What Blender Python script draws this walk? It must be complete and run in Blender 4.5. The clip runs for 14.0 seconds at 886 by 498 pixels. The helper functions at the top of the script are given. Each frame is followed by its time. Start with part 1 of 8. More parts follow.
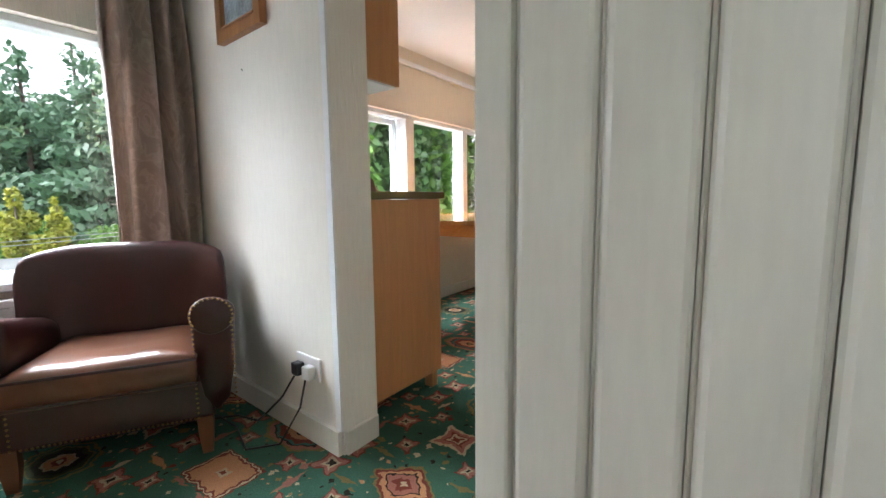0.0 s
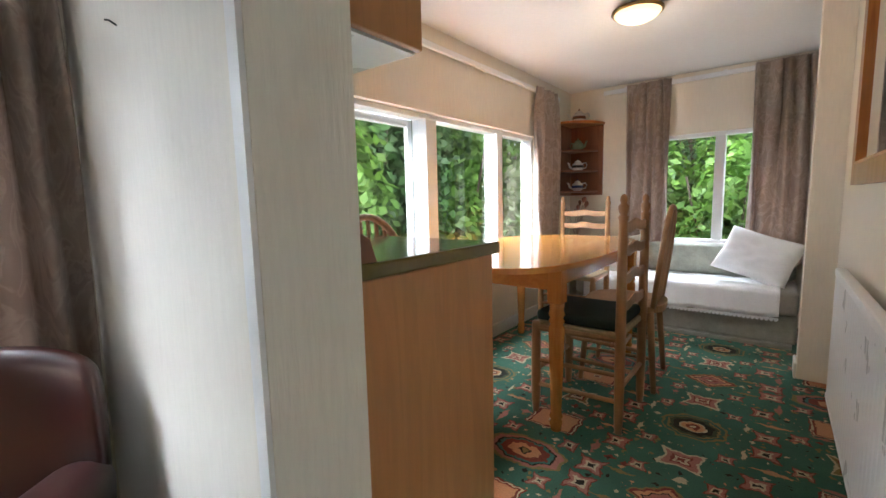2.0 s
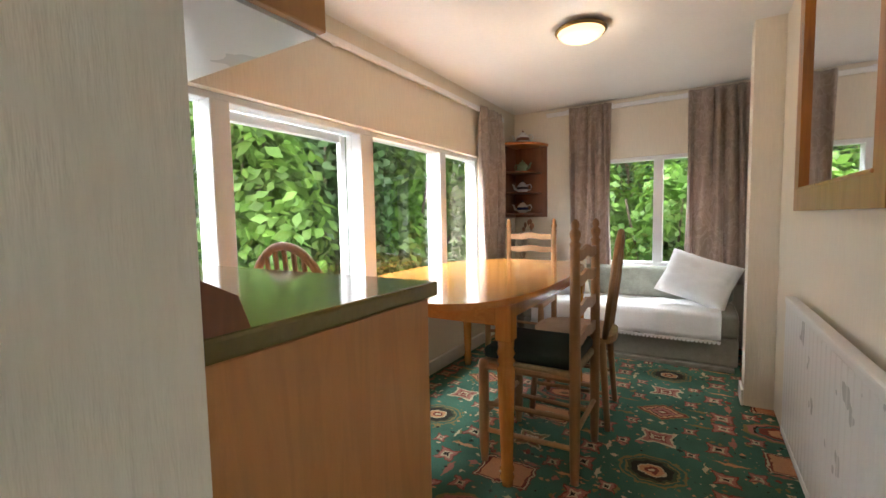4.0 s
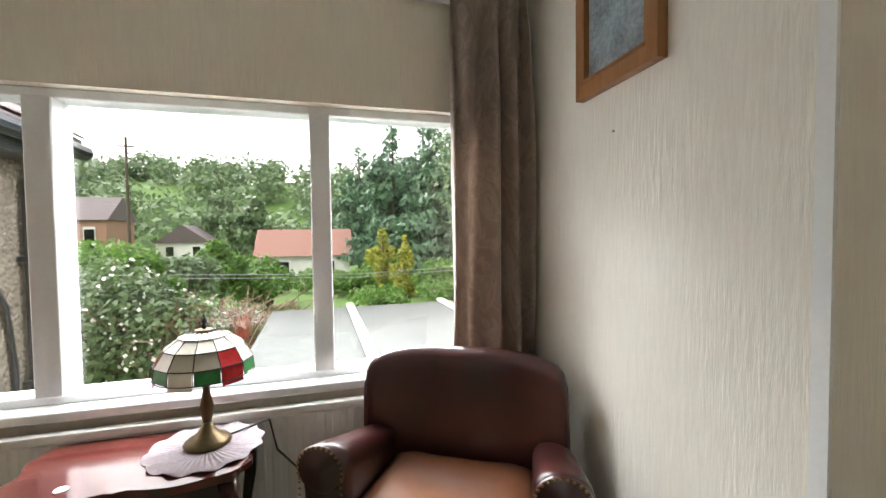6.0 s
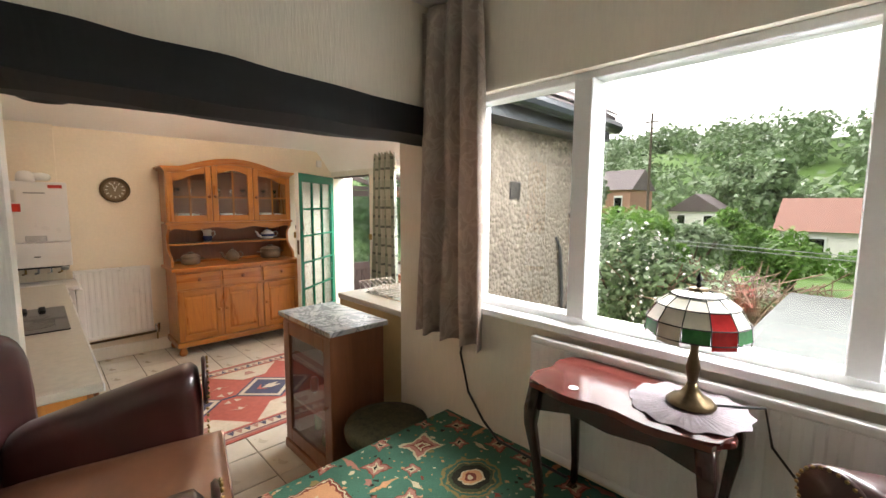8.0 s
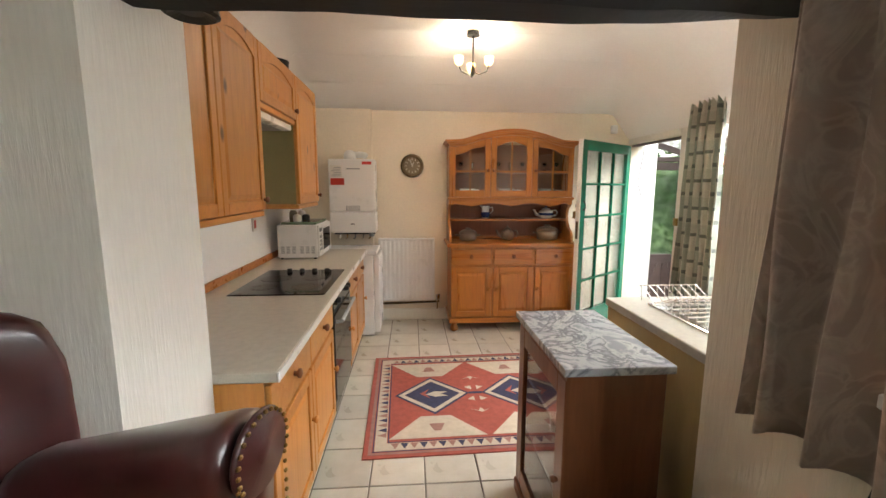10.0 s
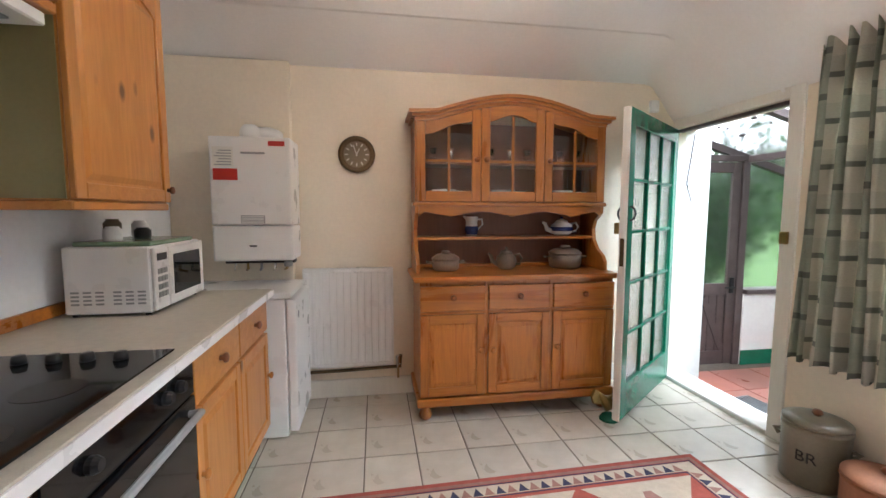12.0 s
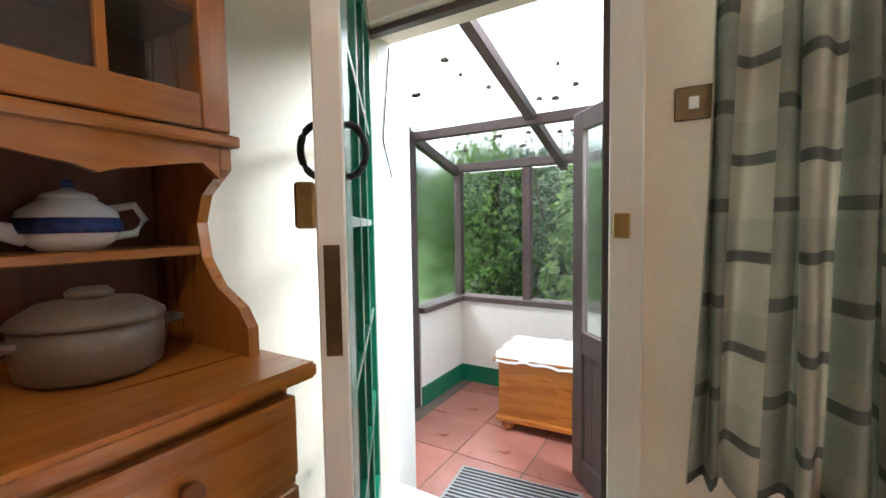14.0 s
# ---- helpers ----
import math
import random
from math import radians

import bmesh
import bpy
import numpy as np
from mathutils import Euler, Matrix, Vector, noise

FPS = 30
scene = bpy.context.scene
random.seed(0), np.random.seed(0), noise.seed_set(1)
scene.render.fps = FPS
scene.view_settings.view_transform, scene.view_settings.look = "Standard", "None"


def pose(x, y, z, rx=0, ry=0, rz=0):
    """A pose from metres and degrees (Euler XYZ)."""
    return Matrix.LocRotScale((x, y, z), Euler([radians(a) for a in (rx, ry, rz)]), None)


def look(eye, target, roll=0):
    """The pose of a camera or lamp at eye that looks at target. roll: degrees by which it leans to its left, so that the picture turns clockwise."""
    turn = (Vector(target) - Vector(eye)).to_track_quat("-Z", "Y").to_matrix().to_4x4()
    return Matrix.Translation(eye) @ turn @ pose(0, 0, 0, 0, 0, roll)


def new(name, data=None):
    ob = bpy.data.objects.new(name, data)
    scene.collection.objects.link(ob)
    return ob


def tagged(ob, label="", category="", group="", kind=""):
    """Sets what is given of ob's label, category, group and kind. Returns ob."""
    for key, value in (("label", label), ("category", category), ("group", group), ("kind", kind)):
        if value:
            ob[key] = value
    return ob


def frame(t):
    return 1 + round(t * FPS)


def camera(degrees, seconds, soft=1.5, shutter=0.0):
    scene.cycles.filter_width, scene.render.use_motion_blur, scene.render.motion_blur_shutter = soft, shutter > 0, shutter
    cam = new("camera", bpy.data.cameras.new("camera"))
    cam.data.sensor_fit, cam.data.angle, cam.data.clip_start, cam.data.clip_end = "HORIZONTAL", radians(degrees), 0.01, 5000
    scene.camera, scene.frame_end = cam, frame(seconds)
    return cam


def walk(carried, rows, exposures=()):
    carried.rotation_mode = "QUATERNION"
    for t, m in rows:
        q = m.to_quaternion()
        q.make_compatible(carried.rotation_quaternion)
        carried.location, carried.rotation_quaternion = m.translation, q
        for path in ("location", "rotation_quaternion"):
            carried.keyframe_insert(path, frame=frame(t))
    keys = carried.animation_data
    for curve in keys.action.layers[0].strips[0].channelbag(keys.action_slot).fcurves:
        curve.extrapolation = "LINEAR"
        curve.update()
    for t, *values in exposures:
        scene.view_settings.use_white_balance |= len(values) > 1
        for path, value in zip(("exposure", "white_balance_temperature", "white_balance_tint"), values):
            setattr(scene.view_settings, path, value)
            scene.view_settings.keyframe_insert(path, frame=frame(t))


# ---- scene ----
cam = camera(92.9, 14.0)
PATH = [
    (0, (0.283, 0.026, 1.406), (-0.891, 1.627, 1.169), -0.6),
    (0.5, (0.053, 0.186, 1.505), (-1.336, 1.609, 1.292), -1.2),
    (1, (-0.104, 0.308, 1.585), (-1.565, 1.658, 1.38), -1.4),
    (1.5, (-0.256, 0.48, 1.56), (-1.647, 1.904, 1.36), -1.5),
    (2, (-0.304, 0.657, 1.548), (-1.54, 2.214, 1.321), -1.3),
    (2.2, (-0.314, 0.723, 1.521), (-1.483, 2.334, 1.327), -1.7),
    (4.3, (-0.432, 0.869, 1.577), (-1.466, 2.575, 1.437), -1.1),
    (4.5, (-0.451, 0.752, 1.58), (-1.533, 2.429, 1.45), -1.1),
    (5, (-0.463, 0.496, 1.593), (-1.793, 1.986, 1.482), -0.8),
    (5.5, (-0.438, 0.281, 1.63), (-2.113, 1.37, 1.541), -0.9),
    (6, (-0.365, 0.166, 1.636), (-2.281, 0.732, 1.562), -0.7),
    (6.5, (-0.304, 0.152, 1.633), (-2.302, 0.152, 1.538), -0.3),
    (7, (-0.259, 0.109, 1.617), (-2.183, -0.424, 1.496), -0.2),
    (7.5, (-0.304, 0.115, 1.602), (-2.016, -0.907, 1.446), -0.0),
    (8, (-0.415, 0.176, 1.594), (-1.798, -1.254, 1.383), 0.3),
    (8.5, (-0.535, 0.155, 1.557), (-1.531, -1.558, 1.287), 0.3),
    (9, (-0.711, 0.043, 1.53), (-1.335, -1.832, 1.224), 0.3),
    (9.2, (-0.787, -0.034, 1.535), (-1.282, -1.945, 1.215), 0.3),
    (11.3, (-1.139, -1.605, 1.338), (-1.134, -3.595, 1.139), 0.3),
    (11.5, (-1.147, -1.755, 1.318), (-1.19, -3.746, 1.13), 0.3),
    (12, (-1.132, -2.182, 1.33), (-1.447, -4.149, 1.153), 0.1),
    (12.5, (-1.179, -2.657, 1.263), (-1.918, -4.509, 1.108), -0.3),
    (13, (-1.372, -3.142, 1.234), (-2.55, -4.754, 1.108), -0.6),
    (13.5, (-1.726, -3.622, 1.144), (-3.236, -4.93, 1.075), -0.8),
    (14, (-2.147, -4.048, 1.2), (-3.857, -5.079, 1.078), -0.9),
]
EXPOSURES = [(0, 1.95, 5900, 10), (0.5, 1.9, 5800, 10), (1.2, 1.8, 5800, 10), (2.2, 1.9, 5900, 10), (4.5, 1.9, 6400, 10), (6.5, 1.6, 6600, 10), (9, 1.75, 6700, 10), (11.5, 1.6, 5900, 10), (12.5, 1.65, 5550, 10), (13.5, 1.57, 5600, 10), (14, 1.45, 5900, 10)]
walk(cam, [(t, look(eye, target, roll)) for t, eye, target, roll in PATH], EXPOSURES)

# ---- world, daylight and exposure ----
world = bpy.data.worlds.new("overcast_sky")
scene.world = world
world.use_nodes = True
wn, wl = world.node_tree.nodes, world.node_tree.links
sky = wn.new("ShaderNodeTexSky")
sky.sky_type = "NISHITA"
sky.sun_disc = False
sky.sun_elevation, sky.sun_rotation = radians(48), radians(230)
sky.dust_density, sky.air_density = 4.0, 1.2
hsv = wn.new("ShaderNodeHueSaturation")
hsv.inputs["Saturation"].default_value = 0.12
wl.new(sky.outputs[0], hsv.inputs["Color"])
wl.new(hsv.outputs[0], wn["Background"].inputs[0])
wn["Background"].inputs[1].default_value = 0.15
sun_data = bpy.data.lights.new("sun", "SUN")
sun_data.energy, sun_data.angle, sun_data.color = 0.8, radians(25), (1.0, 0.97, 0.92)
sun = new("sun", sun_data)
sun.matrix_world = pose(0, 0, 20, 42, 0, 230 - 180)


def area(name, eye, target, w, h, power, col=(1.0, 1.0, 1.0)):
    d = bpy.data.lights.new(name, "AREA")
    d.shape, d.size, d.size_y, d.energy, d.color = "RECTANGLE", w, h, power, col
    o = new(name, d)
    o.matrix_world = look(eye, target)
    return o


DAY = (0.93, 0.97, 1.0)
area("window_daylight", (-2.9, 0.0, 2.9), (-0.4, -0.35, 1.0), 1.9, 1.0, 76, DAY)
# This one shines through an unseen hall window, added to brighten the boarded door
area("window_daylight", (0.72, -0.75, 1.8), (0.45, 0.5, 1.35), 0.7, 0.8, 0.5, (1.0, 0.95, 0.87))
area("window_daylight", (-2.75, 2.8, 2.95), (0.3, 2.6, 0.6), 2.4, 0.9, 105, DAY)
area("window_daylight", (-0.8, 5.55, 2.95), (-0.8, 3.5, 0.9), 1.2, 0.9, 34, DAY)
area("window_daylight", (-4.2, -3.15, 2.6), (-1.6, -3.2, 1.1), 1.3, 0.8, 108, DAY)


def bulb(name, at, power, col, r=0.05):
    d = bpy.data.lights.new(name, "POINT")
    d.energy, d.color, d.shadow_soft_size = power, col, r
    o = new(name, d)
    o.location = at
    return o


WARM = (1.0, 0.83, 0.64)
bulb("kitchen_bulb", (-1.47, -3.86, 2.36), 8, WARM)
bulb("dining_bulb", (-0.95, 3.20, 2.42), 0.6, WARM)

# ---- materials ----


def node_mat(name):
    m = bpy.data.materials.new(name)
    m.use_nodes = True
    nt = m.node_tree
    return m, nt, nt.nodes["Principled BSDF"]


def coords(nt, scale=(1, 1, 1), rot=(0, 0, 0)):
    tc = nt.nodes.new("ShaderNodeTexCoord")
    mp = nt.nodes.new("ShaderNodeMapping")
    mp.inputs["Scale"].default_value = scale
    mp.inputs["Rotation"].default_value = rot
    nt.links.new(tc.outputs["Object"], mp.inputs["Vector"])
    return mp.outputs["Vector"]


def noise_tex(nt, vec, scale, detail=4, rough=0.55, dist=0.0):
    n = nt.nodes.new("ShaderNodeTexNoise")
    n.inputs["Scale"].default_value, n.inputs["Detail"].default_value = scale, detail
    n.inputs["Roughness"].default_value, n.inputs["Distortion"].default_value = rough, dist
    nt.links.new(vec, n.inputs["Vector"])
    return n.outputs["Fac"]


def ramp(nt, fac, stops, mode="LINEAR"):
    r = nt.nodes.new("ShaderNodeValToRGB")
    r.color_ramp.interpolation = mode
    els = r.color_ramp.elements
    while len(els) < len(stops):
        els.new(0.5)
    for e, (p, c) in zip(els, stops):
        e.position, e.color = p, (*c, 1) if len(c) == 3 else c
    nt.links.new(fac, r.inputs["Fac"])
    return r.outputs["Color"]


def mixc(nt, fac, a, b, mode="MIX"):
    x = nt.nodes.new("ShaderNodeMix")
    x.data_type, x.blend_type = "RGBA", mode
    for sock, v in ((x.inputs["Factor"], fac), (x.inputs["A"], a), (x.inputs["B"], b)):
        if isinstance(v, (int, float)):
            sock.default_value = v
        elif isinstance(v, tuple):
            sock.default_value = (*v, 1)
        else:
            nt.links.new(v, sock)
    return x.outputs["Result"]


def mathn(nt, op, a, b=0.0, c=None):
    x = nt.nodes.new("ShaderNodeMath")
    x.operation = op
    for i, v in enumerate((a, b, c)):
        if v is None:
            continue
        if isinstance(v, (int, float)):
            x.inputs[i].default_value = v
        else:
            nt.links.new(v, x.inputs[i])
    return x.outputs[0]


def bump(nt, bsdf, h, strength=0.3, dist=0.002):
    b = nt.nodes.new("ShaderNodeBump")
    b.inputs["Strength"].default_value, b.inputs["Distance"].default_value = strength, dist
    nt.links.new(h, b.inputs["Height"])
    nt.links.new(b.outputs[0], bsdf.inputs["Normal"])


def shade(c, k):
    return tuple(min(1.0, v * k) for v in c)


def M(name, c, rough=0.6, metal=0.0, var=0.12, scale=6.0, bmp=0.15, bscale=80.0, coat=0.0, stretch=(1, 1, 1), rnd=0.0):
    """A painted, glazed or cast surface with broad stains and fine grain."""
    m, nt, b = node_mat(name)
    v = coords(nt, stretch)
    big, fine = noise_tex(nt, v, scale, 3), noise_tex(nt, v, bscale, 3)
    col = ramp(nt, big, [(0.3, shade(c, 1 - var)), (0.7, shade(c, 1 + var * 0.6))])
    col = mixc(nt, 0.35, col, ramp(nt, fine, [(0.3, shade(c, 1 - var)), (0.7, shade(c, 1 + var))]))
    if rnd:
        oi = nt.nodes.new("ShaderNodeObjectInfo")
        col = mixc(nt, rnd, col, ramp(nt, oi.outputs["Random"], [(0.0, shade(c, 0.6)), (1.0, shade(c, 1.35))]))
    nt.links.new(col, b.inputs["Base Color"])
    nt.links.new(mathn(nt, "MULTIPLY_ADD", big, 0.06, max(0.02, rough - 0.03)), b.inputs["Roughness"])
    b.inputs["Metallic"].default_value = metal
    b.inputs["Coat Weight"].default_value = coat
    b.inputs["Coat Roughness"].default_value = 0.12
    if bmp:
        bump(nt, b, fine, bmp)
    return m


def W(name, dark, light, along="z", rough=0.35, coat=0.2, knots=False, grain=9.0):
    """Wood with growth bands drawn out along one axis."""
    m, nt, b = node_mat(name)
    long = 0.09
    s = {"x": (long, 1, 1), "y": (1, long, 1), "z": (1, 1, long)}[along]
    v = coords(nt, s)
    w = noise_tex(nt, v, grain, 5, 0.6, 1.6)
    f = noise_tex(nt, v, grain * 9, 2, 0.5)
    col = ramp(nt, w, [(0.30, dark), (0.46, light), (0.56, shade(light, 0.86)), (0.72, shade(dark, 1.1))])
    col = mixc(nt, 0.3, col, ramp(nt, f, [(0.3, dark), (0.7, light)]))
    if knots:
        vo = nt.nodes.new("ShaderNodeTexVoronoi")
        vo.inputs["Scale"].default_value = 5.0
        nt.links.new(coords(nt, {"x": (0.55, 1, 1), "y": (1, 0.55, 1), "z": (1, 1, 0.55)}[along]), vo.inputs["Vector"])
        k = ramp(nt, vo.outputs["Distance"], [(0.06, (1, 1, 1)), (0.13, (0, 0, 0))])
        col = mixc(nt, k, col, shade(dark, 0.3))
    oi = nt.nodes.new("ShaderNodeObjectInfo")
    tone = ramp(nt, oi.outputs["Random"], [(0.0, (0.86, 0.86, 0.86)), (1.0, (1.06, 1.06, 1.06))])
    col = mixc(nt, 1.0, col, tone, "MULTIPLY")
    nt.links.new(col, b.inputs["Base Color"])
    nt.links.new(mathn(nt, "MULTIPLY_ADD", w, 0.25, rough - 0.12), b.inputs["Roughness"])
    b.inputs["Coat Weight"].default_value = coat
    b.inputs["Coat Roughness"].default_value = 0.15
    bump(nt, b, f, 0.12, 0.001)
    return m


def wallpaper(name, c, var=0.06):
    """Painted embossed paper: fine upright ribs, faint stains."""
    m, nt, b = node_mat(name)
    rib = noise_tex(nt, coords(nt, (1, 1, 0.12)), 95, 3, 0.6)
    big = noise_tex(nt, coords(nt), 1.6, 4)
    col = ramp(nt, big, [(0.3, shade(c, 1 - var)), (0.7, c)])
    col = mixc(nt, 0.4, col, ramp(nt, rib, [(0.3, shade(c, 1 - var * 1.6)), (0.65, shade(c, 1.03))]))
    nt.links.new(col, b.inputs["Base Color"])
    b.inputs["Roughness"].default_value = 0.62
    bump(nt, b, rib, 0.6, 0.004)
    return m


def glass(name, tint=(1, 1, 1), rough=0.0, relief=0.0, rscale=30.0, stretch=(1, 1, 1)):
    m, nt, b = node_mat(name)
    b.inputs["Base Color"].default_value = (*tint, 1)
    b.inputs["Roughness"].default_value = rough
    b.inputs["Transmission Weight"].default_value = 1.0
    b.inputs["IOR"].default_value = 1.45
    if relief:
        bump(nt, b, noise_tex(nt, coords(nt, stretch), rscale, 2), relief, 0.004)
    return m


def carpet_mat():
    """Dark green carpet woven with octagons, lozenges, oval medallions and small flowers."""
    m, nt, b = node_mat("patterned_carpet")
    base = coords(nt)
    wob = nt.nodes.new("ShaderNodeVectorMath")
    wob.operation = "MULTIPLY_ADD"
    nz = nt.nodes.new("ShaderNodeTexNoise")
    nz.inputs["Scale"].default_value = 34.0
    nt.links.new(base, nz.inputs["Vector"])
    nt.links.new(nz.outputs["Color"], wob.inputs[0])
    wob.inputs[1].default_value = (0.035, 0.035, 0)
    nt.links.new(base, wob.inputs[2])
    sep = nt.nodes.new("ShaderNodeSeparateXYZ")
    nt.links.new(wob.outputs[0], sep.inputs[0])
    PX2, PY2 = 0.52, 0.60
    u = mathn(nt, "MULTIPLY", mathn(nt, "PINGPONG", mathn(nt, "DIVIDE", mathn(nt, "ADD", sep.outputs[0], 20.29), PX2), 1.0), PX2)
    v = mathn(nt, "MULTIPLY", mathn(nt, "PINGPONG", mathn(nt, "DIVIDE", mathn(nt, "ADD", sep.outputs[1], 20.05), PY2), 1.0), PY2)
    peach, pink, cream, rust, dark, ochre, teal = (0.40, 0.20, 0.10), (0.27, 0.115, 0.085), (0.40, 0.32, 0.21), (0.15, 0.038, 0.025), (0.022, 0.02, 0.014), (0.17, 0.125, 0.05), (0.05, 0.12, 0.10)
    green = ramp(nt, noise_tex(nt, base, 4.0, 3), [(0.3, (0.036, 0.088, 0.060)), (0.7, (0.052, 0.125, 0.086))])
    col = green
    # scattered sprigs under the larger figures
    for scale, off, lim, keep, tones in ((15.0, (0.0, 0.0, 0.0), 0.36, 0.35, (pink, cream, ochre, rust)), (34.0, (0.3, 0.1, 0.0), 0.42, 0.45, (cream, peach, dark, ochre))):
        mp = nt.nodes.new("ShaderNodeMapping")
        mp.inputs["Location"].default_value = off
        nt.links.new(wob.outputs[0], mp.inputs["Vector"])
        flat = nt.nodes.new("ShaderNodeVectorMath")
        flat.operation = "MULTIPLY"
        flat.inputs[1].default_value = (1, 1, 0)
        nt.links.new(mp.outputs[0], flat.inputs[0])
        vo = nt.nodes.new("ShaderNodeTexVoronoi")
        vo.distance = "MANHATTAN"
        vo.inputs["Scale"].default_value, vo.inputs["Randomness"].default_value = scale, 0.7
        nt.links.new(flat.outputs[0], vo.inputs["Vector"])
        sc = nt.nodes.new("ShaderNodeSeparateColor")
        nt.links.new(vo.outputs["Color"], sc.inputs[0])
        tone = ramp(nt, sc.outputs[0], [(i / 4, t) for i, t in enumerate(tones)], "CONSTANT")
        hit = mathn(nt, "MULTIPLY", mathn(nt, "LESS_THAN", vo.outputs["Distance"], lim), mathn(nt, "GREATER_THAN", sc.outputs[1], keep))
        col = mixc(nt, hit, col, tone)

    def figure(col, cx, cy, rx, ry, kind, rings):
        """One woven figure: nested rings of colour about a centre, out to the radii rx and ry."""
        a = mathn(nt, "DIVIDE", mathn(nt, "ABSOLUTE", mathn(nt, "SUBTRACT", u, cx)), rx)
        c = mathn(nt, "DIVIDE", mathn(nt, "ABSOLUTE", mathn(nt, "SUBTRACT", v, cy)), ry)
        if kind == "lozenge":
            d = mathn(nt, "ADD", a, c)
        elif kind == "square":
            d = mathn(nt, "MAXIMUM", a, c)
        elif kind == "flower":
            d = mathn(nt, "ADD", mathn(nt, "MAXIMUM", a, c), mathn(nt, "MULTIPLY", mathn(nt, "MINIMUM", a, c), -0.28))
        else:
            d = mathn(nt, "MAXIMUM", mathn(nt, "MAXIMUM", a, c), mathn(nt, "MULTIPLY", mathn(nt, "ADD", a, c), 0.70))
        return mixc(nt, mathn(nt, "LESS_THAN", d, 1.0), col, ramp(nt, d, rings, "CONSTANT"))

    # figures lie on the mirror lines of the repeat, so that each one is whole
    big = [(0.0, cream), (0.10, rust), (0.20, peach), (0.34, cream), (0.40, dark), (0.62, (0.045, 0.055, 0.03)), (0.74, ochre), (0.80, (0.04, 0.09, 0.065)), (0.90, ochre)]
    col = figure(col, 0.0, 0.0, 0.125, 0.11, "octagon", big)
    col = figure(col, PX2, 0.30, 0.115, 0.085, "square", [(0.0, rust), (0.10, cream), (0.18, peach), (0.80, rust), (0.88, cream), (0.94, rust)])
    col = figure(col, PX2, PY2, 0.165, 0.10, "octagon", [(0.0, ochre), (0.10, dark), (0.16, peach), (0.42, rust), (0.62, teal), (0.70, dark), (0.76, pink), (0.90, ochre)])
    col = figure(col, 0.0, PY2, 0.13, 0.105, "lozenge", [(0.0, cream), (0.14, rust), (0.3, pink), (0.55, dark), (0.62, peach), (0.78, rust), (0.9, ochre)])
    col = figure(col, 0.0, 0.30, 0.06, 0.052, "flower", [(0.0, rust), (0.2, cream), (0.36, rust), (0.5, pink), (0.8, cream)])
    col = figure(col, PX2, 0.0, 0.052, 0.056, "flower", [(0.0, dark), (0.22, cream), (0.42, rust), (0.6, ochre), (0.85, cream)])
    for cx, cy, r in ((0.26, 0.07, 0.036), (0.27, 0.54, 0.04), (0.24, 0.31, 0.036), (0.13, 0.43, 0.026), (0.39, 0.46, 0.028), (0.37, 0.14, 0.027), (0.14, 0.20, 0.024)):
        col = figure(col, cx, cy, r, r, "flower", [(0.0, dark), (0.25, cream), (0.5, pink), (0.85, rust)])
    for cx, cy, rx, ry, t in ((0.28, 0.20, 0.075, 0.016, peach), (0.30, 0.40, 0.016, 0.07, pink), (0.19, 0.12, 0.012, 0.05, cream), (0.17, 0.51, 0.06, 0.013, ochre), (0.45, 0.20, 0.05, 0.012, pink)):
        col = figure(col, cx, cy, rx, ry, "lozenge", [(0.0, t), (0.9, ochre)])
    fine = noise_tex(nt, base, 260, 2)
    col = mixc(nt, 0.5, col, mixc(nt, 1.0, col, ramp(nt, fine, [(0.3, (0.8, 0.8, 0.8)), (0.7, (1.7, 1.65, 1.6))]), "MULTIPLY"))
    nt.links.new(col, b.inputs["Base Color"])
    b.inputs["Roughness"].default_value = 0.95
    b.inputs["Specular IOR Level"].default_value = 0.1
    bump(nt, b, fine, 0.6, 0.004)
    return m


def leather_mat(name, c, worn):
    m, nt, b = node_mat(name)
    v = coords(nt)
    big, mid, fine = noise_tex(nt, v, 3.2, 4), noise_tex(nt, v, 14, 4, 0.6, 0.8), noise_tex(nt, v, 190, 3)
    col = ramp(nt, big, [(0.35, shade(c, 0.7)), (0.55, c), (0.72, worn)])
    col = mixc(nt, 0.12, col, ramp(nt, mid, [(0.35, shade(c, 0.6)), (0.65, worn)]))
    nt.links.new(col, b.inputs["Base Color"])
    nt.links.new(mathn(nt, "MULTIPLY_ADD", mid, 0.06, 0.27), b.inputs["Roughness"])
    b.inputs["Coat Weight"].default_value = 0.8
    b.inputs["Coat Roughness"].default_value = 0.26
    bump(nt, b, fine, 0.04, 0.001)
    return m


def thin_cloth(nt, b, col, k):
    """Lets part of the daylight through a cloth."""
    tr = nt.nodes.new("ShaderNodeBsdfTranslucent")
    nt.links.new(col, tr.inputs["Color"])
    mx = nt.nodes.new("ShaderNodeMixShader")
    mx.inputs[0].default_value = k
    nt.links.new(b.outputs[0], mx.inputs[1])
    nt.links.new(tr.outputs[0], mx.inputs[2])
    nt.links.new(mx.outputs[0], nt.nodes["Material Output"].inputs[0])


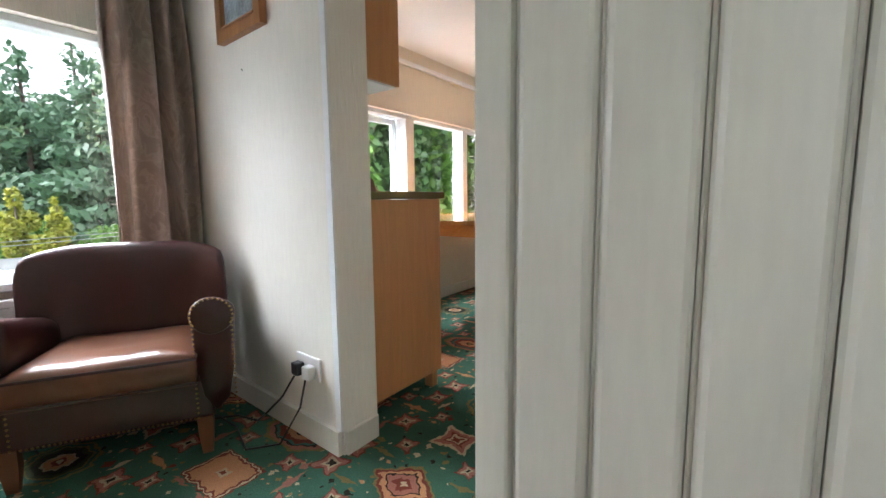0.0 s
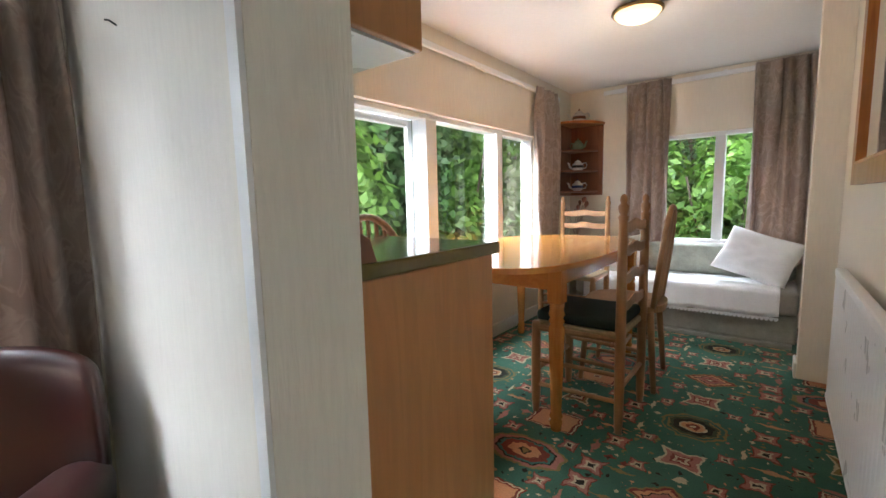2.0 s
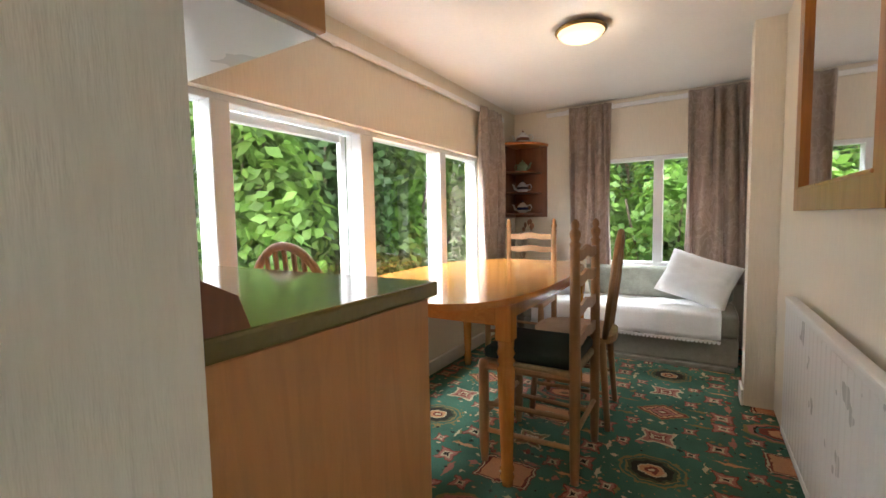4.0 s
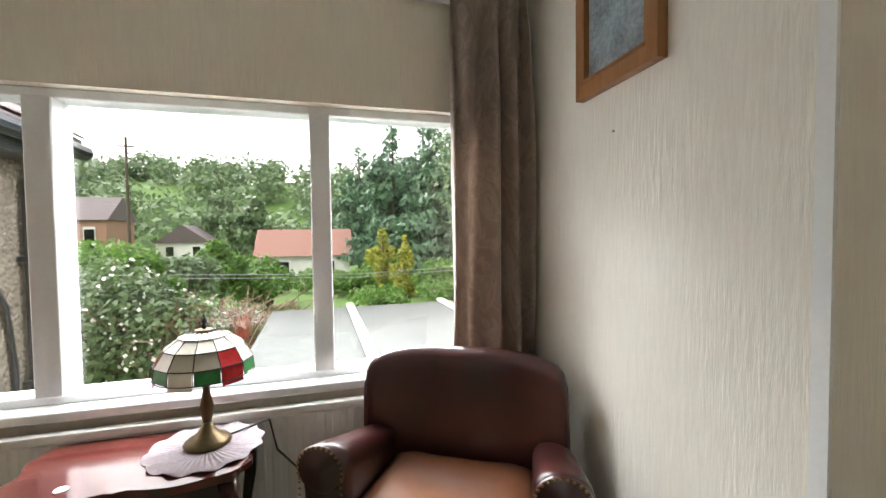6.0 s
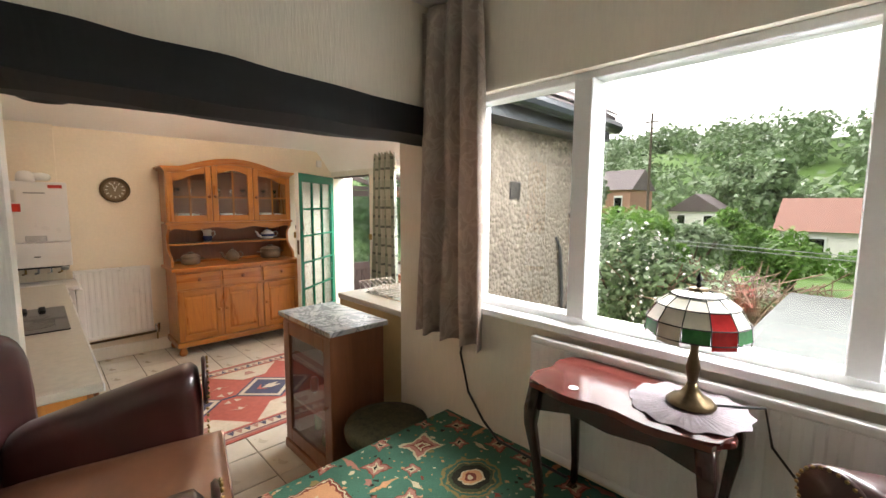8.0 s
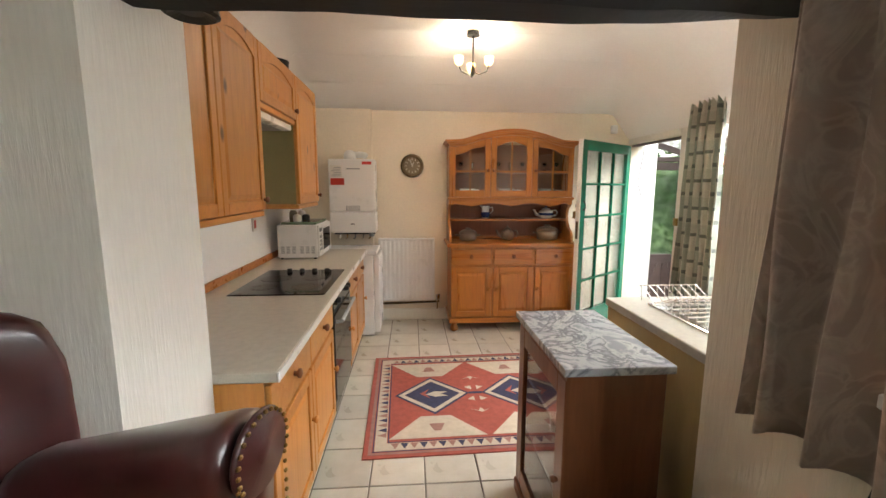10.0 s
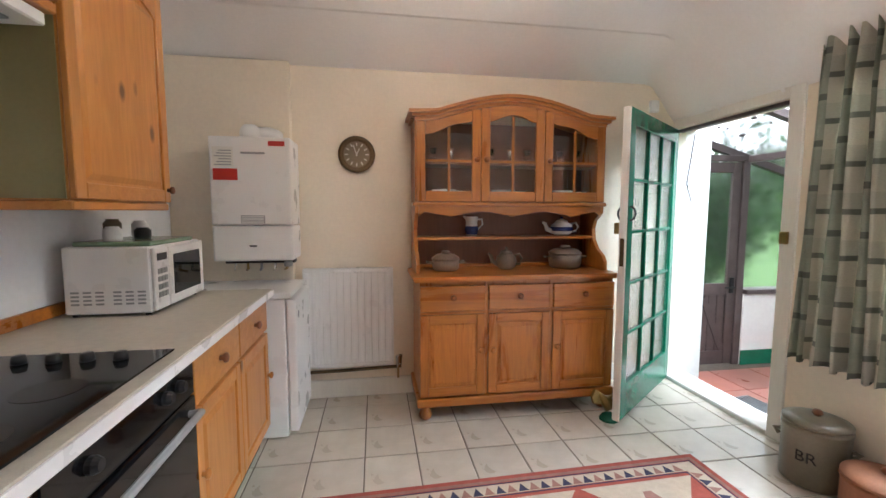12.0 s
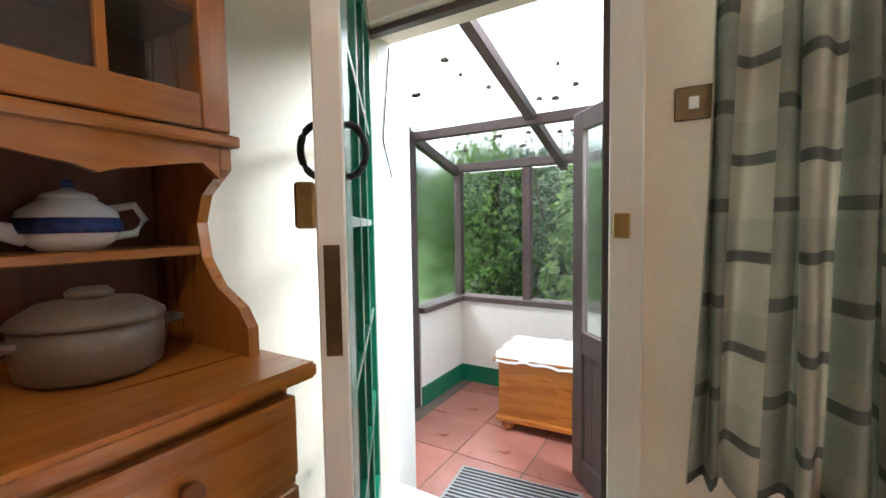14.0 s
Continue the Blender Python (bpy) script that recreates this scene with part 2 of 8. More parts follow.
def check_curtain():
    """Sage and cream cloth with woven bands and dark dashes."""
    m, nt, b = node_mat("check_curtain")
    tc = nt.nodes.new("ShaderNodeTexCoord")
    sep = nt.nodes.new("ShaderNodeSeparateXYZ")
    nt.links.new(tc.outputs["UV"], sep.inputs[0])
    u, v = sep.outputs[0], sep.outputs[1]

    def band(s, period, lo, hi):
        f = mathn(nt, "FRACT", mathn(nt, "DIVIDE", s, period))
        return mathn(nt, "MULTIPLY", mathn(nt, "GREATER_THAN", f, lo), mathn(nt, "LESS_THAN", f, hi))

    col = mixc(nt, band(u, 0.22, 0.0, 0.5), (0.50, 0.48, 0.39), (0.31, 0.33, 0.26))
    col = mixc(nt, mathn(nt, "MULTIPLY", band(v, 0.22, 0.0, 0.45), 0.22), col, (0.18, 0.22, 0.19))
    dash = mathn(nt, "MULTIPLY", band(v, 0.22, 0.52, 0.66), band(u, 0.22, 0.0, 0.5))
    col = mixc(nt, dash, col, (0.13, 0.14, 0.12))
    dash = mathn(nt, "MULTIPLY", band(v, 0.22, 0.0, 0.12), band(u, 0.22, 0.5, 1.0))
    col = mixc(nt, dash, col, (0.16, 0.17, 0.145))
    weave = noise_tex(nt, coords(nt, (1, 1, 4)), 120, 2)
    col = mixc(nt, 0.3, col, mixc(nt, 1.0, col, ramp(nt, weave, [(0.3, (0.6, 0.6, 0.6)), (0.7, (1.2, 1.2, 1.2))]), "MULTIPLY"))
    nt.links.new(col, b.inputs["Base Color"])
    b.inputs["Roughness"].default_value = 0.85
    bump(nt, b, weave, 0.3, 0.002)
    thin_cloth(nt, b, col, 0.3)
    return m


def damask_mat():
    """Beige-mauve satin with a faint figured sheen."""
    m, nt, b = node_mat("damask_curtain")
    v = coords(nt, (1, 1, 0.7))
    fig = noise_tex(nt, v, 9, 3, 0.5, 2.2)
    col = ramp(nt, fig, [(0.42, (0.41, 0.32, 0.265)), (0.5, (0.53, 0.43, 0.365)), (0.58, (0.45, 0.355, 0.295))])
    nt.links.new(col, b.inputs["Base Color"])
    nt.links.new(ramp(nt, fig, [(0.42, (0.42, 0.42, 0.42)), (0.5, (0.3, 0.3, 0.3)), (0.6, (0.5, 0.5, 0.5))]), b.inputs["Roughness"])
    b.inputs["Sheen Weight"].default_value = 0.3
    bump(nt, b, noise_tex(nt, coords(nt, (1, 1, 0.3)), 30, 4), 0.35, 0.006)
    thin_cloth(nt, b, col, 0.35)
    return m


def pebble_mat():
    m, nt, b = node_mat("pebbledash")
    vo = nt.nodes.new("ShaderNodeTexVoronoi")
    vo.inputs["Scale"].default_value = 34
    nt.links.new(coords(nt), vo.inputs["Vector"])
    sep = nt.nodes.new("ShaderNodeSeparateColor")
    nt.links.new(vo.outputs["Color"], sep.inputs[0])
    col = ramp(nt, sep.outputs[0], [(0.0, (0.12, 0.095, 0.07)), (0.4, (0.16, 0.13, 0.10)), (0.75, (0.22, 0.19, 0.15)), (1.0, (0.12, 0.10, 0.08))])
    col = mixc(nt, 0.45, col, ramp(nt, noise_tex(nt, coords(nt), 2.2, 4), [(0.3, (0.11, 0.09, 0.07)), (0.7, (0.19, 0.16, 0.125))]))
    nt.links.new(col, b.inputs["Base Color"])
    b.inputs["Roughness"].default_value = 0.95
    inv = mathn(nt, "SUBTRACT", 1.0, vo.outputs["Distance"])
    bump(nt, b, inv, 0.8, 0.022)
    return m


def leaf_mat(name, a, c2, trans=0.25):
    m, nt, b = node_mat(name)
    g = nt.nodes.new("ShaderNodeNewGeometry")
    big = noise_tex(nt, coords(nt), 0.9, 3)
    col = ramp(nt, g.outputs["Random Per Island"], [(0.0, a), (0.7, c2), (1.0, shade(c2, 1.5))])
    col = mixc(nt, 0.4, col, ramp(nt, big, [(0.35, shade(a, 0.7)), (0.65, c2)]))
    nt.links.new(col, b.inputs["Base Color"])
    b.inputs["Roughness"].default_value = 0.5
    b.inputs["Transmission Weight"].default_value = 0.0
    if trans:
        tr = nt.nodes.new("ShaderNodeBsdfTranslucent")
        nt.links.new(col, tr.inputs["Color"])
        mx = nt.nodes.new("ShaderNodeMixShader")
        mx.inputs[0].default_value = trans
        nt.links.new(b.outputs[0], mx.inputs[1])
        nt.links.new(tr.outputs[0], mx.inputs[2])
        nt.links.new(mx.outputs[0], nt.nodes["Material Output"].inputs[0])
    return m


def marble_mat():
    m, nt, b = node_mat("grey_marble")
    n = noise_tex(nt, coords(nt), 4.5, 6, 0.6, 1.8)
    col = ramp(nt, n, [(0.36, (0.30, 0.32, 0.34)), (0.47, (0.55, 0.56, 0.57)), (0.52, (0.20, 0.21, 0.23)), (0.6, (0.48, 0.49, 0.51))])
    nt.links.new(col, b.inputs["Base Color"])
    b.inputs["Roughness"].default_value = 0.16
    return m


def tile_mat(name, c, c2):
    m, nt, b = node_mat(name)
    oi = nt.nodes.new("ShaderNodeObjectInfo")
    n = noise_tex(nt, coords(nt), 5, 5, 0.6, 0.6)
    col = ramp(nt, n, [(0.3, c), (0.7, c2)])
    col = mixc(nt, 1.0, col, ramp(nt, oi.outputs["Random"], [(0.0, (0.84, 0.83, 0.82)), (1.0, (1.05, 1.04, 1.02))]), "MULTIPLY")
    nt.links.new(col, b.inputs["Base Color"])
    nt.links.new(mathn(nt, "MULTIPLY_ADD", n, 0.25, 0.18), b.inputs["Roughness"])
    bump(nt, b, n, 0.06, 0.003)
    return m


def glow(name, c, strength):
    m, nt, b = node_mat(name)
    b.inputs["Base Color"].default_value = (*c, 1)
    b.inputs["Emission Color"].default_value = (*c, 1)
    b.inputs["Emission Strength"].default_value = strength
    return m


CREAM = wallpaper("cream_wallpaper", (0.80, 0.73, 0.61))
PALE = wallpaper("pale_wallpaper", (0.83, 0.79, 0.71))
KCREAM = M("kitchen_emulsion", (0.80, 0.71, 0.57), 0.65, var=0.08, scale=2.0, bmp=0.25, bscale=40)
KWHITE = M("white_kitchen_emulsion", (0.86, 0.87, 0.87), 0.55, var=0.05, scale=2.0, bmp=0.2, bscale=40)
WHITE = M("white_gloss_paint", (0.82, 0.82, 0.82), 0.32, var=0.05, bmp=0.08)
WHITEWASH = M("white_masonry_paint", (0.78, 0.76, 0.72), 0.8, var=0.08, scale=3, bmp=0.5, bscale=25)
CEILING = M("ceiling_paint", (0.86, 0.84, 0.81), 0.85, var=0.05, scale=1.5, bmp=0.2, bscale=50)
PANELWHITE = M("cream_gloss_board", (0.80, 0.77, 0.70), 0.38, var=0.08, scale=4, bmp=0.12, stretch=(1, 1, 0.15))
CARPET = carpet_mat()
BEAM = M("black_beam_paint", (0.006, 0.0065, 0.008), 0.7, var=0.5, scale=9, bmp=0.8, bscale=16, stretch=(0.3, 1, 1))
PINE = W("honey_pine", (0.27, 0.072, 0.008), (0.49, 0.175, 0.022), "z", 0.3, 0.45)
PINE_H = W("honey_pine_level", (0.27, 0.072, 0.008), (0.49, 0.175, 0.022), "x", 0.3, 0.45)
# same pine as the dresser, darkened so the knobs carry their shading as colour
KNOB_SHADED = W("shaded_pine_knob", (0.17, 0.045, 0.008), (0.27, 0.085, 0.016), "z", 0.3, 0.3)
# honey pine redone darker: recess shade painted into the dresser's inner boards
PINE_SHADED = W("shaded_pine_back", (0.16, 0.055, 0.025), (0.21, 0.08, 0.038), "z", 0.5, 0.05)
KNOTTY = W("knotty_pine", (0.43, 0.15, 0.024), (0.58, 0.245, 0.05), "z", 0.34, 0.25, True)
KNOTTY_Y = W("knotty_pine_level", (0.43, 0.15, 0.024), (0.58, 0.245, 0.05), "y", 0.34, 0.25, True)
ORANGE = W("orange_pine", (0.48, 0.17, 0.025), (0.60, 0.26, 0.05), "y", 0.15, 0.5)
ORANGE_Z = W("orange_pine_turned", (0.46, 0.16, 0.025), (0.58, 0.25, 0.05), "z", 0.22, 0.4)
LADDER = W("oak_chair", (0.28, 0.135, 0.05), (0.40, 0.21, 0.085), "z", 0.38, 0.15)
VENEER = W("cabinet_veneer", (0.50, 0.225, 0.075), (0.56, 0.265, 0.095), "z", 0.42, 0.1, False, 14)
BROWNWOOD = W("brown_stained_wood", (0.15, 0.05, 0.02), (0.23, 0.085, 0.035), "z", 0.33, 0.3)
MAHOGANY = W("red_mahogany", (0.05, 0.009, 0.008), (0.085, 0.017, 0.013), "y", 0.16, 0.6)
DARKMAHOGANY = W("dark_mahogany", (0.022, 0.006, 0.006), (0.04, 0.010, 0.009), "z", 0.22, 0.4)
FRAMEWOOD = W("frame_wood", (0.27, 0.11, 0.035), (0.38, 0.17, 0.06), "z", 0.4, 0.15)
LEATHER = leather_mat("oxblood_leather", (0.040, 0.0065, 0.006), (0.058, 0.012, 0.009))
SEATLEATHER = leather_mat("worn_seat_leather", (0.17, 0.062, 0.028), (0.27, 0.125, 0.062))
BRASS = M("aged_brass", (0.36, 0.24, 0.09), 0.35, 1.0, var=0.3)
DARKBRASS = M("dull_bronze", (0.14, 0.10, 0.055), 0.4, 1.0, var=0.3)
CHROME = M("chrome", (0.75, 0.75, 0.75), 0.12, 1.0, var=0.05, bmp=0)
IRON = M("black_iron", (0.012, 0.012, 0.012), 0.45, 0.3, var=0.3)
BLACK = M("black_plastic", (0.012, 0.012, 0.013), 0.35, var=0.2, bmp=0.05)
GREYPLASTIC = M("grey_plastic", (0.30, 0.31, 0.31), 0.5, var=0.1)
DAMASK = damask_mat()
CHECK = check_curtain()
GLASS = glass("window_glass")
FROSTED = glass("pebbled_glass", (0.86, 0.92, 0.90), 0.18, 1.0, 55)
REEDED = glass("rippled_glass", (0.86, 0.94, 0.90), 0.12, 1.0, 26, (0.15, 0.15, 1))
DARKGLASS = M("black_ceramic_glass", (0.006, 0.006, 0.007), 0.06, var=0.1, bmp=0)
LAMINATE = M("stone_laminate", (0.50, 0.46, 0.38), 0.32, var=0.16, scale=30, bscale=220, bmp=0.03)
GREENTOP = M("varnished_top", (0.15, 0.115, 0.03), 0.12, var=0.2, scale=5, bmp=0.02, coat=0.4)
ENAMEL = M("white_enamel", (0.77, 0.76, 0.74), 0.28, var=0.02, bmp=0.0)
MARBLE = marble_mat()
FLOORTILE = tile_mat("cream_floor_tile", (0.50, 0.45, 0.37), (0.62, 0.57, 0.49))
GROUT = M("dark_grout", (0.16, 0.13, 0.10), 0.9, var=0.3, scale=14)
QUARRY = tile_mat("terracotta_tile", (0.36, 0.135, 0.10), (0.45, 0.19, 0.145))
GREENPAINT = M("green_gloss_paint", (0.012, 0.16, 0.085), 0.25, var=0.2, scale=9, bmp=0.1)
BROWNPAINT = M("brown_porch_paint", (0.085, 0.06, 0.055), 0.5, var=0.25, scale=9, bmp=0.3)
PEBBLE = pebble_mat()
SLATE = M("roof_slate", (0.13, 0.10, 0.10), 0.7, var=0.25, scale=12, bmp=0.4, rnd=0.3)
FELT = M("grey_roof_felt", (0.095, 0.10, 0.095), 0.9, var=0.25, scale=3, bmp=0.6, bscale=50)
GUTTER = M("black_gutter", (0.012, 0.014, 0.018), 0.35, var=0.2)
LINEN = M("white_cotton", (0.80, 0.80, 0.80), 0.85, var=0.05, scale=10, bmp=0.5, bscale=60)
SOFACLOTH = M("grey_beige_upholstery", (0.26, 0.245, 0.205), 0.85, var=0.2, scale=16, bmp=0.4, bscale=140)
SOFABACK = M("figured_sofa_back", (0.36, 0.37, 0.31), 0.85, var=0.35, scale=13, bmp=0.4, bscale=140)
GREENCUSHION = M("dark_green_velvet", (0.006, 0.022, 0.016), 0.8, var=0.3, scale=20, bmp=0.4)
RUSH = M("woven_rush", (0.34, 0.25, 0.13), 0.8, var=0.3, scale=60, bmp=0.6, bscale=90)
STOOLCLOTH = M("olive_tapestry", (0.065, 0.06, 0.028), 0.9, var=0.6, scale=24, bmp=0.5)
LACE = M("mauve_crochet", (0.29, 0.24, 0.26), 0.9, var=0.2, scale=60, bmp=0.8, bscale=140)
STONEWARE = M("stoneware_glaze", (0.17, 0.125, 0.09), 0.35, var=0.35, scale=9, bmp=0.1)
CHINA = M("white_china", (0.72, 0.71, 0.68), 0.15, var=0.05, bmp=0)
BLUECHINA = M("blue_transfer_ware", (0.03, 0.05, 0.17), 0.15, var=0.4, scale=40, bmp=0)
GREENCHINA = M("celadon_glaze", (0.24, 0.34, 0.22), 0.18, var=0.15, bmp=0)
CROCK = M("salt_glazed_crock", (0.19, 0.165, 0.115), 0.3, var=0.18, scale=5, bmp=0.08)
TERRA = M("terracotta", (0.27, 0.11, 0.05), 0.7, var=0.2)
BARK = M("bark", (0.10, 0.075, 0.055), 0.9, var=0.4, scale=14, bmp=0.9, bscale=30)
TWIG = M("dead_twigs", (0.24, 0.16, 0.11), 0.9, var=0.3, scale=14)
LEAF = leaf_mat("bright_leaves", (0.07, 0.17, 0.025), (0.16, 0.30, 0.05), 0.4)
LEAF_DARK = leaf_mat("deep_leaves", (0.025, 0.07, 0.02), (0.055, 0.13, 0.03), 0.25)
# distant haze painted in as a paler green; some nearer shrubs share it
LEAF_PALE_HAZE = leaf_mat("hazy_pale_leaves", (0.11, 0.18, 0.085), (0.20, 0.28, 0.14), 0.25)
LEAF_GOLD = leaf_mat("golden_leaves", (0.30, 0.32, 0.03), (0.45, 0.45, 0.06), 0.25)
# needles lightened as well, for the haze over the garden edge
CONIFER = leaf_mat("hazed_conifer_needles", (0.065, 0.14, 0.08), (0.13, 0.23, 0.13), 0.25)
PETAL = M("white_petals", (0.78, 0.76, 0.72), 0.7, var=0.05, bmp=0)
GRASS = M("grass", (0.10, 0.19, 0.035), 0.9, var=0.4, scale=2.0, bmp=0.6, bscale=40)
REDROOF = M("red_roof_tile", (0.30, 0.15, 0.115), 0.8, var=0.2, scale=4, bmp=0.3)
BRICKWALL = M("pink_brick_wall", (0.40, 0.22, 0.16), 0.9, var=0.2, scale=8, bmp=0.3)
RED = M("red_print", (0.50, 0.03, 0.02), 0.4, var=0.1, bmp=0)
CREAMGLASS = M("opal_stained_glass", (0.70, 0.66, 0.56), 0.2, var=0.1, bmp=0)
REDGLASS = M("red_stained_glass", (0.45, 0.02, 0.02), 0.2, var=0.3, scale=30, bmp=0)
GREENGLASS = M("green_stained_glass", (0.03, 0.20, 0.05), 0.2, var=0.3, scale=30, bmp=0)
GREYPRINT = M("landscape_print", (0.30, 0.36, 0.40), 0.5, var=0.7, scale=11, bmp=0)
CARDMOUNT = M("pale_mount", (0.72, 0.70, 0.64), 0.8, var=0.03)
TAUPE = M("olive_end_panel", (0.26, 0.23, 0.10), 0.5, var=0.1)

# ---- mesh tools ----


def part(name, bm, material, parent=None, label="", smooth=False):
    """Links a bmesh as one mesh object, under a thing or part if one is given."""
    me = bpy.data.meshes.new(name)
    bmesh.ops.recalc_face_normals(bm, faces=bm.faces)
    bm.to_mesh(me)
    bm.free()
    me.materials.append(material)
    if smooth:
        me.polygons.foreach_set("use_smooth", [True] * len(me.polygons))
    o = new(name, me)
    if parent:
        o.parent = parent
    if label:
        o["label"] = label
    return o


def thing(name, m, label, category, group=""):
    """The empty at the base of a thing that is made of parts."""
    e = new(name)
    e.matrix_basis = m
    e.empty_display_size = 0.1
    return tagged(e, label, category, group)


def B():
    return bmesh.new()


def box(bm, x0, x1, y0, y1, z0, z1, bevel=0.0, seg=1):
    vs = [bm.verts.new((x, y, z)) for x in (x0, x1) for y in (y0, y1) for z in (z0, z1)]
    fs = [bm.faces.new([vs[i] for i in q]) for q in ((0, 1, 3, 2), (4, 6, 7, 5), (0, 4, 5, 1), (2, 3, 7, 6), (0, 2, 6, 4), (1, 5, 7, 3))]
    if bevel:
        es = list({e for f in fs for e in f.edges})
        bmesh.ops.bevel(bm, geom=es, offset=bevel, segments=seg, affect="EDGES", profile=0.6)
    return bm


def prism(bm, pts, axis, a, b2):
    """A flat outline drawn out along one axis, from a to b2."""
    def at(u, v, w):
        return {"x": (w, u, v), "y": (u, w, v), "z": (u, v, w)}[axis]
    lo = [bm.verts.new(at(u, v, a)) for u, v in pts]
    hi = [bm.verts.new(at(u, v, b2)) for u, v in pts]
    bm.faces.new(lo[::-1])
    bm.faces.new(hi)
    n = len(pts)
    for i in range(n):
        bm.faces.new((lo[i], lo[(i + 1) % n], hi[(i + 1) % n], hi[i]))
    return bm


def lathe(bm, prof, seg=20, at=(0, 0, 0), axis="z", squash=1.0):
    """A turned shape from (radius, height) steps."""
    rings = []
    for r, h in prof:
        ring = []
        for i in range(seg):
            a = 2 * math.pi * i / seg
            u, v = r * math.cos(a), r * math.sin(a) * squash
            p = {"z": (u, v, h), "x": (h, u, v), "y": (u, h, v)}[axis]
            ring.append(bm.verts.new((at[0] + p[0], at[1] + p[1], at[2] + p[2])))
        rings.append(ring)
    for a, b2 in zip(rings, rings[1:]):
        for i in range(seg):
            bm.faces.new((a[i], a[(i + 1) % seg], b2[(i + 1) % seg], b2[i]))
    bm.faces.new(rings[0][::-1])
    bm.faces.new(rings[-1])
    return bm


def tube(bm, pts, r, seg=8, r2=None):
    """A round bar along a line of points."""
    pts = [Vector(p) for p in pts]
    rings = []
    for i, p in enumerate(pts):
        d = (pts[min(i + 1, len(pts) - 1)] - pts[max(i - 1, 0)]).normalized()
        up = Vector((0, 0, 1)) if abs(d.z) < 0.9 else Vector((1, 0, 0))
        u = d.cross(up).normalized()
        v = d.cross(u)
        k = r if r2 is None else r + (r2 - r) * i / (len(pts) - 1)
        rings.append([bm.verts.new(p + k * (math.cos(2 * math.pi * j / seg) * u + math.sin(2 * math.pi * j / seg) * v)) for j in range(seg)])
    for a, b2 in zip(rings, rings[1:]):
        for i in range(seg):
            bm.faces.new((a[i], a[(i + 1) % seg], b2[(i + 1) % seg], b2[i]))
    bm.faces.new(rings[0][::-1])
    bm.faces.new(rings[-1])
    return bm


def arc(c, r, a0, a1, n, plane="xz"):
    out = []
    for i in range(n + 1):
        a = radians(a0 + (a1 - a0) * i / n)
        u, v = r * math.cos(a), r * math.sin(a)
        out.append((c[0] + u, c[1], c[2] + v) if plane == "xz" else (c[0], c[1] + u, c[2] + v) if plane == "yz" else (c[0] + u, c[1] + v, c[2]))
    return out


def wall(name, axis, a0, a1, s0, s1, z0, z1, holes, material):
    """A wall of thickness a0..a1 across an axis, from s0 to s1 along, with openings (s, s, z, z) through it."""
    ss = sorted({s0, s1, *[h[0] for h in holes], *[h[1] for h in holes]})
    zs = sorted({z0, z1, *[h[2] for h in holes], *[h[3] for h in holes]})
    bm = B()
    cells = {}

    def vert(p):
        if p not in cells:
            cells[p] = bm.verts.new(p)
        return cells[p]

    def solid(i, j):
        if not (0 <= i < len(ss) - 1 and 0 <= j < len(zs) - 1):
            return False
        s, z = (ss[i] + ss[i + 1]) / 2, (zs[j] + zs[j + 1]) / 2
        return not any(h[0] < s < h[1] and h[2] < z < h[3] for h in holes)

    def P(a, s, z):
        return (a, s, z) if axis == "x" else (s, a, z)

    for i in range(len(ss) - 1):
        for j in range(len(zs) - 1):
            if not solid(i, j):
                continue
            s, t, u, v = ss[i], ss[i + 1], zs[j], zs[j + 1]
            for a in (a0, a1):
                bm.faces.new([vert(P(a, *q)) for q in ((s, u), (t, u), (t, v), (s, v))])
            for di, dj, q in ((-1, 0, ((s, u), (s, v))), (1, 0, ((t, u), (t, v))), (0, -1, ((s, u), (t, u))), (0, 1, ((s, v), (t, v)))):
                if not solid(i + di, j + dj):
                    bm.faces.new([vert(P(a0, *q[0])), vert(P(a1, *q[0])), vert(P(a1, *q[1])), vert(P(a0, *q[1]))])
    return tagged(part(name, bm, material), kind="structure")


ZL = 0.52
CEIL = 2.56

# ---- structure: lounge and dining room ----
carpet = B()
box(carpet, -1.93, 0.0, -1.33, 0.50, ZL - 0.04, ZL)
box(carpet, -1.93, 0.0, 0.50, 4.80, ZL - 0.04, ZL)
box(carpet, 0.0, 1.3, -0.45, 0.50, ZL - 0.04, ZL)
tagged(part("floor_carpet", carpet, CARPET), "dark green carpet woven with peach and cream medallions", kind="structure")
platform = B()
box(platform, -1.93, 0.0, -1.30, 4.80, 0.0, ZL - 0.04)
tagged(part("floor_platform", platform, M("rough_timber", (0.2, 0.15, 0.1), 0.8)), kind="structure")
step = B()
box(step, -1.40, -0.37, -1.60, -1.335, 0.0, 0.26, 0.01)
tagged(part("step", step, CARPET), "carpeted step between lounge and kitchen floor", kind="structure")

LW = (-1.20, 0.76, 1.115, 2.095)
DW = (1.62, 4.05, 1.15, 2.07)
wall("wall_west_lounge", "x", -2.06, -1.91, -1.72, 1.09, -0.5, CEIL, [LW], CREAM)
wall("wall_west_dining", "x", -2.10, -1.95, 1.09, 4.95, -0.5, CEIL, [DW], CREAM)
EW = (-1.36, -0.20, 1.14, 2.065)
wall("wall_north", "y", 4.80, 4.95, -1.95, 0.55, -0.5, CEIL, [EW], CREAM)
wall("wall_east_return", "x", 0.07, 0.17, 0.62, 0.97, 0.0, CEIL, [], PALE)
wall("wall_east_dining", "x", -0.04, 0.06, 0.90, 4.80, 0.0, CEIL, [], CREAM)
wall("wall_east_lounge", "x", -0.06, 0.06, -1.45, -0.42, 0.0, CEIL, [], PALE)
